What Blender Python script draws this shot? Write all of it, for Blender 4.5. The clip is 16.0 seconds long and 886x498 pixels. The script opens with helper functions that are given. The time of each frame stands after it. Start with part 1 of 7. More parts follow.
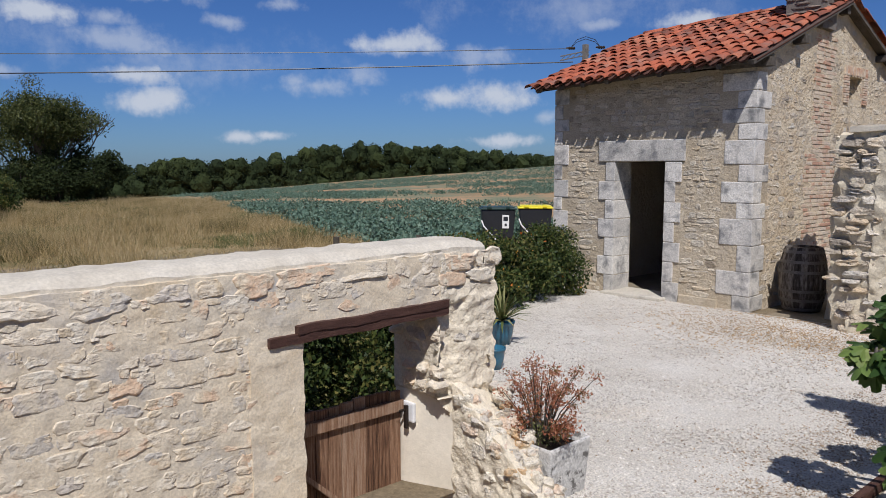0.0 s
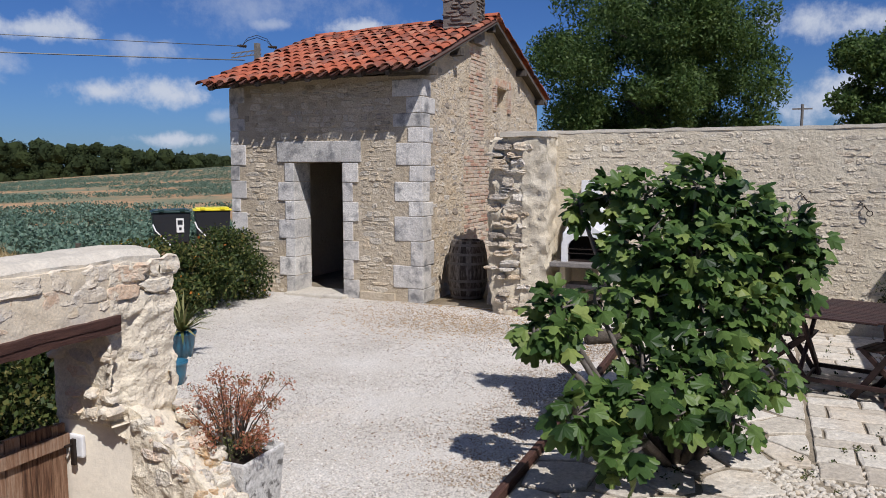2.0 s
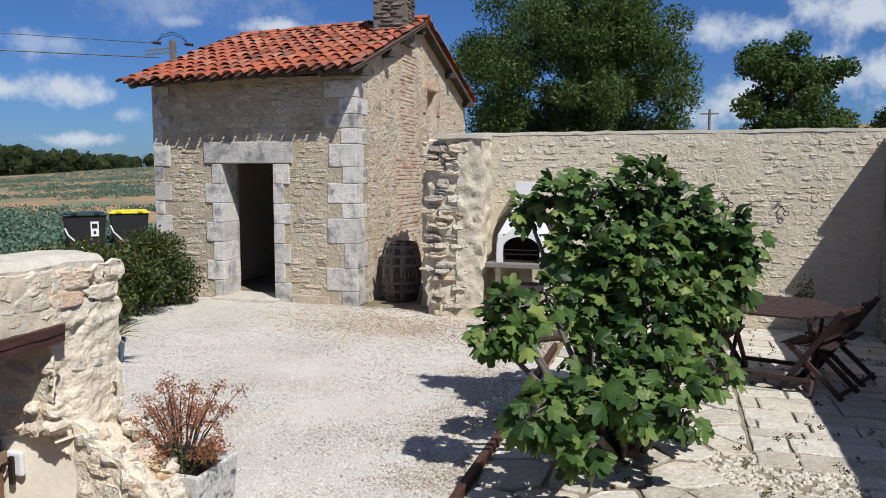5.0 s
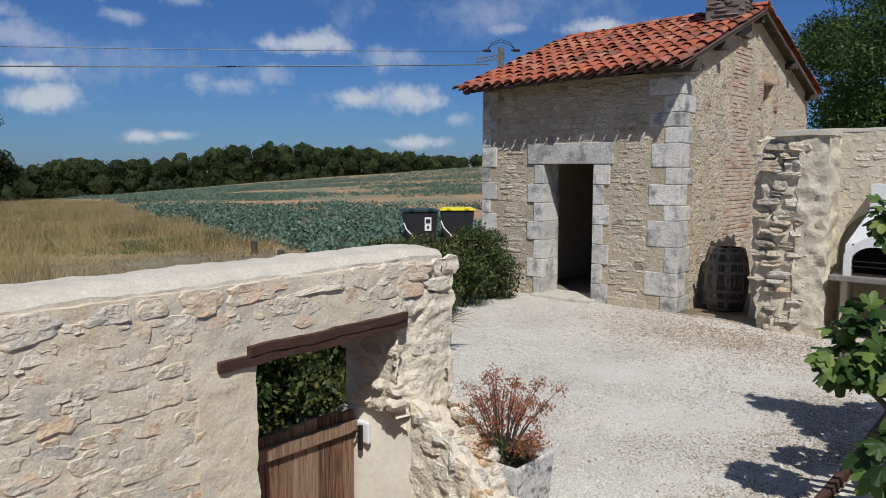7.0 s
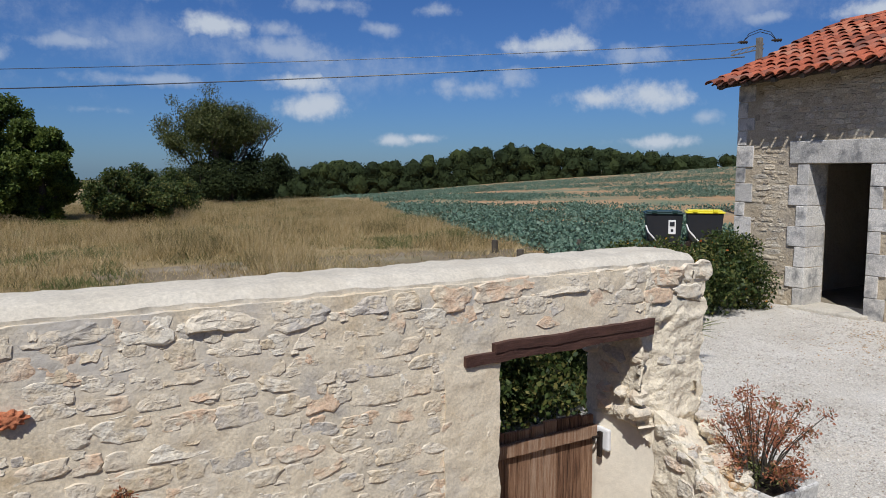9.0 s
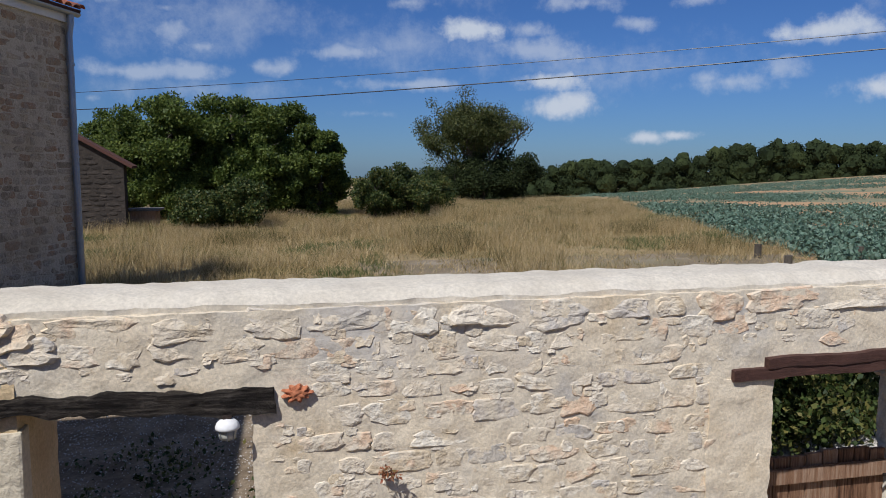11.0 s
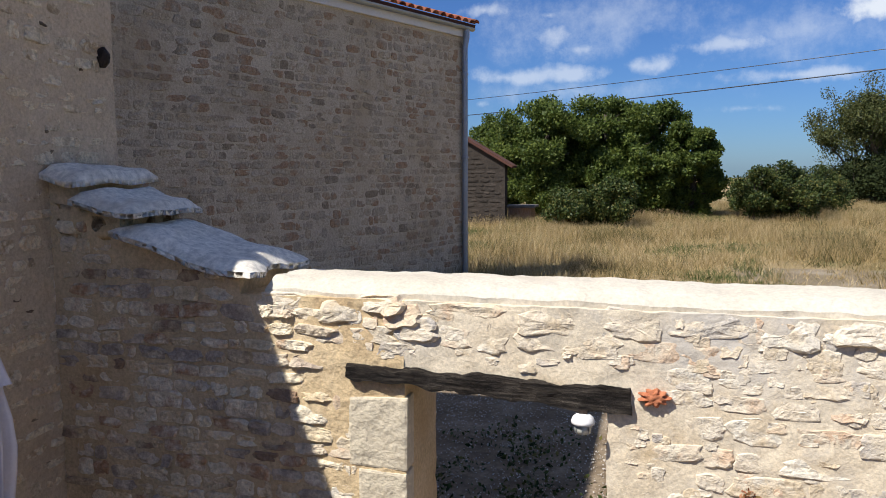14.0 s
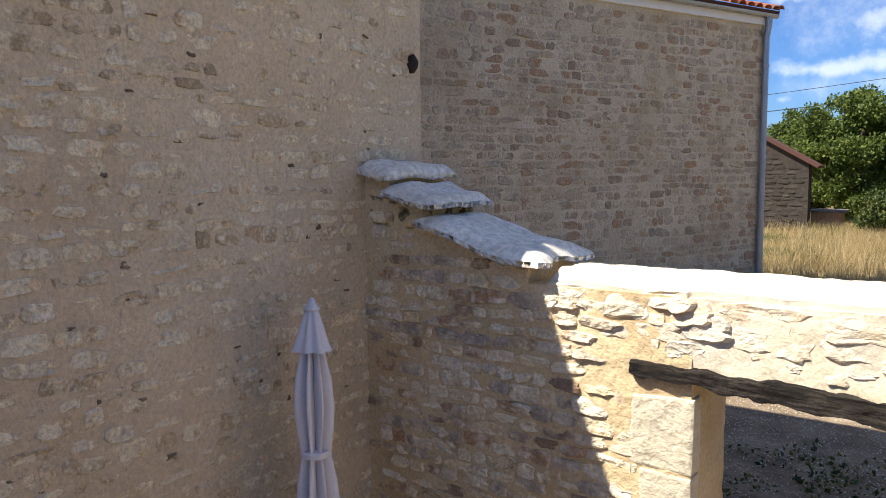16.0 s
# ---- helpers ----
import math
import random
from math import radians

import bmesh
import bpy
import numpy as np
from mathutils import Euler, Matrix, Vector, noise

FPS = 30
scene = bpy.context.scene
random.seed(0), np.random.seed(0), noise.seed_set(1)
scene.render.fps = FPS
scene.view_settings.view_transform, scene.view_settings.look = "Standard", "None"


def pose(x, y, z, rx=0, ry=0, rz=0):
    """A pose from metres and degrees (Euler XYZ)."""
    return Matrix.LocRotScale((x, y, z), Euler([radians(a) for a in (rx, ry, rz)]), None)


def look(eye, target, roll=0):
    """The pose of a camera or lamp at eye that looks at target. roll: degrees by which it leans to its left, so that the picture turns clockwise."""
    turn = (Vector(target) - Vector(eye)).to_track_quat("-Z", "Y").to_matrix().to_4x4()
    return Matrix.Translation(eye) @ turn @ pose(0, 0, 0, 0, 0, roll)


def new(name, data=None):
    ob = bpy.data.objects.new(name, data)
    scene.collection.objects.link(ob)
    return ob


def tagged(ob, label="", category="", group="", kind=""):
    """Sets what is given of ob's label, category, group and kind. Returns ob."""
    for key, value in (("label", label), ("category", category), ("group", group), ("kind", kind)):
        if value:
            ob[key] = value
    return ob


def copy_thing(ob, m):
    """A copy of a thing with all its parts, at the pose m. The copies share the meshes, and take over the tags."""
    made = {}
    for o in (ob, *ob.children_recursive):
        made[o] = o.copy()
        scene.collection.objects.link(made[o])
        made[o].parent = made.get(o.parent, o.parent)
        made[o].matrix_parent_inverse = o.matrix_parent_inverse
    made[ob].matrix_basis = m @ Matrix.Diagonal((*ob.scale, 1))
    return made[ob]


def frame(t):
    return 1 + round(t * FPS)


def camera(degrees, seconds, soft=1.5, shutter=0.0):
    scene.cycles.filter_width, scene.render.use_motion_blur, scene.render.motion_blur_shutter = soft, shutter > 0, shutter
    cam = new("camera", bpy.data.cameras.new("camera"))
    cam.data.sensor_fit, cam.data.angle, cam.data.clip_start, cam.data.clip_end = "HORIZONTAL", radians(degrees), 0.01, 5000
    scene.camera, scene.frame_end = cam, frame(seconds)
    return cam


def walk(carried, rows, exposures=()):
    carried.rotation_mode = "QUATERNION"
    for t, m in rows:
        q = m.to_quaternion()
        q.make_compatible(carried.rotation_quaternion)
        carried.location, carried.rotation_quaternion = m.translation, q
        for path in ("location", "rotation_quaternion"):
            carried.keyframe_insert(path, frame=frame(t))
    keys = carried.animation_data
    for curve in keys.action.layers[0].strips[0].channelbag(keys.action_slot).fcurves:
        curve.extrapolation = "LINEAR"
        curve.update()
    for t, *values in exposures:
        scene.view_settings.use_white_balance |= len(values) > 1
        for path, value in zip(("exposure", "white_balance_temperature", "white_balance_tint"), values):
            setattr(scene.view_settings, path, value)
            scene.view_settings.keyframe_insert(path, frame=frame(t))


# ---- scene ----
# camera: seconds, place, yaw, pitch, roll
PATH = [
    (0, (-0.043, -0.274, 2.007), -42.34, -6.17, -0.04),
    (0.5, (-0.041, -0.264, 2.011), -48.46, -6.18, 0.04),
    (1, (-0.038, -0.258, 2.016), -54.41, -6.18, 0.08),
    (1.5, (-0.026, -0.235, 2.015), -60.46, -6.16, 0.05),
    (2, (0.009, -0.200, 2.011), -66.62, -6.14, 0.03),
    (2.5, (0.006, -0.167, 2.020), -72.78, -6.21, 0.08),
    (3, (-0.004, -0.124, 2.013), -78.41, -6.16, 0.18),
    (3.2, (-0.001, -0.114, 2.013), -80.61, -6.16, 0.20),
    (3.9, (-0.018, -0.067, 2.009), -83.65, -6.10, 0.21),
    (4.6, (-0.047, -0.004, 2.008), -78.50, -6.01, 0.16),
    (5.3, (-0.061, 0.034, 2.010), -67.27, -5.99, 0.14),
    (5.5, (-0.057, 0.052, 2.008), -62.86, -5.97, 0.15),
    (6, (-0.057, 0.056, 2.020), -53.70, -6.05, 0.19),
    (6.5, (-0.049, 0.081, 2.023), -52.04, -6.08, 0.18),
    (7, (-0.042, 0.106, 2.022), -49.10, -6.07, 0.08),
    (7.5, (-0.035, 0.132, 2.018), -44.82, -6.05, 0.02),
    (8, (-0.035, 0.155, 2.017), -40.29, -6.07, 0.09),
    (8.5, (-0.044, 0.158, 2.019), -35.77, -6.03, 0.02),
    (9, (-0.053, 0.165, 2.017), -31.01, -6.01, -0.05),
    (9.2, (-0.038, 0.187, 2.010), -29.09, -6.02, 0.03),
    (9.9, (-0.050, 0.206, 2.009), -22.44, -6.04, -0.02),
    (10.6, (-0.075, 0.227, 2.011), -15.86, -6.07, -0.12),
    (11.3, (-0.091, 0.238, 2.012), -9.45, -6.07, -0.13),
    (11.5, (-0.092, 0.232, 2.017), -7.56, -6.07, -0.08),
    (12, (-0.098, 0.243, 2.008), -3.15, -6.01, 0.01),
    (12.5, (-0.095, 0.258, 2.013), 1.46, -5.99, -0.03),
    (13, (-0.084, 0.276, 2.011), 5.67, -6.02, 0.00),
    (13.5, (-0.073, 0.273, 2.014), 10.42, -6.04, -0.15),
    (14, (-0.073, 0.256, 2.010), 15.57, -6.03, -0.29),
    (14.5, (-0.079, 0.232, 2.009), 20.32, -5.98, -0.45),
    (15, (-0.082, 0.206, 1.995), 25.01, -5.88, -0.48),
    (15.5, (-0.085, 0.200, 1.984), 30.22, -5.80, -0.44),
    (16, (-0.092, 0.219, 1.971), 36.80, -5.68, -0.52),
]


def heading(eye, yaw, pitch, roll):
    a, b = radians(yaw), radians(pitch)
    way = Vector((-math.sin(a) * math.cos(b), math.cos(a) * math.cos(b), math.sin(b)))
    return look(eye, Vector(eye) + way, roll)


cam = camera(61.33, 16.0, soft=0.9)
EXPOSURES = [(0, -0.18, 6050, 12), (1.0, -0.2, 6050, 13), (2.0, -0.12, 6050, 13), (3.2, -0.05, 6100, 11), (5.4, 0.02, 6100, 9), (6.0, -0.13, 6100, 9), (6.6, -0.26, 6100, 8), (7.5, -0.25, 6050, 9), (9, -0.19, 6050, 9),
             (11.3, -0.13, 6000, 11), (12.0, 0.0, 6000, 12), (13.0, 0.14, 6150, 10), (14.5, 0.60, 6500, 9), (15.5, 0.94, 6750, 8), (16, 1.08, 6800, 8)]
walk(cam, [(t, heading(e, y, p, r)) for t, e, y, p, r in PATH], EXPOSURES)

# ---- world and sun ----
SUN_FROM = Vector((-0.88, -1.0, 1.68)).normalized()
world = bpy.data.worlds.new("world")
scene.world = world
world.use_nodes = True
WN = world.node_tree


def wnode(kind, **props):
    n = WN.nodes.new(kind)
    for k, v in props.items():
        if k == "operation":
            n.operation = v
        elif k == "blend_type":
            n.blend_type = v
        elif k == "data_type":
            n.data_type = v
    return n


def wmath(op, a, b=None, c=None):
    n = wnode("ShaderNodeMath", operation=op)
    for i, v in enumerate((a, b, c)):
        if v is None:
            continue
        if isinstance(v, (int, float)):
            n.inputs[i].default_value = v
        else:
            WN.links.new(v, n.inputs[i])
    return n.outputs[0]


sky = wnode("ShaderNodeTexSky")
sky.sky_type = "NISHITA"
sky.sun_disc = False
sky.sun_elevation = math.asin(SUN_FROM.z)
sky.sun_rotation = math.atan2(SUN_FROM.x, SUN_FROM.y)
sky.air_density, sky.dust_density, sky.ozone_density = 1.0, 0.3, 3.0
tint = wnode("ShaderNodeMix", data_type="RGBA", blend_type="MULTIPLY")
tint.inputs[0].default_value = 1.0
WN.links.new(sky.outputs[0], tint.inputs[6])
tint.inputs[7].default_value = (0.365, 0.555, 0.91, 1)
coord = wnode("ShaderNodeTexCoord")
split = wnode("ShaderNodeSeparateXYZ")
WN.links.new(coord.outputs["Generated"], split.inputs[0])
# fair-weather clouds
def wnoise(vec, scale, detail, rough=0.55):
    n = wnode("ShaderNodeTexNoise")
    WN.links.new(vec, n.inputs["Vector"])
    n.inputs["Scale"].default_value = scale
    n.inputs["Detail"].default_value = detail
    n.inputs["Roughness"].default_value = rough
    return n.outputs[0]


puff = wnoise(coord.outputs["Generated"], 20.0, 9, 0.62)
azimuth = wmath("ARCTAN2", split.outputs[0], split.outputs[1])
aim = wnode("ShaderNodeCombineXYZ")
WN.links.new(azimuth, aim.inputs[0])
WN.links.new(split.outputs[2], aim.inputs[1])
# azimuth from +y towards +x, elevation, half width, half height (radians)
BRIGHT = [(0.677, 0.159, 0.057, 0.015), (0.370, 0.081, 0.045, 0.016), (0.352, 0.112, 0.042, 0.011), (0.748, 0.091, 0.045, 0.014), (0.812, 0.094, 0.045, 0.016),
          (0.480, 0.040, 0.026, 0.008), (0.512, 0.042, 0.026, 0.006), (1.056, 0.178, 0.055, 0.013), (0.818, 0.036, 0.047, 0.008),
          (1.640, 0.166, 0.070, 0.022), (1.779, 0.178, 0.085, 0.024), (1.800, 0.112, 0.090, 0.026), (1.870, 0.090, 0.080, 0.030), (0.824, 0.090, 0.040, 0.015),
          (-0.195, 0.048, 0.016, 0.010), (0.255, 0.178, 0.036, 0.013), (1.640, 0.082, 0.055, 0.026)]
FAINT = [(0.795, 0.147, 0.045, 0.013), (0.574, 0.106, 0.052, 0.013), (0.633, 0.121, 0.036, 0.012), (0.464, 0.180, 0.022, 0.008), (0.338, 0.151, 0.050, 0.014),
         (0.877, 0.066, 0.020, 0.008), (0.537, 0.203, 0.022, 0.007), (0.940, 0.179, 0.035, 0.007), (0.394, 0.207, 0.050, 0.009), (0.327, 0.178, 0.026, 0.008),
         (-0.132, 0.169, 0.040, 0.017), (-0.089, 0.152, 0.028, 0.010), (-0.183, 0.119, 0.066, 0.010), (-0.110, 0.122, 0.055, 0.010), (-0.005, 0.129, 0.040, 0.010),
         (-0.222, 0.086, 0.014, 0.007), (0.111, 0.073, 0.036, 0.006), (-0.216, 0.202, 0.028, 0.007), (0.168, 0.211, 0.032, 0.009), (0.550, 0.111, 0.026, 0.009),
         (-0.135, 0.194, 0.022, 0.007), (0.170, 0.110, 0.060, 0.007), (0.090, 0.150, 0.050, 0.008)]
VEILS = [(-0.06, 0.19, 0.22, 0.045), (0.14, 0.16, 0.18, 0.03), (-0.2, 0.27, 0.30, 0.05), (0.28, 0.25, 0.30, 0.035), (-0.1, 0.10, 0.18, 0.02), (0.62, 0.25, 0.3, 0.03), (0.40, 0.13, 0.22, 0.04), (0.9, 0.20, 0.2, 0.03)]


def banks(places):
    """Nearness to the closest of the clouds: 1 at its middle, 0.3 at its rim."""
    best = None
    for ca, ce, cw, ch in places:
        off = wnode("ShaderNodeVectorMath", operation="SUBTRACT")
        WN.links.new(aim.outputs[0], off.inputs[0])
        off.inputs[1].default_value = (ca, ce, 0)
        scaled = wnode("ShaderNodeVectorMath", operation="MULTIPLY")
        WN.links.new(off.outputs[0], scaled.inputs[0])
        scaled.inputs[1].default_value = (0.7 / cw, 0.7 / ch, 0)
        far_off = wnode("ShaderNodeVectorMath", operation="LENGTH")
        WN.links.new(scaled.outputs[0], far_off.inputs[0])
        near_by = wmath("SUBTRACT", 1.0, far_off.outputs["Value"])
        best = near_by if best is None else wmath("MAXIMUM", best, near_by)
    return wmath("MAXIMUM", best, -0.5)


ragged = wmath("SUBTRACT", puff, 0.5)
veil = wmath("ADD", banks(VEILS), wmath("MULTIPLY", wmath("SUBTRACT", wnoise(coord.outputs["Generated"], 11.0, 9, 0.68), 0.5), 3.4))
heap = wmath("ADD", banks(BRIGHT), wmath("MULTIPLY", ragged, 2.6))
wisp = wmath("ADD", banks(FAINT), wmath("MULTIPLY", ragged, 3.2))


def wrange(v, a, b, c, d):
    n = wnode("ShaderNodeMapRange")
    n.interpolation_type = "SMOOTHSTEP"
    WN.links.new(v, n.inputs[0])
    for i, x in enumerate((a, b, c, d)):
        n.inputs[i + 1].default_value = x
    return n.outputs[0]


# unseen clouds high up, added to make the fill light in shade whiter
overhead = wmath("MULTIPLY", wrange(split.outputs[2], 0.26, 0.42, 0.0, 1.0), wrange(wnoise(coord.outputs["Generated"], 3.2, 8, 0.6), 0.44, 0.62, 0.0, 0.42))
cover = wmath("MAXIMUM", overhead, wmath("MAXIMUM", wmath("MAXIMUM", wrange(veil, 0.2, 1.6, 0.0, 0.40), wrange(wisp, 0.0, 1.1, 0.0, 0.52)), wrange(heap, 0.05, 0.95, 0.0, 0.92)))
cloud = wnode("ShaderNodeMix", data_type="RGBA")
WN.links.new(cover, cloud.inputs[0])
WN.links.new(tint.outputs[2], cloud.inputs[6])
cloud.inputs[7].default_value = (8.0, 8.4, 9.0, 1)
WN.links.new(cloud.outputs[2], WN.nodes["Background"].inputs[0])
WN.nodes["Background"].inputs[1].default_value = 0.08
sun_data = bpy.data.lights.new("sun", "SUN")
sun_data.energy, sun_data.angle, sun_data.color = 5.0, radians(0.53), (1, 0.95, 0.89)
sun = new("sun", sun_data)
sun.matrix_world = look(SUN_FROM * 40, (0, 0, 0))


# ---- materials ----
def surface(name, cols, coarse=3.0, fine=40.0, rough=0.9, bump=0.4, rand=0.5, spread=0.6, stain=None, stain_scale=0.8,
            stain_low=0.55, stain_high=0.75, stretch=None, metal=0.0, depth=0.01, spec=0.25, fine_mix=0.5, mid=0.0):
    """Colours mixed by a coarse noise and a chance value a piece, fine grain, stains with soft edges and fine relief."""
    m = bpy.data.materials.new(name)
    m.use_nodes = True
    nt = m.node_tree
    b = nt.nodes["Principled BSDF"]
    link = nt.links.new
    geo = nt.nodes.new("ShaderNodeNewGeometry")
    where = geo.outputs["Position"]
    if stretch:
        mp = nt.nodes.new("ShaderNodeMapping")
        tc = nt.nodes.new("ShaderNodeTexCoord")
        mp.inputs["Scale"].default_value = stretch
        link(tc.outputs["Object"], mp.inputs[0])
        where = mp.outputs[0]

    def noise_of(scale, detail=5.0, r=0.6):
        n = nt.nodes.new("ShaderNodeTexNoise")
        link(where, n.inputs["Vector"])
        n.inputs["Scale"].default_value = scale
        n.inputs["Detail"].default_value = detail
        n.inputs["Roughness"].default_value = r
        return n.outputs[0]

    def calc(op, a, c):
        n = nt.nodes.new("ShaderNodeMath")
        n.operation = op
        for i, v in enumerate((a, c)):
            if isinstance(v, (int, float)):
                n.inputs[i].default_value = v
            else:
                link(v, n.inputs[i])
        return n.outputs[0]

    big, small = noise_of(coarse), noise_of(fine, 8.0, 0.7)
    info = nt.nodes.new("ShaderNodeObjectInfo")
    chance = calc("FRACT", calc("ADD", info.outputs["Random"], geo.outputs["Random Per Island"]), 0.0)
    f = calc("ADD", calc("MULTIPLY", calc("SUBTRACT", big, 0.5), spread * 2), 0.5)
    f = calc("ADD", f, calc("MULTIPLY", calc("SUBTRACT", chance, 0.5), rand))
    ramp = nt.nodes.new("ShaderNodeValToRGB")
    while len(ramp.color_ramp.elements) < len(cols):
        ramp.color_ramp.elements.new(0.5)
    for i, c in enumerate(cols):
        ramp.color_ramp.elements[i].position = i / max(1, len(cols) - 1)
        ramp.color_ramp.elements[i].color = (*c, 1)
    link(f, ramp.inputs[0])
    grain = nt.nodes.new("ShaderNodeMapRange")
    link(small, grain.inputs[0])
    for i, v in enumerate((0.25, 0.75, 1 - fine_mix, 1 + fine_mix * 0.6)):
        grain.inputs[i + 1].default_value = v
    mul = nt.nodes.new("ShaderNodeMix")
    mul.data_type, mul.blend_type = "RGBA", "MULTIPLY"
    mul.inputs[0].default_value = 1.0
    link(ramp.outputs[0], mul.inputs[6])
    link(grain.outputs[0], mul.inputs[7])
    out = mul.outputs[2]
    if stain:
        sr = nt.nodes.new("ShaderNodeMapRange")
        link(noise_of(stain_scale, 6.0, 0.65), sr.inputs[0])
        for i, v in enumerate((stain_low, stain_high, 0.0, 0.85)):
            sr.inputs[i + 1].default_value = v
        mx = nt.nodes.new("ShaderNodeMix")
        mx.data_type = "RGBA"
        link(sr.outputs[0], mx.inputs[0])
        link(out, mx.inputs[6])
        mx.inputs[7].default_value = (*stain, 1)
        out = mx.outputs[2]
    link(out, b.inputs["Base Color"])
    b.inputs["Roughness"].default_value = rough
    b.inputs["Metallic"].default_value = metal
    b.inputs["Specular IOR Level"].default_value = spec
    if bump:
        bp = nt.nodes.new("ShaderNodeBump")
        bp.inputs["Strength"].default_value = bump
        bp.inputs["Distance"].default_value = depth
        tall = calc("ADD", small, calc("MULTIPLY", big, 0.8))
        if mid:
            tall = calc("ADD", calc("MULTIPLY", tall, 0.6), calc("MULTIPLY", noise_of(mid, 4.0, 0.55), 2.2))
        link(tall, bp.inputs["Height"])
        link(bp.outputs[0], b.inputs["Normal"])
    return m


def foliage(name, cols, light=0.35, rough=0.55, coarse=1.2, rand=0.9, spread=0.5):
    m = surface(name, cols, coarse, 30, rough, 0.15, rand, spread, fine_mix=0.25, spec=0.25)
    nt = m.node_tree
    b = nt.nodes["Principled BSDF"]
    tr = nt.nodes.new("ShaderNodeBsdfTranslucent")
    mx = nt.nodes.new("ShaderNodeMixShader")
    mx.inputs[0].default_value = light
    src = b.inputs["Base Color"].links[0].from_socket
    nt.links.new(src, tr.inputs[0])
    nt.links.new(b.outputs[0], mx.inputs[1])
    nt.links.new(tr.outputs[0], mx.inputs[2])
    nt.links.new(mx.outputs[0], nt.nodes["Material Output"].inputs[0])
    return m


MORTAR = surface("lime_mortar", [(0.53, 0.49, 0.43), (0.66, 0.575, 0.44), (0.75, 0.645, 0.48), (0.72, 0.605, 0.435), (0.62, 0.485, 0.31)], 2.6, 80, 0.95, 0.42, 0, 1.1,
                 (0.56, 0.515, 0.45), 1.5, 0.55, 0.70, depth=0.010, fine_mix=0.34, mid=17)
MORTAR_PALE = surface("pale_mortar", [(0.53, 0.45, 0.325), (0.63, 0.55, 0.41), (0.69, 0.62, 0.48)], 2.0, 50, 0.95, 0.7, 0, 0.7,
                      (0.42, 0.40, 0.36), 1.1, 0.58, 0.8, depth=0.014, fine_mix=0.25, mid=14)
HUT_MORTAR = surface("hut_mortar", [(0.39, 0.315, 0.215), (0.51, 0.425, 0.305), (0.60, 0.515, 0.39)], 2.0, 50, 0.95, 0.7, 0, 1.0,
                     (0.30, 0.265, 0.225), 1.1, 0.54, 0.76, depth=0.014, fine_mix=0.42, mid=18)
RUBBLE = surface("rubble_stone", [(0.54, 0.49, 0.42), (0.68, 0.595, 0.46), (0.76, 0.67, 0.53), (0.71, 0.59, 0.42), (0.69, 0.49, 0.33), (0.73, 0.635, 0.485), (0.78, 0.71, 0.58), (0.65, 0.525, 0.355), (0.70, 0.61, 0.465), (0.58, 0.515, 0.435)],
                 9.0, 70, 0.92, 0.6, 1.0, 0.3, (0.68, 0.58, 0.435), 8.0, 0.50, 0.58, depth=0.012, fine_mix=0.34, mid=24)
RUBBLE_PALE = surface("pale_rubble_stone", [(0.50, 0.44, 0.35), (0.60, 0.52, 0.395), (0.68, 0.60, 0.465), (0.61, 0.51, 0.37), (0.70, 0.64, 0.52)],
                      4.0, 40, 0.92, 0.9, 0.8, 0.3, (0.37, 0.36, 0.33), 1.8, 0.6, 0.8, depth=0.014, fine_mix=0.3, mid=26)
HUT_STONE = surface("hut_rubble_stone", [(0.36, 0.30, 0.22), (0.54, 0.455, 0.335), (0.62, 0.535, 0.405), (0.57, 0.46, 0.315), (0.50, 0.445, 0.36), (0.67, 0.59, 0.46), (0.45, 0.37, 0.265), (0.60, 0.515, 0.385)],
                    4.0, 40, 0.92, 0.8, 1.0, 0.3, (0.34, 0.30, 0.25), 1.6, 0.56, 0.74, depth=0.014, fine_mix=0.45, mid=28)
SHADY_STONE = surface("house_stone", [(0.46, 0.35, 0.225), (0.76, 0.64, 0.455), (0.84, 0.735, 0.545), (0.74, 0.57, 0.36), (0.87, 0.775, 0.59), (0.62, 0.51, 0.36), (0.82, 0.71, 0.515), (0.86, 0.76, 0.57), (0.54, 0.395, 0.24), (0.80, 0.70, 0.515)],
                      10.0, 60, 0.92, 0.9, 1.0, 0.45, depth=0.016, fine_mix=0.45, mid=30)
# terrace wall: its shade is put into these dark stone and mortar colours
TERRACE_STONE = surface("shade_dark_terrace_stone", [(0.27, 0.225, 0.17), (0.34, 0.285, 0.215), (0.40, 0.34, 0.26), (0.36, 0.29, 0.20), (0.43, 0.375, 0.295)],
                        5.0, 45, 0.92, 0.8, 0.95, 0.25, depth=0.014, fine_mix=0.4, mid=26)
TERRACE_MORTAR = surface("shade_dark_terrace_mortar", [(0.23, 0.19, 0.14), (0.30, 0.25, 0.19), (0.36, 0.31, 0.24)], 1.2, 50, 0.95, 0.6, 0, 0.8,
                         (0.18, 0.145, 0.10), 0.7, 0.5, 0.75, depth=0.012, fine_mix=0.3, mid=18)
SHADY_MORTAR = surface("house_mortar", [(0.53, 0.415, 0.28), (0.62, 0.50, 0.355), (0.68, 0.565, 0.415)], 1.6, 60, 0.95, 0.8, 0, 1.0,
                       (0.50, 0.36, 0.225), 0.9, 0.53, 0.74, depth=0.014, fine_mix=0.32, mid=20)
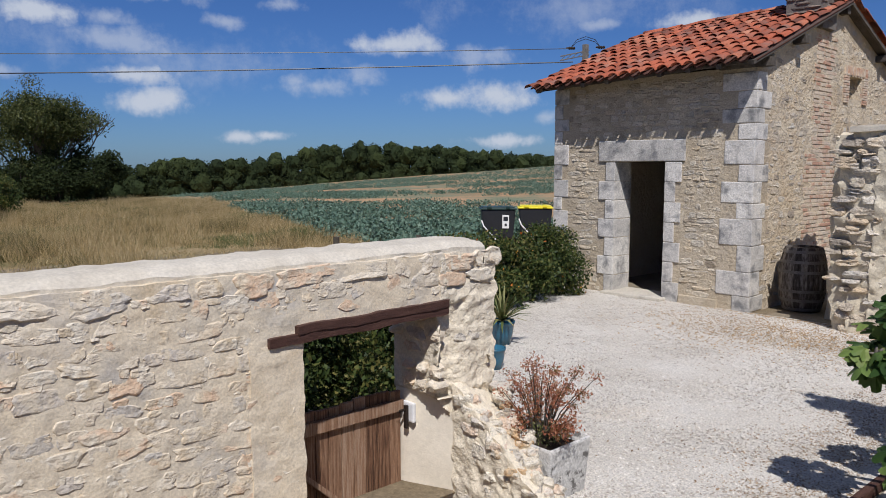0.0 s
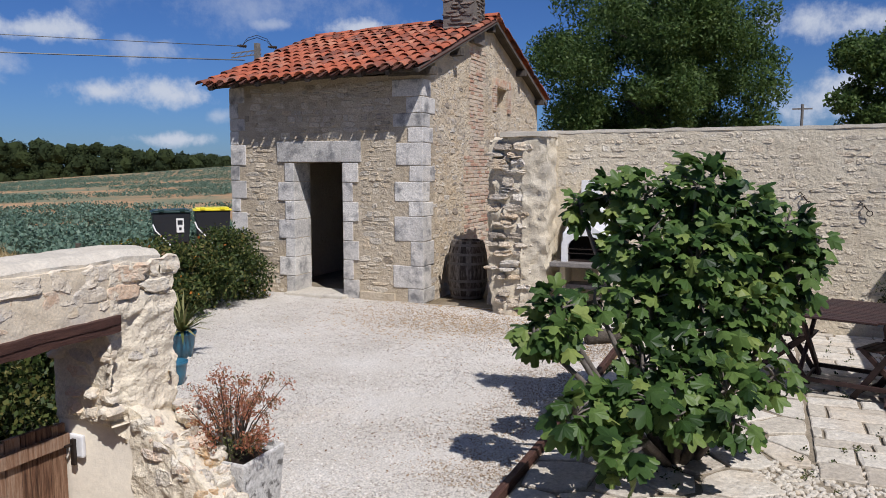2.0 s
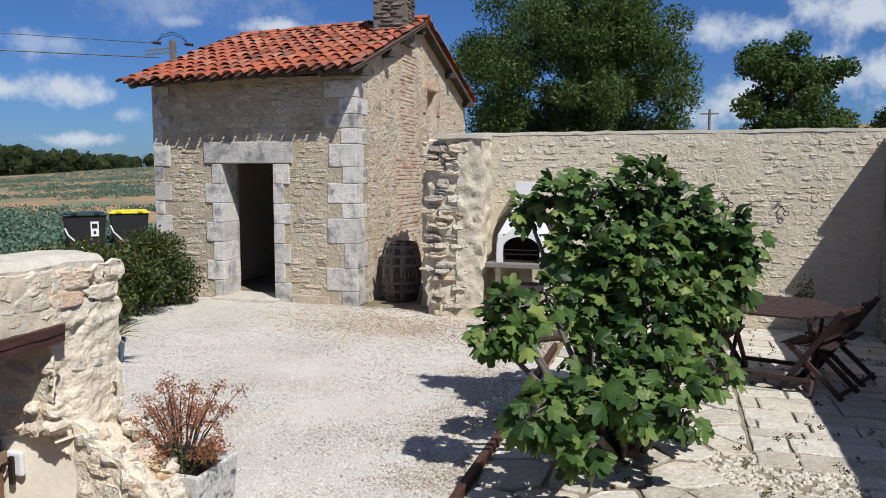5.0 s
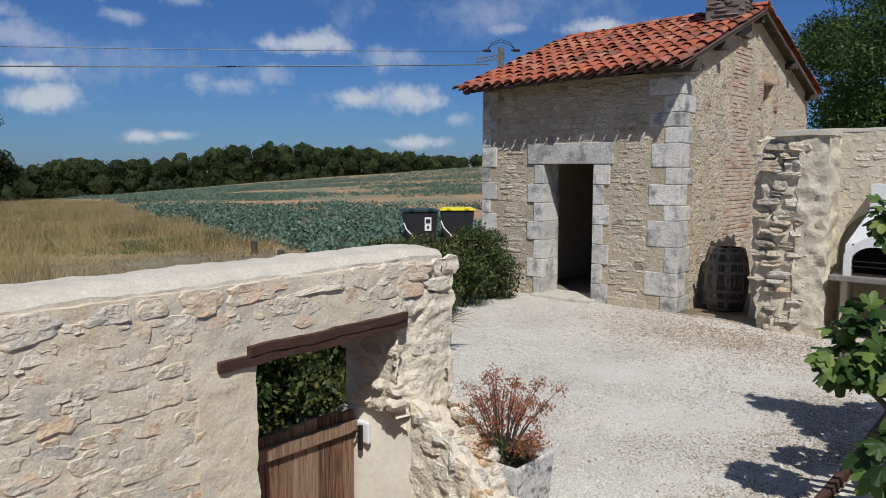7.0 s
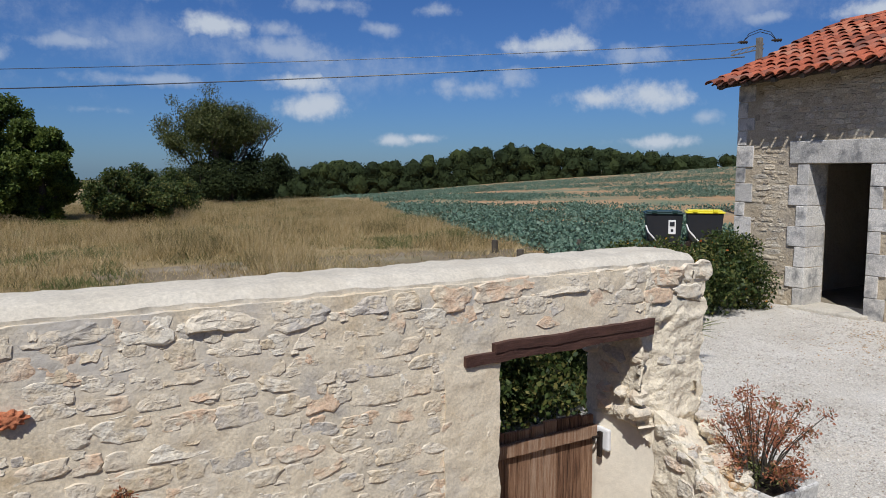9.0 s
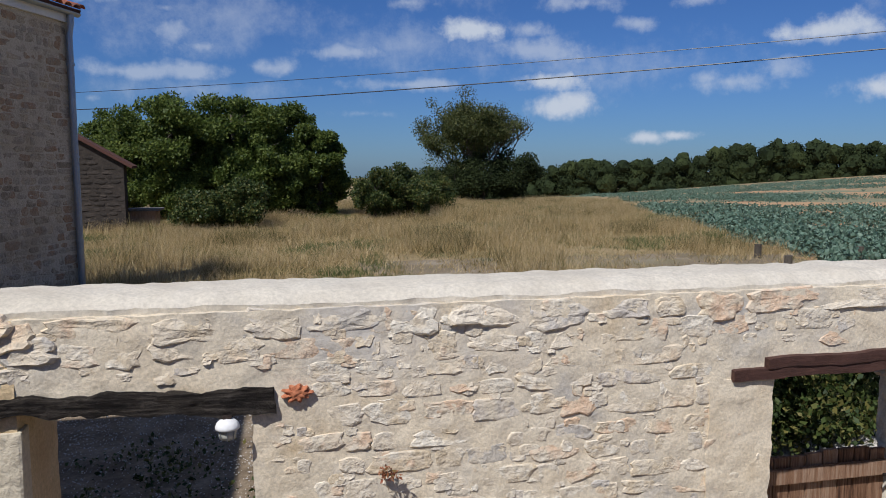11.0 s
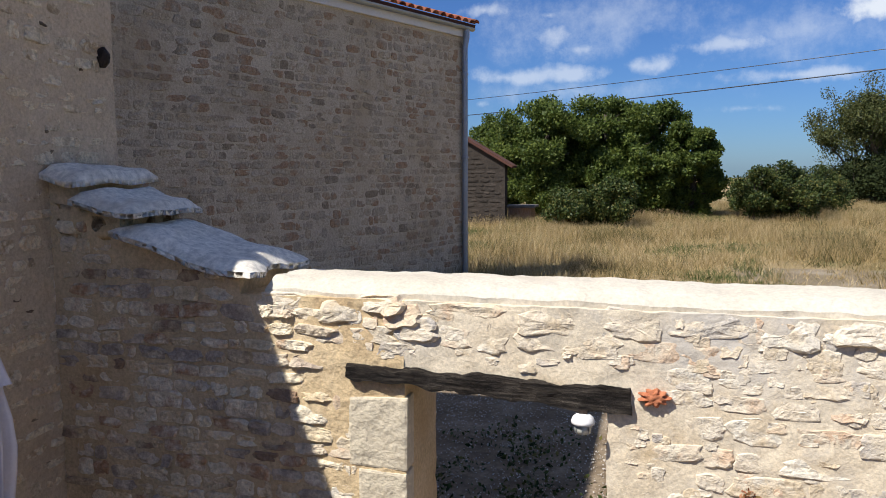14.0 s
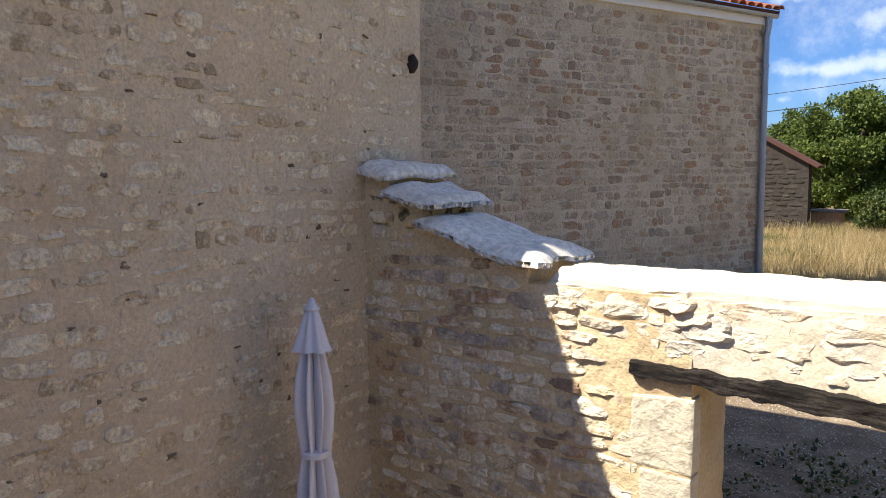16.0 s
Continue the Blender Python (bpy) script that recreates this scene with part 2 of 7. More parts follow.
BARN_STONE = surface("barn_stone", [(0.35, 0.285, 0.20), (0.54, 0.46, 0.335), (0.46, 0.40, 0.31), (0.58, 0.475, 0.325), (0.51, 0.43, 0.31), (0.66, 0.58, 0.44), (0.54, 0.455, 0.33), (0.46, 0.30, 0.18), (0.43, 0.365, 0.275), (0.62, 0.54, 0.40)],
                     5.0, 45, 0.92, 1.0, 1.0, 0.35, (0.36, 0.285, 0.19), 0.8, 0.54, 0.72, depth=0.016, fine_mix=0.5, mid=28)
BARN_MORTAR = surface("barn_mortar", [(0.51, 0.43, 0.31), (0.61, 0.53, 0.395), (0.69, 0.61, 0.47)], 1.4, 50, 0.95, 0.9, 0, 1.1,
                      (0.44, 0.35, 0.225), 0.8, 0.50, 0.70, depth=0.012, fine_mix=0.4, mid=20)
PIER_MORTAR = surface("cream_pointing", [(0.68, 0.60, 0.475), (0.80, 0.70, 0.53), (0.83, 0.75, 0.595)], 3.2, 60, 0.95, 0.7, 0, 1.1,
                      (0.69, 0.535, 0.345), 3.2, 0.58, 0.72, depth=0.016, fine_mix=0.28, mid=26)
PIER_STONE = surface("cream_rubble_stone", [(0.60, 0.54, 0.46), (0.77, 0.69, 0.55), (0.80, 0.73, 0.60), (0.75, 0.63, 0.45), (0.70, 0.46, 0.24), (0.76, 0.68, 0.54), (0.81, 0.75, 0.64), (0.73, 0.56, 0.41)],
                     14.0, 70, 0.92, 0.9, 1.0, 0.4, (0.68, 0.47, 0.25), 9.0, 0.62, 0.72, depth=0.016, fine_mix=0.36, mid=38)
# gate wall's shaded end: the warm tone of its shade put into ochre copies
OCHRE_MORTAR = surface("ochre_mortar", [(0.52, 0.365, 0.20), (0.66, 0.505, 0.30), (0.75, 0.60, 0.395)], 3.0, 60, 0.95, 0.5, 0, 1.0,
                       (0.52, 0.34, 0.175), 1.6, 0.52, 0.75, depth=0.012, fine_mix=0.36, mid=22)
OCHRE_STONE = surface("ochre_rubble_stone", [(0.34, 0.23, 0.15), (0.72, 0.58, 0.37), (0.84, 0.73, 0.53), (0.72, 0.55, 0.33), (0.86, 0.77, 0.59), (0.46, 0.27, 0.15), (0.82, 0.71, 0.52), (0.70, 0.58, 0.42), (0.40, 0.32, 0.25), (0.78, 0.66, 0.48)],
                      8.0, 60, 0.92, 0.8, 1.0, 0.3, depth=0.014, fine_mix=0.4, mid=28)
# hut's sunlit side: the sun's brightness is put into lighter copies of its colours
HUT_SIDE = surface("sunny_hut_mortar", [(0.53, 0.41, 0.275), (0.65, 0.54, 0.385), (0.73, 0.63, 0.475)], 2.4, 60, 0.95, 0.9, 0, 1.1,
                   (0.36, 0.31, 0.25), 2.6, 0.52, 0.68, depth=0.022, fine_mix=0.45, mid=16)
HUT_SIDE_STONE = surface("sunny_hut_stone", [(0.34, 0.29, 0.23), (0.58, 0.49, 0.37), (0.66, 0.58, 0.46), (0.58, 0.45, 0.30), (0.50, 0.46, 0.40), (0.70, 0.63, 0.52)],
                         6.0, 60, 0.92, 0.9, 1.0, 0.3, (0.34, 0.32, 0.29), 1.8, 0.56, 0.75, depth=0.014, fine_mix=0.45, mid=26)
VERGE = surface("dark_weathered_board", [(0.05, 0.04, 0.035), (0.10, 0.085, 0.07), (0.17, 0.15, 0.13)], 4, 30, 0.9, 0.6, 0.5, 0.6)
QUOIN = surface("dressed_limestone", [(0.50, 0.475, 0.43), (0.66, 0.62, 0.56), (0.75, 0.71, 0.635)], 3.0, 55, 0.9, 0.6, 0.8, 0.7,
                (0.15, 0.15, 0.15), 3.4, 0.50, 0.66, depth=0.010, fine_mix=0.5, mid=14)
BRICK = surface("old_brick", [(0.48, 0.27, 0.18), (0.54, 0.34, 0.24), (0.60, 0.44, 0.33), (0.62, 0.53, 0.42), (0.50, 0.28, 0.18)], 6.0, 60, 0.95, 0.7, 0.9, 0.3,
                (0.62, 0.52, 0.39), 5.0, 0.46, 0.60)
LIME = surface("lime_coping", [(0.52, 0.465, 0.37), (0.62, 0.56, 0.455), (0.67, 0.615, 0.51)], 2.6, 60, 0.95, 0.5, 0.0, 0.8,
               (0.52, 0.455, 0.355), 1.6, 0.52, 0.75, depth=0.010, fine_mix=0.28)
CEMENT = surface("grey_cement_cap", [(0.66, 0.60, 0.51), (0.80, 0.74, 0.63), (0.86, 0.81, 0.70)], 5.0, 30, 0.95, 0.5, 0.3, 0.7,
                 (0.60, 0.53, 0.43), 3.0, 0.58, 0.72, depth=0.006)
PLASTER = surface("cream_plaster", [(0.67, 0.585, 0.455), (0.75, 0.675, 0.545), (0.80, 0.735, 0.615)], 1.5, 30, 0.95, 0.25, 0, 0.5, fine_mix=0.12)
GRAVEL = surface("white_gravel", [(0.54, 0.49, 0.41), (0.67, 0.62, 0.54), (0.74, 0.70, 0.63)], 0.9, 70, 0.95, 0.5, 0, 0.9,
                 (0.58, 0.47, 0.33), 0.45, 0.58, 0.82, depth=0.02, fine_mix=0.7)
PEBBLE = surface("gravel_stone", [(0.44, 0.39, 0.33), (0.64, 0.59, 0.52), (0.74, 0.70, 0.64)], 3.0, 40, 0.9, 0.3, 0.9, 0.2)
FLAG = surface("limestone_flag", [(0.46, 0.40, 0.32), (0.58, 0.525, 0.43), (0.67, 0.62, 0.53), (0.60, 0.51, 0.39)], 2.5, 35, 0.9, 0.8, 0.8, 0.5,
               (0.33, 0.295, 0.25), 2.3, 0.55, 0.72, depth=0.012, fine_mix=0.4, mid=14)
JOINT = surface("paving_joint", [(0.16, 0.13, 0.09), (0.30, 0.25, 0.18), (0.40, 0.35, 0.27)], 2.0, 50, 0.95, 0.8, 0, 0.7)
TILE = surface("clay_roof_tile", [(0.16, 0.068, 0.048), (0.35, 0.098, 0.052), (0.47, 0.130, 0.066), (0.43, 0.135, 0.072), (0.52, 0.225, 0.135)], 2.5, 50, 0.85, 0.4, 0.95, 0.3,
               (0.17, 0.13, 0.11), 1.6, 0.50, 0.68)
# channel tiles: the shade between cover tiles is put into this dark clay
TILE_SHADE = surface("shade_dark_clay_tile", [(0.07, 0.036, 0.028), (0.14, 0.062, 0.045)], 3, 40, 0.9, 0.4, 0.5, 0.4)
WOOD_GATE = surface("weathered_brown_plank", [(0.06, 0.03, 0.018), (0.21, 0.108, 0.06), (0.36, 0.21, 0.125), (0.48, 0.33, 0.225)], 4, 30, 0.8, 0.8, 0.6, 1.0,
                    stretch=(20, 20, 1.0))
WOOD_DARK = surface("dark_stained_beam", [(0.04, 0.02, 0.016), (0.085, 0.04, 0.03), (0.14, 0.075, 0.05)], 4, 30, 0.65, 0.5, 0.2, 0.6, stretch=(1.2, 14, 14))
WOOD_OLD = surface("old_grey_oak", [(0.008, 0.007, 0.006), (0.028, 0.022, 0.018), (0.085, 0.070, 0.056), (0.22, 0.19, 0.155)], 3, 26, 0.9, 1.0, 0.2, 1.1, stretch=(1.5, 18, 22), depth=0.02)
WOOD_GREY = surface("grey_weathered_board", [(0.12, 0.11, 0.10), (0.22, 0.20, 0.18), (0.30, 0.28, 0.25)], 4, 30, 0.9, 0.6, 0.4, 0.5)
FURNITURE = surface("red_brown_hardwood", [(0.022, 0.011, 0.010), (0.042, 0.019, 0.016), (0.08, 0.036, 0.027)], 4, 30, 0.6, 0.3, 0.5, 0.5, spec=0.5)
BARREL = surface("blackened_oak", [(0.025, 0.02, 0.017), (0.08, 0.066, 0.058), (0.26, 0.235, 0.21)], 6, 25, 0.8, 0.6, 0.6, 1.0, stretch=(5, 5, 1.2))
IRON = surface("rusty_iron", [(0.03, 0.025, 0.022), (0.07, 0.05, 0.04)], 8, 60, 0.6, 0.4, 0.3, 0.6, metal=0.6)
HOOP = surface("dull_hoop_iron", [(0.11, 0.10, 0.095), (0.22, 0.20, 0.185)], 8, 60, 0.5, 0.3, 0.3, 0.6, metal=0.3)
ZINC = surface("zinc", [(0.30, 0.33, 0.37), (0.42, 0.45, 0.49)], 3, 30, 0.45, 0.1, 0.2, 0.5, metal=0.7, fine_mix=0.15)
WHITE = surface("white_paint", [(0.72, 0.71, 0.68), (0.80, 0.79, 0.77)], 3, 30, 0.7, 0.15, 0.2, 0.5, fine_mix=0.1)
SOOT = surface("sooty_firebrick", [(0.02, 0.015, 0.012), (0.07, 0.045, 0.035)], 6, 40, 0.95, 0.5, 0.3, 0.6)
BLACK = surface("black_plastic", [(0.012, 0.014, 0.018), (0.022, 0.024, 0.03)], 3, 60, 0.45, 0.1, 0.2, 0.5, spec=0.5, fine_mix=0.1)
GREENLID = surface("dark_green_plastic", [(0.008, 0.03, 0.03), (0.014, 0.045, 0.04)], 3, 60, 0.4, 0.1, 0.2, 0.5, spec=0.5, fine_mix=0.1)
YELLOW = surface("yellow_plastic", [(0.75, 0.62, 0.01), (0.82, 0.72, 0.03)], 3, 60, 0.4, 0.1, 0.1, 0.5, spec=0.5, fine_mix=0.08)
BLUE = surface("glazed_blue", [(0.02, 0.09, 0.15), (0.035, 0.14, 0.21)], 4, 50, 0.25, 0.1, 0.2, 0.5, spec=0.6, fine_mix=0.15)
TERRA = surface("terracotta_ornament", [(0.46, 0.15, 0.07), (0.62, 0.26, 0.13)], 12, 60, 0.9, 0.8, 0.2, 0.6)
TROUGH = surface("lichened_stone_trough", [(0.44, 0.425, 0.39), (0.62, 0.60, 0.56), (0.72, 0.70, 0.66)], 5, 50, 0.92, 0.7, 0.2, 0.6,
                 (0.10, 0.09, 0.08), 13.0, 0.53, 0.60, mid=16)
SOIL = surface("potting_soil", [(0.035, 0.024, 0.016), (0.07, 0.05, 0.033)], 20, 80, 1.0, 1.0, 0, 0.6)
CANVAS = surface("grey_canvas", [(0.60, 0.57, 0.60), (0.72, 0.69, 0.71)], 4, 80, 0.85, 0.2, 0.1, 0.5, fine_mix=0.1)
BARK = surface("bark", [(0.06, 0.05, 0.04), (0.13, 0.11, 0.085)], 6, 30, 0.95, 0.9, 0.3, 0.6)
TWIG = surface("grey_fig_bark", [(0.14, 0.12, 0.10), (0.24, 0.21, 0.18)], 8, 40, 0.9, 0.5, 0.2, 0.6)
FIG = foliage("fig_leaf", [(0.020, 0.044, 0.012), (0.050, 0.100, 0.025), (0.092, 0.160, 0.040), (0.15, 0.23, 0.058), (0.28, 0.34, 0.09)], 0.36, 0.42)
IVY = foliage("hedge_leaf", [(0.018, 0.032, 0.009), (0.042, 0.068, 0.018), (0.082, 0.110, 0.028), (0.19, 0.17, 0.05)], 0.28)
ACACIA = foliage("acacia_leaf", [(0.034, 0.066, 0.018), (0.078, 0.135, 0.035), (0.155, 0.22, 0.062)], 0.45)
WALNUT = foliage("walnut_leaf", [(0.040, 0.066, 0.015), (0.102, 0.145, 0.030), (0.205, 0.245, 0.055)], 0.42)
WILLOW = foliage("thin_leaf", [(0.040, 0.055, 0.018), (0.080, 0.098, 0.030), (0.15, 0.150, 0.052)], 0.3)
WOODS = foliage("far_wood", [(0.013, 0.022, 0.007), (0.025, 0.037, 0.011), (0.044, 0.058, 0.016)], 0.12, 0.9, 0.25, 0.6, 0.9)
RUSSET = foliage("russet_leaf", [(0.14, 0.13, 0.04), (0.30, 0.11, 0.05), (0.46, 0.17, 0.10), (0.50, 0.27, 0.15), (0.40, 0.13, 0.08)], 0.4)
FLOWER = foliage("orange_flower", [(0.55, 0.20, 0.03), (0.65, 0.38, 0.05), (0.45, 0.10, 0.03)], 0.3)
YUCCA = foliage("yucca_blade", [(0.07, 0.11, 0.03), (0.19, 0.20, 0.07), (0.34, 0.30, 0.13)], 0.2)
CROP = foliage("blue_green_crop", [(0.06, 0.11, 0.075), (0.115, 0.185, 0.13), (0.19, 0.265, 0.19)], 0.15)
WEED = foliage("meadow_green", [(0.07, 0.09, 0.03), (0.12, 0.15, 0.045), (0.20, 0.20, 0.08)], 0.3)
STRAW = foliage("dry_grass", [(0.09, 0.09, 0.03), (0.29, 0.22, 0.09), (0.58, 0.44, 0.23), (0.33, 0.24, 0.10), (0.70, 0.55, 0.32), (0.16, 0.15, 0.05)], 0.35, 0.8, 0.38, 0.8, 1.5)


# ---- mesh helpers ----
def link_mesh(name, me, material, parent=None, smooth=False):
    if material is not None and not me.materials:
        me.materials.append(material)
    if smooth:
        me.polygons.foreach_set("use_smooth", [True] * len(me.polygons))
    ob = new(name, me)
    if parent is not None:
        ob.parent = parent
    return ob


def part(name, bm, material, parent, label="", smooth=False):
    me = bpy.data.meshes.new(name)
    bmesh.ops.recalc_face_normals(bm, faces=bm.faces[:])
    bm.to_mesh(me)
    bm.free()
    ob = link_mesh(name, me, material, parent, smooth)
    if label:
        ob["label"] = label
    return ob


def from_arrays(name, verts, faces, material, parent=None, smooth=False):
    me = bpy.data.meshes.new(name)
    me.from_pydata(verts, [], faces)
    return link_mesh(name, me, material, parent, smooth)


def empty(name, label, category, at=(0, 0, 0), turn=0.0, group=""):
    ob = new(name)
    ob.matrix_world = pose(*at, 0, 0, turn)
    return tagged(ob, label, category, group)


def add_box(bm, lo, hi, m=None, bevel=0.0):
    r = bmesh.ops.create_cube(bm, size=1)
    vs = r["verts"]
    for v in vs:
        v.co = Vector([(lo[i] + hi[i]) / 2 + v.co[i] * (hi[i] - lo[i]) for i in range(3)])
    if bevel:
        es = list({e for v in vs for e in v.link_edges})
        r2 = bmesh.ops.bevel(bm, geom=es, offset=bevel, segments=2, affect="EDGES", profile=0.6)
        vs = list({v for f in r2["faces"] for v in f.verts} | {v for v in vs if v.is_valid})
    if m is not None:
        bmesh.ops.transform(bm, matrix=m, verts=vs)
    return vs


def add_bar(bm, a, b, w, h, bevel=0.0, up=(0, 0, 1)):
    """A straight bar of section w x h from a to b."""
    a, b = Vector(a), Vector(b)
    d = b - a
    n = d.normalized()
    side = n.cross(Vector(up))
    if side.length < 1e-4:
        side = n.cross(Vector((0, 1, 0)))
    side.normalize()
    top = side.cross(n)
    m = Matrix(((n.x, side.x, top.x, a.x), (n.y, side.y, top.y, a.y), (n.z, side.z, top.z, a.z), (0, 0, 0, 1)))
    return add_box(bm, (0, -w / 2, -h / 2), (d.length, w / 2, h / 2), m, bevel)


def add_tube(bm, pts, radii, n=8, cap=True):
    """A round tapered tube through the points."""
    rings = []
    for i, p in enumerate(pts):
        p = Vector(p)
        d = Vector(pts[min(i + 1, len(pts) - 1)]) - Vector(pts[max(i - 1, 0)])
        d.normalize()
        s = d.cross(Vector((0.31, 0.17, 0.93)))
        s.normalize()
        t = s.cross(d)
        rings.append([bm.verts.new(p + (s * math.cos(k * math.tau / n) + t * math.sin(k * math.tau / n)) * radii[i]) for k in range(n)])
    for a, b in zip(rings, rings[1:]):
        for k in range(n):
            bm.faces.new((a[k], a[(k + 1) % n], b[(k + 1) % n], b[k]))
    if cap:
        bm.faces.new(rings[0][::-1])
        bm.faces.new(rings[-1])


def add_lathe(bm, profile, n=24, m=None):
    """A turned body from (radius, height) pairs."""
    rings = []
    for r, z in profile:
        rings.append([bm.verts.new((r * math.cos(k * math.tau / n), r * math.sin(k * math.tau / n), z)) for k in range(n)])
    for a, b in zip(rings, rings[1:]):
        for k in range(n):
            bm.faces.new((a[k], a[(k + 1) % n], b[(k + 1) % n], b[k]))
    if profile[0][0] > 1e-4:
        bm.faces.new(rings[0][::-1])
    if profile[-1][0] > 1e-4:
        bm.faces.new(rings[-1])
    if m is not None:
        bmesh.ops.transform(bm, matrix=m, verts=[v for r in rings for v in r])


def rough_offset(p, amp, size):
    return noise.noise_vector(Vector(p) / size) * amp + noise.noise_vector(Vector(p) / (size * 0.3)) * amp * 0.4


def rough_box(verts, faces, lo, hi, step=0.08, amp=0.012, size=0.25, shape=None):
    """Adds a box of small squares, its faces uneven as hand-laid masonry is; pieces that meet share their unevenness."""
    n = [max(1, round((hi[i] - lo[i]) / step)) for i in range(3)]
    index = {}

    def at(i, j, k, side):
        key = (i, j, k, side)
        if key not in index:
            p = Vector([lo[a] + (hi[a] - lo[a]) * (i, j, k)[a] / n[a] for a in range(3)])
            if shape:
                p = shape(p)
            index[key] = len(verts)
            verts.append(p + rough_offset(p, amp, size))
        return index[key]

    for a in range(3):
        b, c = (a + 1) % 3, (a + 2) % 3
        for end in (0, n[a]):
            for p in range(n[b]):
                for q in range(n[c]):
                    quad = []
                    for dp, dq in ((0, 0), (1, 0), (1, 1), (0, 1)):
                        ijk = [0, 0, 0]
                        ijk[a], ijk[b], ijk[c] = end, p + dp, q + dq
                        quad.append(at(*ijk, (a, end)))
                    faces.append(quad if end else quad[::-1])


def masonry(name, boxes, material, label="", step=0.08, amp=0.012, size=0.25, shape=None, category="wall", parent=None):
    verts, faces = [], []
    for lo, hi in boxes:
        rough_box(verts, faces, lo, hi, step, amp, size, shape)
    ob = from_arrays(name, verts, faces, material, parent, smooth=True)
    if parent is None:
        tagged(ob, label, category, kind="structure")
    return ob


# ---- stones: unit blocks facing -y ----
rng = random.Random(7)


def stone_shape(r, n=14):
    """A split stone: ragged outline, broken front, its lower edge standing proud."""
    seed = r.uniform(0, 100)
    outline = []
    square = r.uniform(2.6, 7.0)
    skew = r.uniform(-0.25, 0.25)
    for k in range(n):
        a = k * math.tau / n + r.uniform(-0.12, 0.12)
        c, q = math.cos(a), math.sin(a)
        rad = (abs(c) ** square + abs(q) ** square) ** (-1 / square) * 0.5
        rad *= 0.92 + 0.22 * noise.noise(Vector((c * 1.6 + seed, q * 1.6, 0))) + r.uniform(-0.07, 0.07)
        outline.append((c * rad + skew * q * rad, q * rad))
    tilt_x, tilt_z = r.uniform(-0.5, 0.5), r.uniform(-1.1, 0.2)
    verts, faces = [], []
    for scale, h in ((1.02, -1.2), (1.0, 0.45), (0.68, 0.95)):
        for x, z in outline:
            hh = h if h < 0 else h + tilt_x * x + tilt_z * z + r.uniform(-0.22, 0.22)
            verts.append((x * scale + (r.uniform(-0.05, 0.05) if scale < 0.9 else 0), -hh, z * scale + (r.uniform(-0.05, 0.05) if scale < 0.9 else 0)))
    verts.append((r.uniform(-0.15, 0.15), -1.05 + r.uniform(-0.3, 0.2), r.uniform(-0.12, 0.12)))
    for ring in range(2):
        for k in range(n):
            p, q = ring * n + k, ring * n + (k + 1) % n
            faces.append((p, q, q + n, p + n))
    for k in range(n):
        faces.append((2 * n + k, 2 * n + (k + 1) % n, 3 * n))
    return verts, faces


def flush_shape(r, n=20):
    """A split stone half sunk in its pointing: its tilted face comes out of the mortar and breaks off at one edge."""
    seed = r.uniform(0, 100)
    square = r.uniform(3.0, 9.0)
    skew = r.uniform(-0.12, 0.12)
    lean = r.uniform(0.5, 1.9) if r.random() < 0.8 else r.uniform(-0.9, 0.2)
    side = r.uniform(-0.7, 0.7)
    level = r.uniform(0.05, 0.6)

    def rise(x, z):
        facet = noise.noise(Vector((x * 2.3 + seed, z * 2.0, 1.5)))
        return level - lean * z + side * x + 0.75 * facet + r.uniform(-0.14, 0.14)

    outline = []
    for k in range(n):
        a = k * math.tau / n + r.uniform(-0.09, 0.09)
        c, q = math.cos(a), math.sin(a)
        rad = (abs(c) ** square + abs(q) ** square) ** (-1 / square) * 0.5
        rad *= 0.90 + 0.34 * noise.noise(Vector((c * 1.4 + seed, q * 1.4, 0))) + 0.16 * noise.noise(Vector((c * 4 + seed, q * 4, 3))) + r.uniform(-0.05, 0.05)
        outline.append((c * rad + skew * q * rad, q * rad))
    verts, faces = [], []
    for scale, kind in ((1.10, 0), (1.0, 1), (0.85, 2), (0.62, 3), (0.32, 3)):
        for x, z in outline:
            wob = 0.05 if kind == 3 else 0.0
            px, pz = x * scale + r.uniform(-wob, wob), z * scale + r.uniform(-wob, wob)
            h = -1.2 if kind == 0 else rise(px, pz) * (1.0 if kind > 1 else 0.3)
            verts.append((px, -h, pz))
    verts.append((0, -rise(0, 0), 0))
    for ring in range(4):
        for k in range(n):
            p, q = ring * n + k, ring * n + (k + 1) % n
            faces.append((p, q, q + n, p + n))
    for k in range(n):
        faces.append((4 * n + k, 4 * n + (k + 1) % n, 5 * n))
    return verts, faces


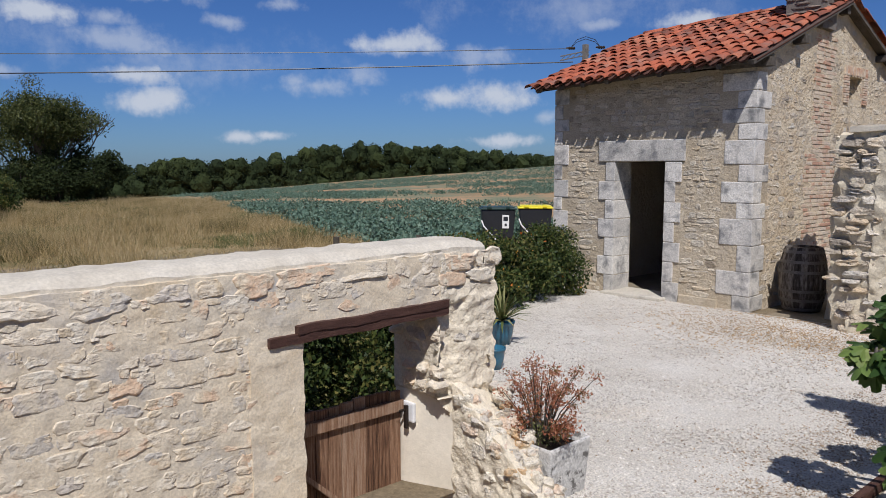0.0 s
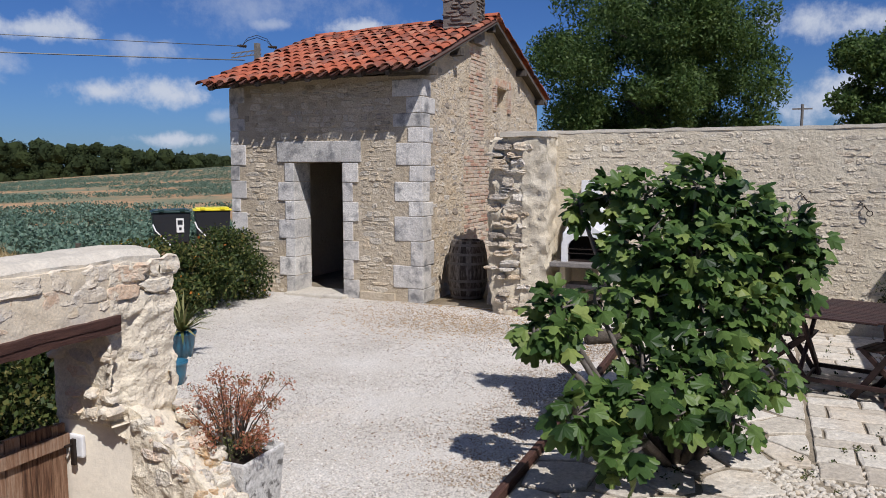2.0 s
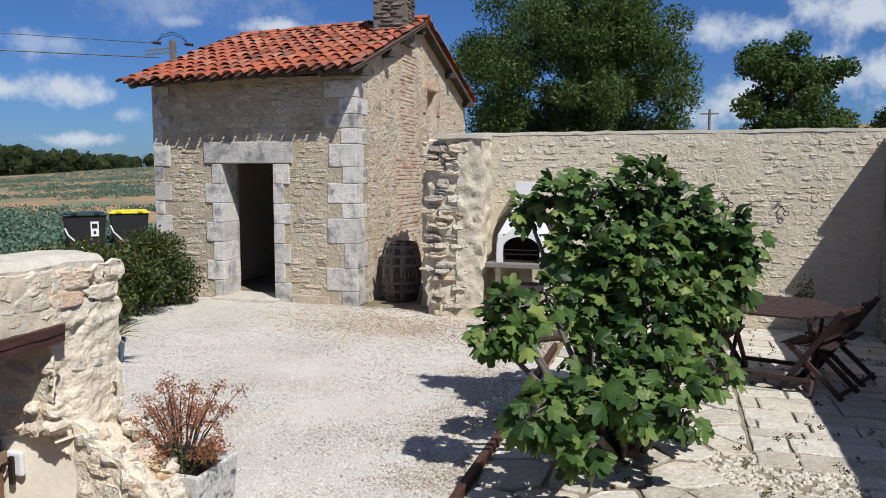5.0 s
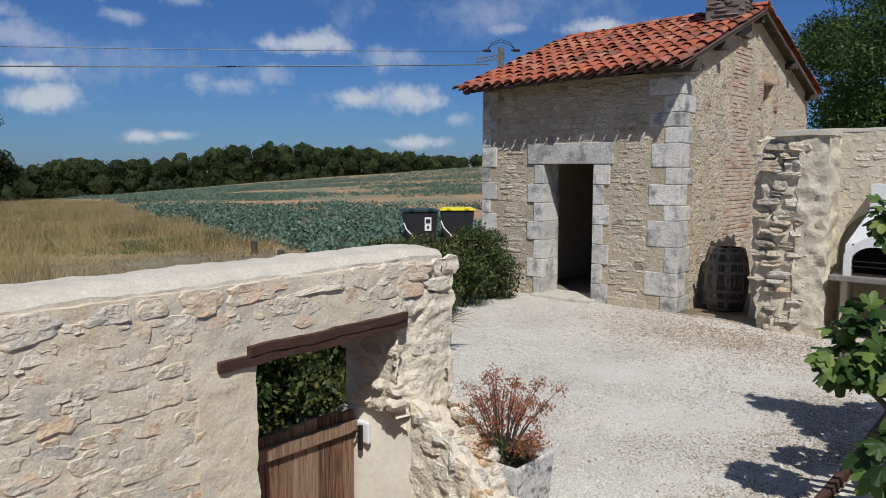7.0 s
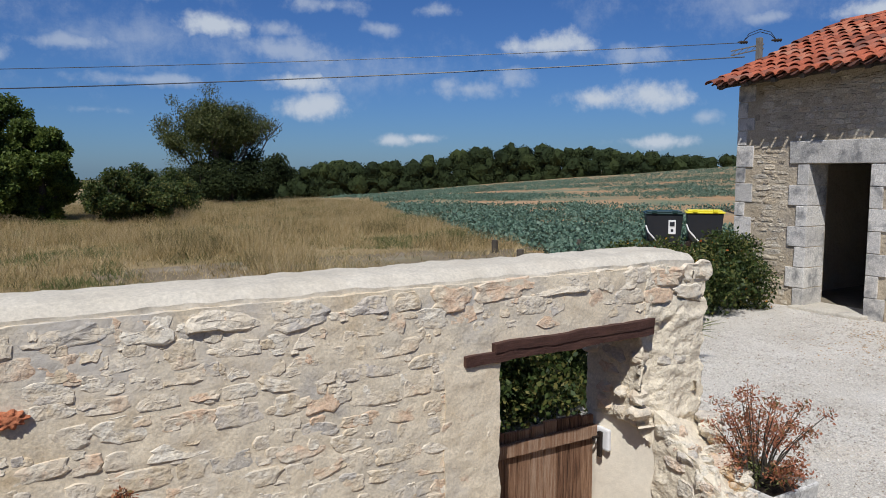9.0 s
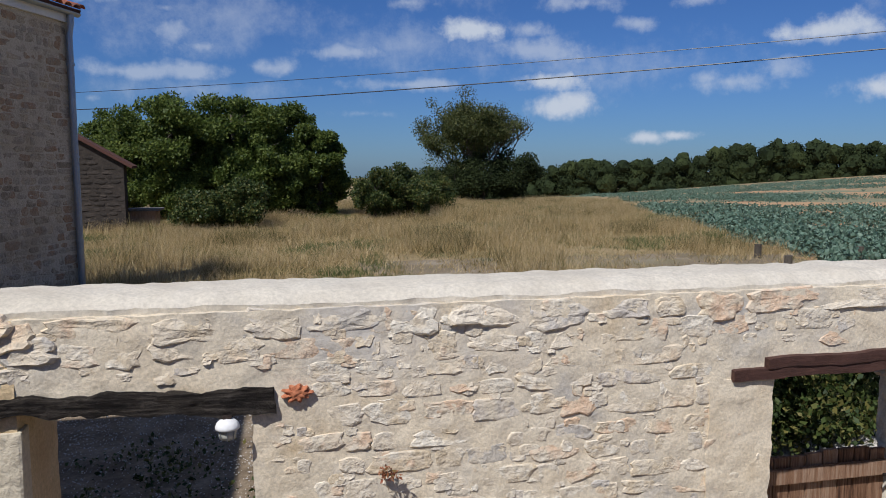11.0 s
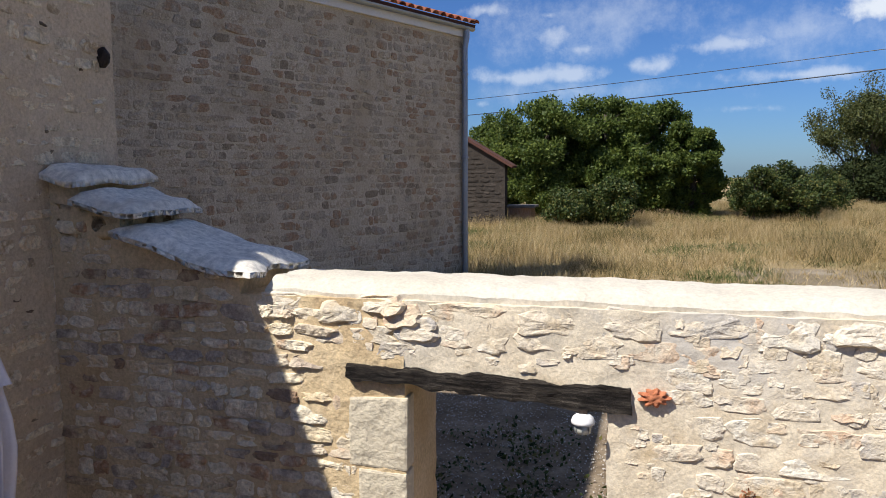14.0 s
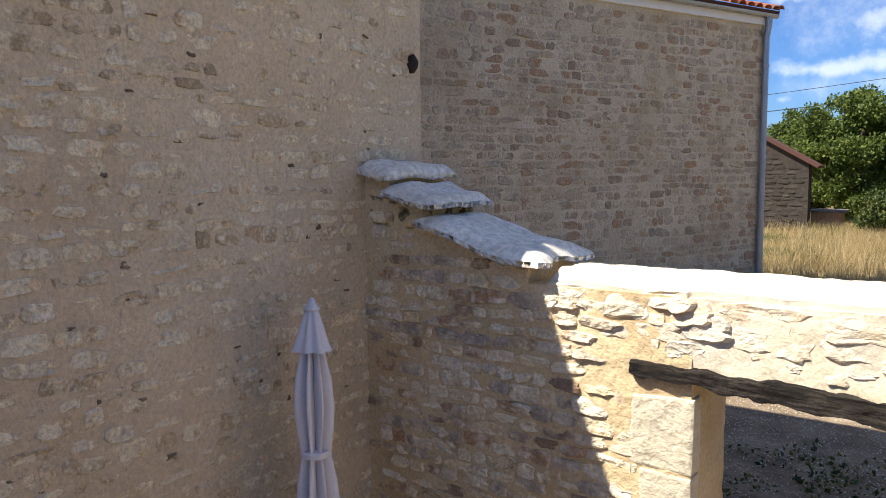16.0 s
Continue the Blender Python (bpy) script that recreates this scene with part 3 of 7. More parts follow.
def laid_shape(r, n=16):
    """A roughly squared building stone with a nearly flat, lightly chipped face and a recessed joint round it."""
    seed = r.uniform(0, 100)
    square = r.uniform(3.5, 8.0)
    skew = r.uniform(-0.10, 0.10)
    tilt, side = r.uniform(-0.5, 0.7), r.uniform(-0.4, 0.4)

    def rise(x, z):
        return 0.62 - tilt * z + side * x + 0.55 * noise.noise(Vector((x * 2.6 + seed, z * 2.2, 4.5))) + r.uniform(-0.10, 0.10)

    outline = []
    for k in range(n):
        a = k * math.tau / n + math.tau / 16 + r.uniform(-0.08, 0.08)
        c, q = math.cos(a), math.sin(a)
        rad = (abs(c) ** square + abs(q) ** square) ** (-1 / square) * 0.5
        rad *= 0.99 + 0.20 * noise.noise(Vector((c * 1.5 + seed, q * 1.5, 0))) + r.uniform(-0.05, 0.05)
        outline.append((c * rad + skew * q * rad, q * rad))
    verts, faces = [], []
    for scale, kind in ((1.04, 0), (1.0, 1), (0.88, 2), (0.5, 2)):
        for x, z in outline:
            px, pz = x * scale, z * scale
            verts.append((px, 1.2 if kind == 0 else -rise(px, pz) * (0.4 if kind == 1 else 1.0), pz))
    verts.append((0, -rise(0, 0), 0))
    for ring in range(3):
        for k in range(n):
            p, q = ring * n + k, ring * n + (k + 1) % n
            faces.append((p, q, q + n, p + n))
    for k in range(n):
        faces.append((3 * n + k, 3 * n + (k + 1) % n, 4 * n))
    return verts, faces


laid = random.Random(77)
STONE_SHAPES = [stone_shape(rng) for _ in range(40)] + [flush_shape(rng) for _ in range(48)] + [laid_shape(laid) for _ in range(32)]
SPLIT, FLUSH, MIXED, SQUARED, LAID = (0, 40), (40, 88), (60, 120), (78, 120), (88, 120)
STONE_MESHES = {}


def stone_mesh(i, material):
    key = (i, material.name)
    if key not in STONE_MESHES:
        me = bpy.data.meshes.new("stone")
        me.from_pydata(STONE_SHAPES[i][0], [], STONE_SHAPES[i][1])
        me.materials.append(material)
        STONE_MESHES[key] = me
    return STONE_MESHES[key]


def lay_stones(length, top, holes, course, width, gap, seed, bottom=0.0, skip=0.0, sag=0.012, full=0.68):
    """Places (u, v, w, h) of rubble stones in wavering courses, clear of the holes and under top(u)."""
    r = random.Random(seed)
    out = []
    v = bottom
    while v < 8:
        h = r.uniform(*course)
        u = r.uniform(-width[1], 0) * 0.5
        any_left = False
        while u < length:
            w = r.uniform(*width)
            cu, cv = u + w / 2, v + h / 2 + sag * math.sin(u * 2.1 + v * 5) + r.uniform(-0.1, 0.1) * h
            u += w + r.uniform(*gap)
            hh = h * r.uniform(full, 1.0)
            if cu - w / 2 < -0.02 or cu + w / 2 > length + 0.02:
                continue
            if cv + hh / 2 > top(cu):
                continue
            any_left = True
            if any(a < cu + w * 0.42 and cu - w * 0.42 < b and c < cv + hh * 0.42 and cv - hh * 0.42 < d for a, b, c, d in holes):
                continue
            if r.random() < skip:
                continue
            out.append((cu, cv, w, hh))
        if not any_left and v > 0.5:
            break
        v += h + r.uniform(*gap) * 0.7
    return out


def set_stones(stones, origin, turn, material, wall, proud, seed, near=None, count=300, kind=SPLIT):
    """Sets the stones into the face that starts at origin and runs along turn (degrees); faces the right-hand side."""
    r = random.Random(seed)
    base = pose(*origin, 0, 0, turn)
    if near is not None:
        stones = sorted(stones, key=lambda s: (s[0] - near[0]) ** 2 + (s[1] - near[1]) ** 2)
    else:
        count = 0
    verts, faces = [], []
    for i, (u, v, w, h) in enumerate(stones):
        k = r.randrange(*kind)
        p = r.uniform(*proud)
        m = base @ Matrix.Translation((u, 0.003, v)) @ pose(0, 0, 0, r.uniform(-5, 5), r.uniform(-5, 5), r.uniform(-4, 4)) @ Matrix.Diagonal((w, p, h, 1))
        if i < count:
            ob = new("stone", stone_mesh(k, material))
            ob.parent = wall
            ob.matrix_basis = wall.matrix_basis.inverted() @ m
        else:
            b = len(verts)
            verts.extend(m @ Vector(q) for q in STONE_SHAPES[k][0])
            faces.extend(tuple(b + j for j in f) for f in STONE_SHAPES[k][1])
    if verts:
        inv = wall.matrix_basis.inverted()
        ob = from_arrays("stonework", [inv @ q for q in verts], faces, material, wall)
        tagged(ob, kind="stuff")


# ---- ground ----
def terrain(x, y):
    r = math.hypot(x, y)
    s = min(1.0, max(0.0, (r - 24) / 110))
    s = s * s * (3 - 2 * s)
    far = min(r, 170) / max(r, 1e-6)
    z = s * (0.059 * x - 0.0476 * y) * far
    if r > 12:
        z += 0.10 * noise.noise(Vector((x / 6, y / 6, 0.3))) * min(1, (r - 12) / 12)
    return z - 0.012


def in_crop(x, y):
    return x > 11.2 + (y - 14.5) * 0.34 + 1.2 * noise.noise(Vector((x / 5, y / 5, 4))) and y > 13.0 and x < 420


def spaced(edges, fine, reach):
    out = set(edges)
    v = 0.0
    step = fine
    while v < reach:
        out.update((v, -v))
        if v > 45:
            step *= 1.13
        v += step
    vals = sorted(out)
    keep = [vals[0]]
    for q in vals[1:]:
        if q - keep[-1] > fine * 0.3 or q in edges:
            if keep[-1] not in edges and q - keep[-1] < fine * 0.3:
                keep[-1] = q
            else:
                keep.append(q)
    return keep


GRASS_GROUND = surface("dry_turf", [(0.13, 0.11, 0.04), (0.24, 0.18, 0.08), (0.36, 0.27, 0.14), (0.15, 0.16, 0.05)], 0.35, 9, 1.0, 0.8, 0, 0.9,
                       (0.13, 0.16, 0.04), 0.25, 0.55, 0.75, depth=0.05)
FIELD_GROUND = surface("field_soil", [(0.30, 0.175, 0.085), (0.44, 0.27, 0.14), (0.50, 0.34, 0.19)], 0.12, 5, 1.0, 0.8, 0, 0.8,
                       (0.14, 0.19, 0.12), 0.10, 0.46, 0.62, depth=0.06)
CHALK_GROUND = surface("chalky_track", [(0.14, 0.11, 0.062), (0.23, 0.18, 0.115), (0.40, 0.35, 0.27)], 0.7, 30, 1.0, 0.9, 0, 0.9, (0.20, 0.18, 0.09), 0.5, 0.5, 0.7)
YARD = (-2.66, 3.1, -2.4, 3.0)
gx, gy = spaced({-2.66, 3.1}, 0.75, 900), spaced({-2.4, 3.0}, 0.75, 900)
verts, faces, slots = [], [], []
for y in gy:
    for x in gx:
        verts.append((x, y, terrain(x, y)))
for j in range(len(gy) - 1):
    for i in range(len(gx) - 1):
        cx, cy = (gx[i] + gx[i + 1]) / 2, (gy[j] + gy[j + 1]) / 2
        if YARD[0] < cx < YARD[1] and YARD[2] < cy < YARD[3]:
            continue
        a = j * len(gx) + i
        faces.append((a, a + 1, a + 1 + len(gx), a + len(gx)))
        chalk = (cy < 7.5 and cy > 2.9) or (abs(cy - 14.2 + cx * 0.1) < 2.8 + 1.5 * noise.noise(Vector((cx / 3, cy / 3, 9))) and 1.5 < cx < 12)
        slots.append(1 if in_crop(cx, cy) else 3 if 3.0 < cy < 9.0 and -6 < cx < 1.4 else 2 if chalk else 0)
ground = from_arrays("ground", verts, faces, GRASS_GROUND, smooth=True)
ground.data.materials.append(FIELD_GROUND)
ground.data.materials.append(CHALK_GROUND)
# mossy ground behind the doorways, with its shade put into the brown
ground.data.materials.append(surface("shade_dark_mossy_soil", [(0.13, 0.092, 0.055), (0.24, 0.18, 0.115), (0.37, 0.30, 0.21)], 3.0, 30, 1.0, 0.9, 0, 0.9))
ground.data.polygons.foreach_set("material_index", slots)
tagged(ground, "dry grassland and crop field reaching the horizon", "ground", kind="structure")

# gravelled court
verts, faces = [], []
nx, ny = 70, 66
for j in range(ny + 1):
    for i in range(nx + 1):
        x, y = 3.1 + (10.0 - 3.1) * i / nx, 1.25 + 6.5 * j / ny
        z = 0.004 + 0.012 * noise.noise(Vector((x * 1.3, y * 1.3, 2))) + 0.006 * noise.noise(Vector((x * 7, y * 7, 5)))
        verts.append((x, y, max(0.0, z + 0.006)))
for j in range(ny):
    for i in range(nx):
        a = j * (nx + 1) + i
        faces.append((a, a + 1, a + nx + 2, a + nx + 1))
court = tagged(from_arrays("gravel_court", verts, faces, GRAVEL, smooth=True), "white limestone gravel court strewn with dry leaves", "gravel", kind="structure")


def scatter(name, count, place, size, material, seed, parent=None, flatness=0.6):
    """Small loose octahedral bits."""
    r = random.Random(seed)
    vs, fs = [], []
    for _ in range(count):
        x, y, z = place(r)
        s = r.uniform(*size)
        q = Euler((r.uniform(-0.5, 0.5), r.uniform(-0.5, 0.5), r.uniform(0, 6.3))).to_matrix()
        b = len(vs)
        for d in ((1, 0, 0), (0, 0.75, 0), (-0.9, 0.1, 0), (0, -0.7, 0.1), (0.1, 0, flatness), (0, 0, -flatness)):
            vs.append(Vector((x, y, z)) + q @ Vector(d) * s * r.uniform(0.8, 1.2))
        for f in ((0, 1, 4), (1, 2, 4), (2, 3, 4), (3, 0, 4), (1, 0, 5), (2, 1, 5), (3, 2, 5), (0, 3, 5)):
            fs.append(tuple(b + k for k in f))
    return from_arrays(name, vs, fs, material, parent)


DRYLEAF = surface("dry_leaf", [(0.10, 0.06, 0.03), (0.20, 0.12, 0.06), (0.30, 0.20, 0.10)], 4, 40, 0.9, 0.2, 0.9, 0.3)
tagged(scatter("gravel", 44000, lambda r: (3.25 + 6.65 * r.random() ** 1.3, 1.3 + 6.0 * r.random(), 0.014), (0.005, 0.015), PEBBLE, 3),
       "loose white limestone pebbles", "gravel", kind="stuff")
tagged(scatter("leaf_litter", 1300, lambda r: (4.0 + 5.9 * r.random() ** 0.8, 1.35 + 5.6 * r.random() ** 1.4, 0.018), (0.004, 0.012), DRYLEAF, 4, flatness=0.25),
       "dry brown leaves blown over gravel", "leaf litter", kind="stuff")
tagged(scatter("straw_litter", 7000, lambda r: (min(9.9, r.gauss(9.0, 0.7)), max(1.4, r.gauss(3.5, 0.95)), 0.018), (0.005, 0.017),
               surface("straw_bits", [(0.34, 0.22, 0.10), (0.48, 0.33, 0.17)], 4, 40, 0.95, 0.2, 0.8, 0.2), 5, flatness=0.2),
       "dry straw drifted at hut corner", "straw", kind="stuff")

tagged(scatter("soil_litter", 9000, lambda r: (4.2 + 4.6 * r.random(), 1.28 + abs(r.gauss(0, 0.45)), 0.013), (0.004, 0.011),
               surface("brown_litter", [(0.20, 0.13, 0.075), (0.36, 0.25, 0.15), (0.50, 0.40, 0.28)], 4, 40, 0.95, 0.2, 0.9, 0.2), 15, flatness=0.3),
       "brown soil and dead leaves along timber edging", "leaf litter", kind="stuff")

# rough stony ground outside the doorways
tagged(scatter("rubble_gravel", 15000, lambda r: (-3.4 + 5.0 * r.random(), 3.5 + 5.0 * r.random(), 0.0), (0.003, 0.010), PEBBLE, 6),
       "grey stony ground behind garden wall", "gravel", kind="stuff")

# sunken yard
# unseen floor; its colour only sets how much light bounces onto the walls
masonry("yard_floor", [((-2.66, -2.4, -0.95), (3.1, 3.0, -0.8))], surface("bounce_toned_floor", [(0.17, 0.125, 0.085), (0.22, 0.165, 0.115), (0.27, 0.21, 0.15)], 1.2, 40, 0.95, 0.4), "plain yard floor out of view", step=0.5, amp=0.004, category="floor")
masonry("yard_retaining_wall", [((3.1, -2.4, -0.9), (3.22, 3.0, -0.02))], MORTAR, "low rubble retaining wall", step=0.3, amp=0.004)

# ---- gate wall ----
def gate_top(p):
    q = p.copy()
    if q.z > 1.3 and q.x > 3.1:
        q.z -= (q.x - 3.1) * 0.16
    if q.x > 3.3 and q.z < 1.42:
        q.x += 0.06
    return q


def knobbly(x, z, seed, wide=0.15, tall=0.075):
    """Swell of the pointing over buried stones, 0 to 1: each stone a cell with its lower edge standing out."""
    jig = noise.noise_vector(Vector((x * 5, z * 5, seed))) * 0.35
    p = Vector((x / wide + jig.x, z / tall + jig.y, seed))
    dist, cells = noise.voronoi(p)
    key = noise.cell(cells[0] * 7.3)
    rim = min(1.0, (dist[1] - dist[0]) / 0.5)
    slope = 0.5 - (p.y - cells[0].y) * 0.6
    return max(0.0, (0.35 + 0.65 * abs(key)) * rim * slope) if key > -0.75 else 0.0


def gate_face(p):
    q = gate_top(p)
    if p.x < -1.65 and 1.49 < p.z < 1.7:
        q.z += (-1.65 - p.x) * 0.2 * (p.z - 1.49) / 0.12 if p.z < 1.61 else (-1.65 - p.x) * 0.2
    if p.y < 3.01 and p.z > -0.79:
        q.y -= 0.006 * knobbly(p.x, p.z, 2.0) - 0.003 + 0.006 * noise.noise(Vector((p.x * 2.2, p.z * 2.2, 4)))
    return q


def plaster_line(x):
    """Ragged upper edge of the plaster on the broken jamb."""
    return 0.60 - (x - 2.92) * 1.25 + 0.05 * noise.noise(Vector((x * 14, 3, 1)))


def pier_face(p):
    q = gate_top(p)
    if p.y < 3.01 and p.z > -0.79:
        q.y -= 0.012 * knobbly(p.x, p.z, 6.0, 0.17, 0.10) + 0.010 * knobbly(p.x, p.z, 11.0, 0.07, 0.05) - 0.012
        q.y += 0.022 * noise.noise(Vector((p.x * 4, p.z * 4, 3)))
        if p.x < 3.16:
            if p.z < plaster_line(p.x):
                q.y += 0.045
            elif p.z < 1.2:
                q.y += (3.16 - p.x) * 0.30
    if p.x < 3.16 and p.z < plaster_line(p.x):
        q.x += (1 - (p.x - 2.92) / 0.24) * (max(0.0, 3.36 - p.y) * 0.42 + 0.02)
    if p.y < 3.1 and (p.x > 3.16 or p.z > plaster_line(p.x)):
        q.y += 0.020 * noise.noise(Vector((p.x * 7, p.z * 7, 2))) + 0.014 * noise.noise(Vector((p.x * 16, p.z * 18, 5)))
    if p.x > 3.30:
        q.x += 0.06 * knobbly(p.y, p.z, 9.0, 0.16, 0.10) - 0.02 + max(0.0, 0.65 - p.z) * 0.16
        q.x += 0.035 * noise.noise(Vector((p.y * 3, p.z * 7, 8)))
    return q


wall_gate = masonry("wall_gate", [((-1.0, 3.0, 1.2), (-0.21, 3.45, 1.5)), ((-0.21, 3.0, -0.8), (1.96, 3.45, 1.5)),
                                  ((1.96, 3.0, 1.2), (2.92, 3.45, 1.5)),
                                  ],
                    MORTAR, "sunlit rubble garden wall with lime pointing", 0.0225, 0.006, 0.07, gate_face)
# end of the wall under the house's shade, in the ochre colours
shade_end = masonry("old_masonry", [((-2.66, 3.0, -0.8), (-1.0, 3.45, 1.5)), ((-2.66, 3.0, 1.5), (-1.72, 3.43, 1.62)), ((-2.66, 3.0, 1.62), (-2.30, 3.43, 1.83)), ((-2.66, 3.0, 1.83), (-2.50, 3.43, 1.98))],
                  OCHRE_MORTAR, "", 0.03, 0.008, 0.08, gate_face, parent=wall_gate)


def foot_top(y):
    return 0.30 + (y - 2.5) * 0.75


def foot_shape(p):
    q = p.copy()
    q.z = -0.8 + (q.z + 0.8) * (foot_top(q.y) + 0.8) / 1.1
    if q.x > 3.1:
        q.x += max(0.0, q.y - 2.5) * 0.62
        q.z -= (q.x - 3.1) * 0.5 * max(0.0, min(1.0, q.z + 0.6))
    q.x -= 0.022 * knobbly(q.y, q.z, 3.0, 0.16, 0.10) + 0.02 * noise.noise(Vector((q.y * 9, q.z * 9, 1)))
    q.z += 0.05 * knobbly(q.x, q.y, 5.0, 0.14, 0.14) * max(0.0, min(1.0, q.z + 0.6))
    return q


# broken foot of the pier, running out along the edge of the yard
pier_foot = masonry("pier_foot", [((3.04, 2.3, -0.8), (3.2, 3.02, 0.3))], PIER_MORTAR, "", 0.02, 0.016, 0.06, foot_shape, parent=wall_gate)
set_stones(lay_stones(0.7, lambda u: 0.78 + foot_top(3.0 - u), [], (0.06, 0.11), (0.08, 0.18), (0.01, 0.06), 81, skip=0.5), (3.03, 3.0, -0.8), -90, PIER_STONE, pier_foot,
           (0.010, 0.022), 82, near=(0.3, 0.9), count=60, kind=FLUSH)
shards = random.Random(83)
for k in range(18):
    y = 2.32 + 0.66 * k / 18
    for x in (shards.uniform(3.05, 3.12), shards.uniform(3.12, 3.2) + max(0.0, y - 2.5) * 0.45):
        ob = new("stone", stone_mesh(shards.randrange(*FLUSH), PIER_STONE))
        ob.parent = pier_foot
        ob.matrix_basis = Matrix.Translation((x, y, foot_top(y) - 0.02)) @ pose(0, 0, 0, shards.uniform(-75, -35), shards.uniform(-15, 15), shards.uniform(-80, -30)) @ Matrix.Diagonal(
            (shards.uniform(0.08, 0.17), shards.uniform(0.02, 0.036), shards.uniform(0.06, 0.10), 1))
pier = masonry("pier", [((2.92, 3.0, -0.8), (3.35, 3.45, 1.49))], PIER_MORTAR, "", 0.016, 0.012, 0.06, pier_face, parent=wall_gate)
WALL_HOLES = [(1.60, 2.50, -1, 1.96), (1.36, 2.56, 1.93, 2.04), (4.60, 5.60, -1, 1.98), (4.40, 5.60, 1.95, 2.05), (5.56, 5.80, 0, 1.50)]


def gate_wall_top(u):
    x = u - 2.66
    return 2.31 if x > -1.72 else 2.41 if x > -2.30 else 2.60 if x > -2.50 else 2.75


set_stones([q for q in lay_stones(6.1, gate_wall_top, WALL_HOLES, (0.07, 0.125), (0.08, 0.25), (0.0, 0.022), 11, skip=0.02) if 1.3 < q[0] and (q[0] < 5.58 or q[1] > 2.12)], (-2.66, 3.0, -0.8), 0, RUBBLE, wall_gate,
           (0.003, 0.0075), 12, near=(3.4, 2.0), count=300, kind=MIXED)
filler = random.Random(19)
small = []
while len(small) < 420:
    u, v = filler.uniform(1.4, 5.58), filler.uniform(0.9, 2.27)
    w, h = filler.uniform(0.03, 0.09), filler.uniform(0.025, 0.06)
    if not any(a < u + w / 2 and u - w / 2 < b and c < v + h / 2 and v - h / 2 < d for a, b, c, d in WALL_HOLES):
        small.append((u, v, w, h))
set_stones(small, (-2.66, 3.0, -0.8), 0, RUBBLE, wall_gate, (0.003, 0.007), 20, kind=MIXED)
set_stones(lay_stones(1.4, gate_wall_top, WALL_HOLES, (0.05, 0.085), (0.06, 0.18), (0.0, 0.012), 13), (-2.66, 3.0, -0.8), 0, OCHRE_STONE, shade_end, (0.009, 0.020), 14, near=(1.2, 2.2), count=200, kind=MIXED)
# broken end of the wall, with stones standing proud
tooth = lay_stones(0.46, lambda u: 2.25, [], (0.06, 0.12), (0.12, 0.26), (0.0, 0.05), 21, skip=0.5)
for k in range(8):
    band = [q for q in tooth if k * 0.29 <= q[1] < k * 0.29 + 0.29]
    set_stones(band, (3.34 + max(0.0, 0.5 - k * 0.29 + 0.65) * 0.075, 3.0, -0.8), 90, PIER_STONE, pier, (0.014, 0.042), 210 + k, near=(0.2, 1.4), count=12, kind=FLUSH)
end_stones = [q for q in lay_stones(0.45, lambda u: 2.28, [], (0.06, 0.13), (0.07, 0.20), (0.01, 0.06), 23, skip=0.60) if q[1] - 0.8 > plaster_line(2.92 + q[0]) + 0.05 or q[0] > 0.26]
set_stones([q for q in end_stones if q[0] > 0.24], (2.92, 3.012, -0.8), 0, PIER_STONE, pier, (0.005, 0.011), 24, near=(0.3, 1.4), count=60, kind=FLUSH)
set_stones([q for q in end_stones if q[0] <= 0.24 and q[1] < 1.96], (2.92, 3.082, -0.8), -16, PIER_STONE, pier, (0.004, 0.010), 22, near=(0.2, 1.4), count=30, kind=FLUSH)
set_stones(lay_stones(0.44, lambda u: 2.0, [(0, 0.5, 0, 1.35)], (0.07, 0.12), (0.1, 0.2), (0.0, 0.03), 25), (2.925, 3.45, -0.8), -90, RUBBLE, wall_gate, (0.02, 0.05), 26)
set_stones(lay_stones(0.44, lambda u: 2.0, [], (0.10, 0.2), (0.18, 0.3), (0.0, 0.03), 27), (-1.0, 3.08, -0.8), 90, OCHRE_STONE, shade_end, (0.010, 0.022), 28, kind=FLUSH)


def cope_shape(p):
    q = p.copy()
    t = (q.y - 2.985) / 0.48
    if q.x > 3.0:
        q.x -= (q.x - 3.0) * max(0.0, 3.46 - q.y) * 0.55
    if p.z > 1.52:
        q.z += 0.016 * math.sin(math.pi * min(1, max(0, t))) + 0.014 * noise.noise(Vector((q.x * 1.7, 0, 1))) + 0.008 * noise.noise(Vector((q.x * 7, q.y * 7, 2)))
    if p.y < 3.12:
        q.z -= 0.034 * ((3.12 - p.y) / 0.09) ** 2 * (p.z - 1.475) / 0.073
    if q.x > 3.05:
        q.z -= (q.x - 3.05) ** 1.4 * 0.10
    if q.y < 3.1:
        q.y += 0.008 * noise.noise(Vector((q.x * 3.5, q.z * 9, 3))) + 0.007 * noise.noise(Vector((q.x * 11, q.z * 16, 3))) + 0.006 * noise.noise(Vector((q.x * 24, q.z * 24, 3)))
    return q


top_row = random.Random(29)
u = 1.02
while u < 6.0:
    w = top_row.uniform(0.14, 0.34)
    h = top_row.uniform(0.08, 0.125)
    set_stones([(u + w / 2, 2.30 - h / 2 + top_row.uniform(-0.015, 0.01), w, h)], (-2.66, 3.0, -0.8), 0, RUBBLE, wall_gate, (0.010, 0.018), int(u * 100), near=(3, 2), count=1, kind=FLUSH)
    u += w + top_row.uniform(0.0, 0.05)
set_stones([(1.64, 2.09, 0.19, 0.09), (1.70, 2.19, 0.22, 0.10), (1.58, 2.28, 0.2, 0.08)], (-2.66, 3.0, -0.8), 0, RUBBLE, wall_gate, (0.014, 0.022), 30, near=(1.6, 2.1), count=3, kind=FLUSH)
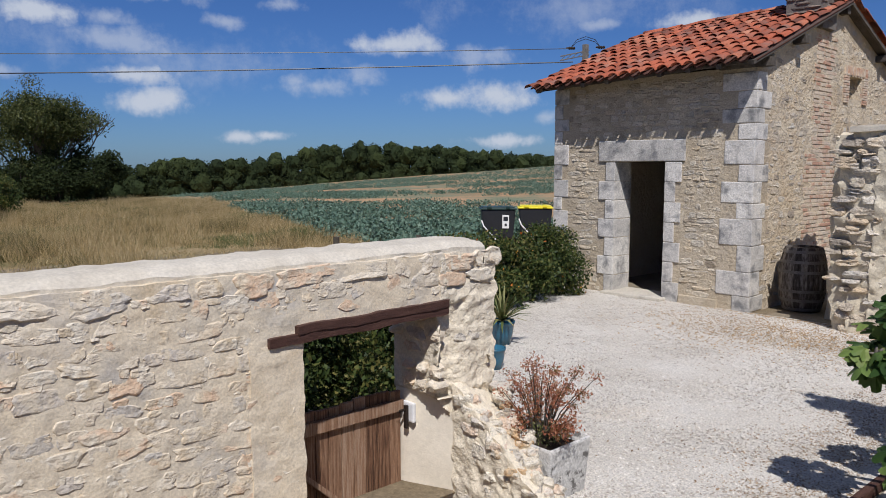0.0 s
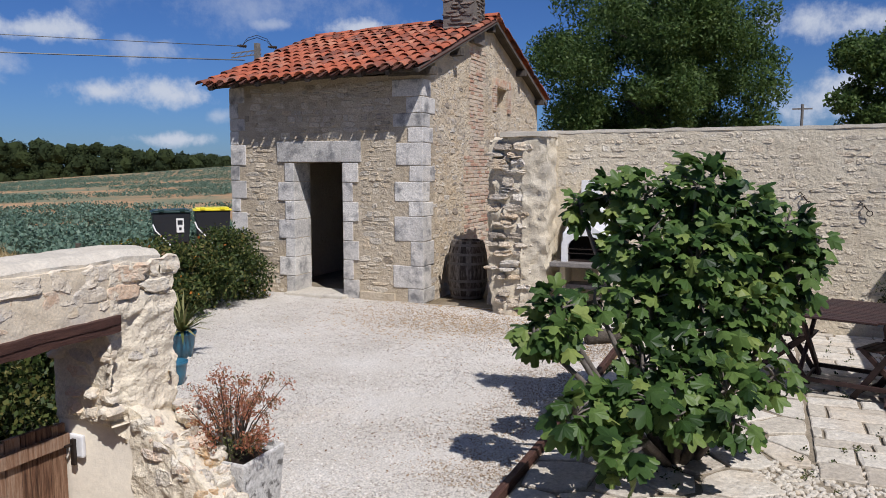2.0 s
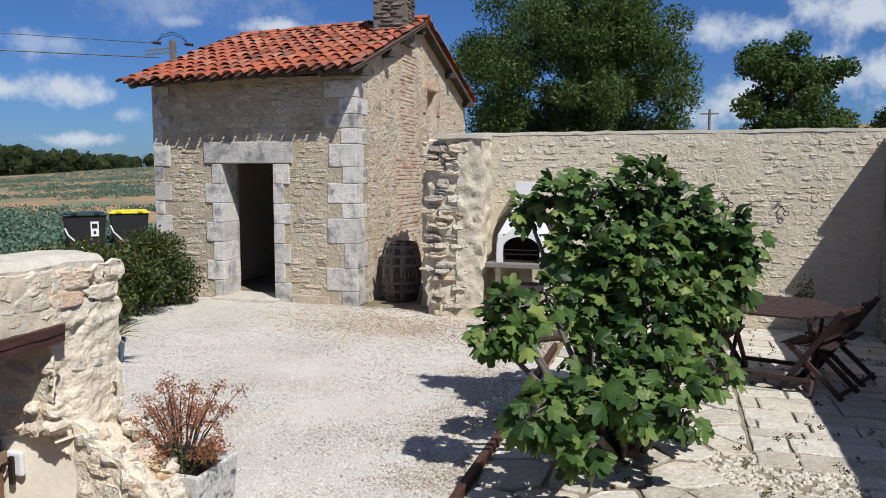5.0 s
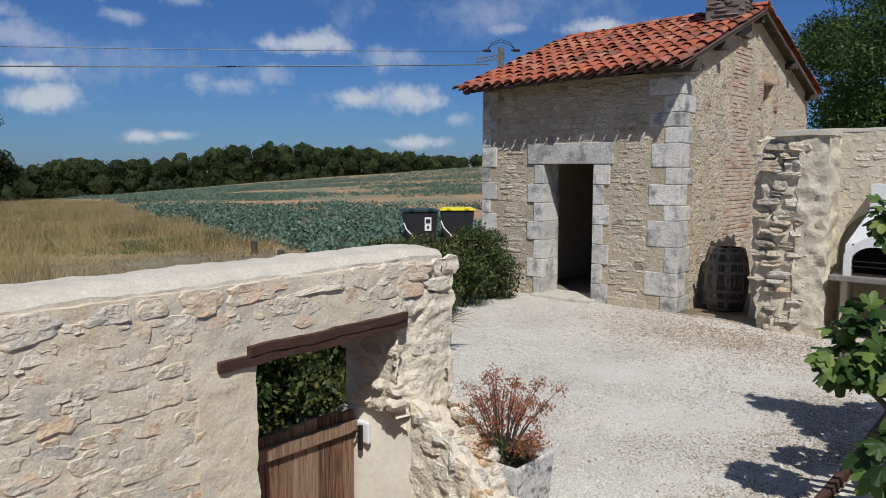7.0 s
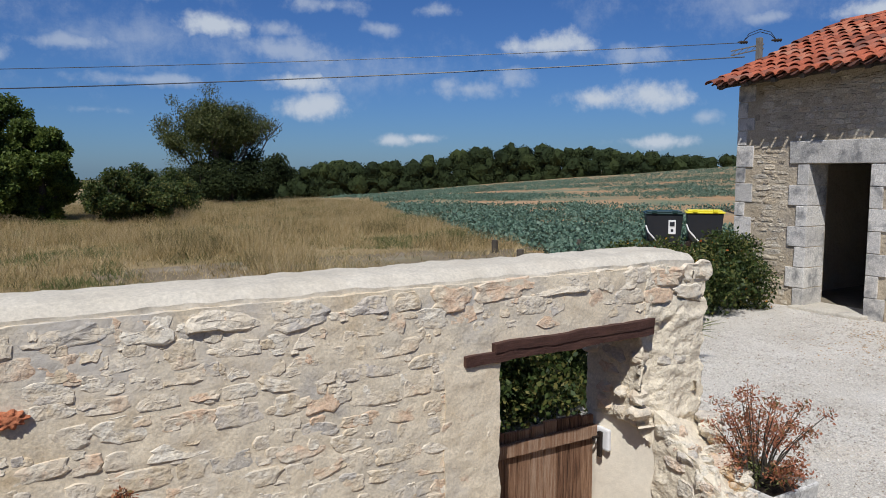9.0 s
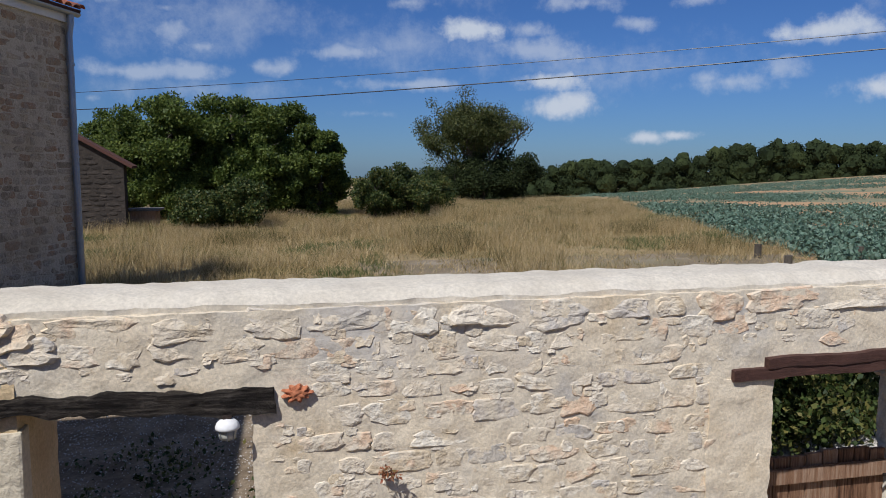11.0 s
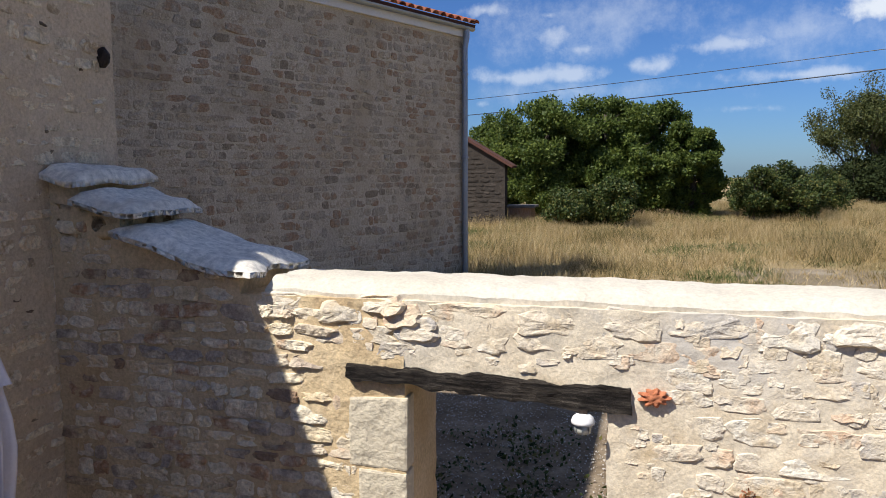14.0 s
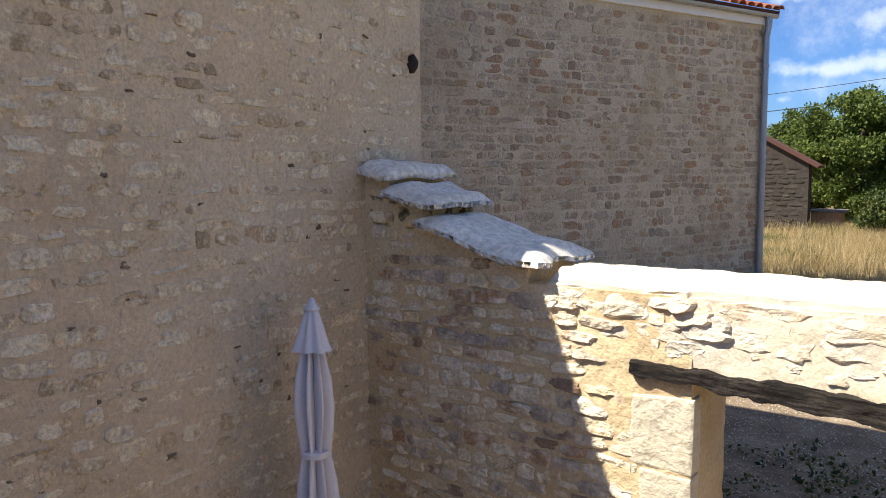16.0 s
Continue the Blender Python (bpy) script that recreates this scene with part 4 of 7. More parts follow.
coping = masonry("coping", [((-1.62, 3.030, 1.475), (3.43, 3.465, 1.548))], LIME, "", 0.022, 0.007, 0.09, cope_shape, parent=wall_gate)
coping["label"] = "pale trowelled lime coping"


def cap(lo, hi, slope):
    """A thin slab of cement laid over a step of the wall."""
    def shape(p):
        q = p.copy()
        u, v = (p.x - lo[0]) / (hi[0] - lo[0]), (p.y - lo[1]) / (hi[1] - lo[1])
        edge = min(1.0, min(u, 1 - u) / 0.16, min(v, 1 - v) / 0.14)
        if p.z > (lo[2] + hi[2]) / 2:
            q.z -= (1 - edge) ** 2 * 0.045
        q.x += 0.05 * noise.noise(Vector((q.x * 4, q.y * 5, 8)))
        q.y += 0.02 * noise.noise(Vector((q.x * 4, 1, q.z * 5))) + 0.006 * noise.noise(Vector((q.x * 15, 1, q.z * 9)))
        q.z += 0.018 * noise.noise(Vector((q.x * 5, q.y * 5, 5))) + slope * (hi[0] - p.x) + 0.05 * slope * math.cos(u * 5)
        return q
    ob = masonry("cap_stone", [(lo, hi)], CEMENT, "", 0.025, 0.003, 0.10, shape, parent=wall_gate)
    ob["label"] = "rough grey cement step cap"


cap((-2.30, 2.93, 1.57), (-1.65, 3.48, 1.635), 0.24)
cap((-2.49, 2.93, 1.81), (-2.18, 3.47, 1.875), 0.20)
cap((-2.655, 2.94, 1.97), (-2.44, 3.46, 2.02), 0.12)

# dressed jamb beside the oak lintel
for i, (z0, z1, x0) in enumerate(((-0.8, -0.35, -1.28), (-0.345, 0.12, -1.2), (0.125, 0.52, -1.30), (0.525, 0.80, -1.20), (0.805, 1.11, -1.24))):
    bm = bmesh.new()
    add_box(bm, (x0, 2.994, z0 + 0.004), (-0.985, 3.09, z1 - 0.004), None, 0.012)
    for v in bm.verts:
        v.co += rough_offset(v.co, 0.008, 0.2)
    part("jamb_stone", bm, MORTAR_PALE, wall_gate)
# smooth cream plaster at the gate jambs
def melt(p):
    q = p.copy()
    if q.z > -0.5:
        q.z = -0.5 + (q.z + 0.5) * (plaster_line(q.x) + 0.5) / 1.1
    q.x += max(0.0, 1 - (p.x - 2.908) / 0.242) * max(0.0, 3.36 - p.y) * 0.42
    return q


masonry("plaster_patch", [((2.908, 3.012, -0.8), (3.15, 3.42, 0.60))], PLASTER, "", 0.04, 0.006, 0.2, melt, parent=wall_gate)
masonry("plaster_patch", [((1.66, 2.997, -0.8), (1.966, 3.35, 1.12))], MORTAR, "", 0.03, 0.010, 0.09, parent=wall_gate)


def beam(name, a, b, depth, h, material, label, category, seed, taper=0.0, worn=0.004):
    vs, fs = [], []
    d = Vector(b) - Vector(a)

    def shape(p):
        q = p.copy()
        t = q.x / d.length
        q.z *= 1 - taper * (1 - t)
        q.z += 0.012 * noise.noise(Vector((q.x * 4 + seed, 0, 0)))
        return q

    rough_box(vs, fs, (0, 0, -h), (d.length, depth, 0), 0.02, worn, 0.08, shape)
    ang = math.atan2(d.z, d.x)
    m = Matrix.Translation(a) @ Matrix.Rotation(-ang, 4, "Y")
    ob = from_arrays(name, vs, fs, material)
    ob.matrix_world = m
    return tagged(ob, label, category)


beam("oak_lintel", (-1.24, 2.972, 1.235), (-0.13, 2.972, 1.215), 0.45, 0.096, WOOD_OLD, "cracked grey-black oak lintel over doorway", "lintel", 1, 0.45, 0.017)
beam("stained_lintel", (1.76, 2.978, 1.165), (2.97, 2.978, 1.185), 0.30, 0.05, WOOD_DARK, "dark brown stained gate lintel board", "lintel", 2)
beam("stained_lintel", (1.92, 2.972, 1.208), (2.97, 2.972, 1.222), 0.30, 0.045, WOOD_DARK, "dark brown stained upper lintel board", "lintel", 3)

# ---- left-hand house ----
def gable_top(p):
    q = p.copy()
    if q.z > 1.5:
        # unseen top, stepped up beyond y 2.16 to lengthen the house's shadow
        lim = max(2.5, 3.24 + 0.5 * (q.y - 2.01)) if q.y < 2.16 else 4.26
        q.z = 1.5 + (q.z - 1.5) * (lim - 1.5) / 2.5
    return q


wall_house = masonry("wall_house", [((-3.1, -6.0, -0.8), (-2.66, 3.46, 4.0))], SHADY_MORTAR, "shaded lime-rendered rubble house wall", 0.06, 0.005, 0.12, gable_top)
set_stones(lay_stones(5.4, lambda u: max(3.2, 3.9 + 0.5 * (u - 4.01)), [], (0.04, 0.085), (0.05, 0.20), (0.006, 0.035), 31, bottom=0.8, skip=0.10), (-2.66, -2.0, -0.8), 90, SHADY_STONE, wall_house,
           (0.008, 0.016), 32, near=(4.6, 2.8), count=300, kind=MIXED)
# small holes in the wall: their darkness is painted on raised chips
pits = random.Random(35)
set_stones([(pits.uniform(2.4, 5.35), pits.uniform(1.3, 3.9), pits.uniform(0.02, 0.055), pits.uniform(0.012, 0.035)) for _ in range(55)], (-2.66, -2.0, -0.8), 90,
           surface("pit_shade_chip", [(0.12, 0.085, 0.06), (0.22, 0.16, 0.105), (0.34, 0.26, 0.17)], 12, 60, 0.95, 0.8, 0.9, 0.3), wall_house, (0.010, 0.016), 36, kind=FLUSH)
bm = bmesh.new()
add_box(bm, (-8.0, -6.2, 2.42), (-2.56, 0.53, 2.50))
add_bar(bm, (-5.28, 0.50, 2.46), (-5.28, 2.2, 3.3044), 5.44, 0.08)
# raised slab and upstand, out of view, added to shade the doorway ground
add_box(bm, (-8.0, 2.16, 4.24), (-2.67, 4.1, 4.30))
add_box(bm, (-8.0, 2.16, 3.2), (-2.68, 2.24, 4.24))
tagged(part("house_roof", bm, TILE, None), "unseen house roof with raised slab added to cast shade", "roof", kind="structure")

# ---- neighbouring house with gutter ----
B_TURN = 68.0
wall_barn = masonry("wall_barn", [((0, 0, -1.0), (8.5, 0.5, 4.32))], BARN_MORTAR, "shaded coursed rubble wall of long house", 0.16, 0.006, 0.4)
wall_barn.matrix_basis = pose(-6.38, 4.99, 0, 0, 0, B_TURN)
set_stones(lay_stones(8.5, lambda u: 5.25, [], (0.07, 0.15), (0.10, 0.34), (0.004, 0.020), 41, skip=0.03, full=0.88), (-6.38, 4.99, -1.0), B_TURN, BARN_STONE, wall_barn, (0.008, 0.018), 42, near=(6.0, 3.8), count=250, kind=LAID)


# ---- hut ----
def hut_roof(x, y):
    """Height of the tile bed."""
    z = 3.40 + (x - 9.5) * 0.375 if x < 12.75 else 4.619 - (x - 12.75) * 0.345
    return z - 0.03 * (y - 4.2)


def hut_gable(p):
    q = p.copy()
    if q.z > 3.5:
        q.z = 3.5 + (q.z - 3.5) / 0.9 * max(0.0, hut_roof(q.x, q.y) - 0.06 - 3.5)
    return q


hut = empty("stone_hut", "small rubble stone hut with clay tile roof", "outbuilding", (10, 4.45, 0))
HM = hut.matrix_world.inverted()


def hut_part(name, boxes, material, **kw):
    verts, faces = [], []
    for lo, hi in boxes:
        rough_box(verts, faces, lo, hi, kw.get("step", 0.1), kw.get("amp", 0.012), 0.25, kw.get("shape"))
    ob = from_arrays(name, [HM @ v for v in verts], faces, material, hut, smooth=True)
    if "label" in kw:
        ob["label"] = kw["label"]
    return ob


def hut_stones(stones, origin, turn, material, wall, proud, seed, near=None, count=300, kind=SPLIT):
    o = HM @ Vector(origin)
    set_stones(stones, tuple(o), turn, material, wall, proud, seed, near, count, kind)


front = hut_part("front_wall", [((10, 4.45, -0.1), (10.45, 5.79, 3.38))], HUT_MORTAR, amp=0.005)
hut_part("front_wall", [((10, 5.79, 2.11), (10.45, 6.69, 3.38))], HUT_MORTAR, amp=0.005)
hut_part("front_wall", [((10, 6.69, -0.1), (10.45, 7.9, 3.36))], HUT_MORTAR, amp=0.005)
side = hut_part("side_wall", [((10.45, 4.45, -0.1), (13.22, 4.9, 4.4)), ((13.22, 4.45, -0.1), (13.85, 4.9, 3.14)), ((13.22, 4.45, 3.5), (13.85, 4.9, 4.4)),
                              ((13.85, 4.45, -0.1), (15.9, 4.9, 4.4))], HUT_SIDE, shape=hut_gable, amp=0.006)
hut_part("far_side_wall", [((10.45, 7.45, -0.1), (15.9, 7.9, 4.3))], MORTAR_PALE, shape=hut_gable, step=0.3)
hut_part("back_wall", [((15.45, 4.9, -0.1), (15.9, 7.45, 3.4))], MORTAR_PALE, step=0.3)
hut_part("hut_floor", [((10.02, 4.9, -0.1), (15.45, 7.45, 0.02))], JOINT, step=0.3, amp=0.004)
# front: running from the left corner (y 7.9) towards y 4.45, so it faces -x
FRONT_HOLES = [(0.88, 2.46, 2.10, 2.46), (0.98, 1.30, 0, 2.12), (1.2, 2.12, 0, 2.12), (2.05, 2.36, 0, 2.12), (3.02, 3.6, 0, 3.4), (-0.2, 0.24, 0, 3.4)]
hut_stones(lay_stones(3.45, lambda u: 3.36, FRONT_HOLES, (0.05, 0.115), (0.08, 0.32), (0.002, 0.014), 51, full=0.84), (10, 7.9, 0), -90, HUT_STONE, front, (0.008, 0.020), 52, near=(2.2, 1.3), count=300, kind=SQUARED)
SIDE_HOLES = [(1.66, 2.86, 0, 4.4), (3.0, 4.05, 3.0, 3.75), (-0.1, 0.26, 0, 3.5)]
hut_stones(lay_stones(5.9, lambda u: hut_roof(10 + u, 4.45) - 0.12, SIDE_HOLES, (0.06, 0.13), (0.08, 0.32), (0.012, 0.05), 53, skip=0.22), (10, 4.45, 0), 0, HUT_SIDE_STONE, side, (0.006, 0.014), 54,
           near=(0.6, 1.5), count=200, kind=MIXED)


def block(name, lo, hi, material, parent, bevel=0.01, wob=0.006, label=""):
    bm = bmesh.new()
    add_box(bm, lo, hi, None, bevel)
    for v in bm.verts:
        v.co += rough_offset(v.co, wob, 0.3)
    bmesh.ops.transform(bm, matrix=HM, verts=bm.verts[:])
    return part(name, bm, material, parent, label)


QR = random.Random(5)
z = 0.0
k = 0
while z < 3.3:
    h = QR.uniform(0.20, 0.38) if z > 0.1 else 0.22
    h = min(h, 3.38 - z)
    long_front = k % 2 == 1
    fy, sx = (QR.uniform(0.42, 0.5), QR.uniform(0.25, 0.32)) if long_front else (QR.uniform(0.2, 0.27), QR.uniform(0.36, 0.46))
    if h > 0.08:
        block("quoin", (9.988, 4.438, z + 0.003), (9.988 + sx, 4.438 + fy, z + h - 0.003), QUOIN, front, 0.012, 0.010)
        fy2 = 0.30 if k % 2 else 0.17
        block("quoin", (9.982, 7.918 - fy2, z + 0.005), (10.3, 7.918, z + h - 0.005), QUOIN, front)
    z += h
    k += 1
z = 0.0
for k in range(7):
    h = 2.10 / 7
    wl, wr = (0.30, 0.17) if k % 2 else (0.17, 0.27)
    block("jamb_block", (9.975, 6.685, z + 0.004), (10.44, 6.685 + wl, z + h - 0.004), QUOIN, front, 0.008, 0.004)
    block("jamb_block", (9.975, 5.795 - wr, z + 0.004), (10.44, 5.795, z + h - 0.004), QUOIN, front, 0.008, 0.004)
    z += h
block("lintel_stone", (9.97, 5.47, 2.112), (10.3, 6.99, 2.435), QUOIN, front, 0.012, 0.008)
block("door_step", (9.80, 5.72, 0.0), (10.46, 6.80, 0.055), FLAG, front, 0.015, 0.01, "worn stone doorstep")
# plinth of plastered masonry
block("plinth", (9.965, 4.90, 0.0), (10.02, 5.52, 0.13), HUT_MORTAR, front, 0.015, 0.012)

# bricks
bm = bmesh.new()
add_box(bm, (-0.5, -0.5, -0.5), (0.5, 0.5, 0.5), None, 0.06)
BRICK_MESH = bpy.data.meshes.new("brick")
bm.to_mesh(BRICK_MESH)
bm.free()
BRICK_MESH.materials.append(BRICK)
made = 0
rows = []
z = 0.05
r = random.Random(9)
while z < 4.2:
    low = z < 2.2
    x = (11.74 if low else 11.95) + r.uniform(-0.12, 0.0)
    while x < (12.75 if low else 12.5):
        w = r.uniform(0.17, 0.26)
        rows.append((x + w / 2, z, w))
        x += w + 0.012
    z += r.uniform(0.058, 0.07)
loose = []
for x, z, w in rows:
    if z > hut_roof(x, 4.45) - 0.15 or r.random() < 0.05:
        continue
    m = HM @ Matrix.Translation((x, 4.466 + r.uniform(-0.006, 0.008), z)) @ pose(0, 0, 0, r.uniform(-2, 2), r.uniform(-2, 2), r.uniform(-2, 2)) @ Matrix.Diagonal((w, 0.05, 0.045, 1))
    if made < 280:
        ob = new("brick", BRICK_MESH)
        ob.parent, ob.matrix_basis = side, m
        made += 1
    else:
        loose.append(m)
vs, fs = [], []
for m in loose:
    b = len(vs)
    vs.extend(m @ v.co for v in BRICK_MESH.vertices)
    fs.extend(tuple(b + i for i in p.vertices) for p in BRICK_MESH.polygons)
if vs:
    tagged(from_arrays("brickwork", vs, fs, BRICK, side), kind="stuff")
# brick surround of the small window
for k in range(12):
    for x in (13.12, 13.95):
        ob = new("brick", BRICK_MESH)
        ob.parent, ob.matrix_basis = side, HM @ Matrix.Translation((x, 4.452, 3.08 + k * 0.04)) @ Matrix.Diagonal((0.2, 0.06, 0.033, 1))
for k in range(8):
    ob = new("brick", BRICK_MESH)
    ob.parent, ob.matrix_basis = side, HM @ Matrix.Translation((13.08 + k * 0.13, 4.45, 3.59)) @ Matrix.Diagonal((0.05, 0.06, 0.14, 1))
# dark sheet added behind the opening, coloured as an unlit hole
bm = bmesh.new()
add_box(bm, (13.2, 4.78, 3.12), (13.87, 4.84, 3.52))
bmesh.ops.transform(bm, matrix=HM, verts=bm.verts[:])
part("window_board", bm, VERGE, side)


# roof: wavy channel sheet below, cover tiles above
def tile_bed(name, x0, x1, material, lift, start=4.26):
    vs, fs = [], []
    nyy, nxx = 152, 14
    for j in range(nyy + 1):
        y = start + (8.10 - start) * j / nyy
        for i in range(nxx + 1):
            x = x0 + (x1 - x0) * i / nxx
            vs.append(HM @ Vector((x, y, hut_roof(x, y) + lift - 0.03 * math.cos((y - 4.26) / 0.205 * math.tau))))
    for j in range(nyy):
        for i in range(nxx):
            a = j * (nxx + 1) + i
            fs.append((a, a + 1, a + nxx + 2, a + nxx + 1))
    ob = from_arrays(name, vs, fs, material, hut, smooth=True)
    md = ob.modifiers.new("thick", "SOLIDIFY")
    md.thickness = 0.02
    return ob


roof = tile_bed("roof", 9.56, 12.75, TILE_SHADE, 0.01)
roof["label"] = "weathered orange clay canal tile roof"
tile_bed("back_roof", 12.75, 16.15, TILE, 0.03, 4.30)
for x0, x1, y0 in ((9.66, 12.74, 4.31), (12.76, 16.1, 4.32)):
    bm = bmesh.new()
    c = [(x, y, hut_roof(x, y) - 0.035) for x, y in ((x0, y0), (x1, y0), (x1, 8.06), (x0, 8.06))]
    lo = [bm.verts.new(HM @ Vector((x, y, z - 0.025))) for x, y, z in c]
    hi = [bm.verts.new(HM @ Vector(q)) for q in c]
    bm.faces.new(lo[::-1])
    bm.faces.new(hi)
    for k in range(4):
        bm.faces.new((lo[k], lo[(k + 1) % 4], hi[(k + 1) % 4], hi[k]))
    part("roof_boarding", bm, VERGE, hut)
vs, fs = [], []
seg = 7
for end in (0, 1):
    rad = (0.086, 0.066)[end]
    for lay in (0, 1):
        for k in range(seg + 1):
            a = math.pi * k / seg
            rr = rad - lay * 0.014
            vs.append((rr * math.cos(a), end * 0.43, rr * math.sin(a) * 0.68))
n1 = seg + 1
for k in range(seg):
    fs.append((k, k + 1, 2 * n1 + k + 1, 2 * n1 + k))
    fs.append((n1 + k + 1, n1 + k, 3 * n1 + k, 3 * n1 + k + 1))
    fs.append((k + 1, k, n1 + k, n1 + k + 1))
    fs.append((2 * n1 + k, 2 * n1 + k + 1, 3 * n1 + k + 1, 3 * n1 + k))
TILE_MESH = bpy.data.meshes.new("tile")
TILE_MESH.from_pydata(vs, [], fs)
TILE_MESH.polygons.foreach_set("use_smooth", [True] * len(fs))
TILE_MESH.materials.append(TILE)
r = random.Random(15)
up = Vector((1, 0, 0.375)).normalized()
across = Vector((0, -1, 0.03)).normalized()
nrm = across.cross(up)
if nrm.z < 0:
    across, nrm = -across, -nrm
for j in range(20):
    for i in range(11):
        x = 9.47 + i * 0.294 + r.uniform(-0.025, 0.025)
        y = 4.26 + 0.1025 + j * 0.205 + r.uniform(-0.01, 0.01)
        if y > 8.12:
            continue
        p = Vector((x, y, hut_roof(x, y) + 0.042 + r.uniform(0, 0.014) + 0.012 * noise.noise(Vector((x, y, 0)))))
        m = Matrix(((across.x, up.x, nrm.x, p.x), (across.y, up.y, nrm.y, p.y), (across.z, up.z, nrm.z, p.z), (0, 0, 0, 1)))
        m = m @ pose(0, 0, 0, r.uniform(-4.5, -1.5), r.uniform(-4, 4), r.uniform(-4, 4))
        ob = new("tile", TILE_MESH)
        ob.parent, ob.matrix_basis = roof, HM @ m
for j in range(10):
    y = 4.24 + j * 0.37
    m = Matrix.Translation((12.75, y, hut_roof(12.75, y) + 0.05)) @ pose(0, 0, 0, r.uniform(-3, 1), r.uniform(-4, 4), r.uniform(-4, 4)) @ Matrix.Diagonal((1.25, 0.98, 1.1, 1))
    ob = new("ridge_tile", TILE_MESH)
    ob.parent, ob.matrix_basis = roof, HM @ m
for i in range(9):
    x = 12.85 + i * 0.37
    p = Vector((x, 4.30, hut_roof(x, 4.30) + 0.05))
    m = Matrix.Translation(p) @ pose(0, 0, 0, 0, 0, -90) @ pose(0, 0, 0, -19 + r.uniform(-3, 3), 0, r.uniform(-3, 3))
    ob = new("verge_tile", TILE_MESH)
    ob.parent, ob.matrix_basis = roof, HM @ m
for a, b, w, h, nm in (((9.5, 4.29, 3.36), (12.76, 4.29, 4.575), 0.04, 0.06, "verge_board"), ((12.74, 4.30, 4.575), (16.1, 4.30, 3.40), 0.04, 0.06, "verge_board"),
                       ((9.68, 4.30, 3.41), (9.68, 8.08, 3.29), 0.03, 0.05, "eave_board"), ((12.75, 4.32, 4.46), (12.75, 5.0, 4.46), 0.12, 0.12, "ridge_beam"),
                       ((14.45, 4.26, 3.88), (14.45, 5.0, 3.88), 0.11, 0.11, "purlin"), ((15.75, 4.26, 3.42), (15.75, 5.0, 3.42), 0.11, 0.11, "purlin"),
                       ((11.1, 4.26, 3.83), (11.1, 5.0, 3.83), 0.12, 0.12, "purlin"), ((10.05, 4.26, 3.42), (10.05, 5.0, 3.42), 0.12, 0.12, "wall_plate")):
    bm = bmesh.new()
    add_bar(bm, a, b, w, h, 0.006)
    bmesh.ops.transform(bm, matrix=HM, verts=bm.verts[:])
    part(nm, bm, VERGE, hut)
for k in range(9):
    y = 4.35 + k * 0.45
    bm = bmesh.new()
    add_bar(bm, (9.58, y, hut_roof(9.58, y) - 0.05), (10.4, y, hut_roof(10.4, y) - 0.05), 0.07, 0.07, 0.004)
    bmesh.ops.transform(bm, matrix=HM, verts=bm.verts[:])
    part("rafter", bm, VERGE, hut)
chimney = hut_part("chimney", [((11.85, 4.36, 4.1), (12.35, 4.92, 5.55))], surface("sooty_mortar", [(0.14, 0.12, 0.10), (0.26, 0.23, 0.20)], 4, 40), step=0.08)
DARKBRICK = surface("smoked_brick", [(0.10, 0.08, 0.07), (0.20, 0.16, 0.13), (0.28, 0.22, 0.18)], 6, 60, 0.95, 0.7, 0.9, 0.2)
for o, t, ln in (((11.85, 4.36, 4.2), 0, 0.5), ((11.85, 4.92, 4.2), -90, 0.56)):
    hut_stones(lay_stones(ln, lambda u: 1.35, [], (0.05, 0.065), (0.14, 0.24), (0.004, 0.012), 57), o, t, DARKBRICK, chimney, (0.012, 0.028), 58)

# ---- court wall behind the barbecue ----
ARCH = (1.45, 2.45, 1.55)
wall_court = masonry("wall_court", [((10.1, -2.85, -0.1), (10.5, ARCH[0], 2.5)), ((10.1, ARCH[0], ARCH[2]), (10.5, ARCH[1], 2.5)), ((10.1, ARCH[1], -0.1), (10.5, 3.2, 2.5)),
                                    ((10.3, ARCH[0], -0.1), (10.5, ARCH[1], ARCH[2]))], MORTAR_PALE, "tall pale rubble court wall", 0.09, 0.006, 0.3)
set_stones(lay_stones(6.0, lambda u: 2.48, [(3.2 - ARCH[1], 3.2 - ARCH[0], 0, ARCH[2]), (0, 0.75, 0, 2.5)], (0.05, 0.09), (0.07, 0.24), (0.006, 0.025), 61, skip=0.04), (10.1, 3.2, 0), -90, RUBBLE_PALE,
           wall_court, (0.006, 0.014), 62, near=(4.2, 1.6), count=300, kind=MIXED)
for s in (-1, 1):
    bm = bmesh.new()
    c = (ARCH[0] + ARCH[1]) / 2
    hw = 0.5
    outline = [(c + s * hw, ARCH[2])] + [(c + s * hw * math.cos(a), 0.95 + 0.60 * math.sin(a)) for a in [k * math.pi / 2 / 8 for k in range(9)]]
    lo = [bm.verts.new((10.098, y, zz)) for y, zz in outline]
    hi = [bm.verts.new((10.31, y, zz)) for y, zz in outline]
    bm.faces.new(lo)
    bm.faces.new(hi[::-1])
    for k in range(len(lo)):
        q = (k + 1) % len(lo)
        bm.faces.new((lo[k], lo[q], hi[q], hi[k]))
    part("arch_spandrel", bm, MORTAR_PALE, wall_court)
masonry("coping", [((10.092, -2.86, 2.49), (10.51, 3.2, 2.53))], LIME, "", 0.08, 0.012, 0.2, parent=wall_court)
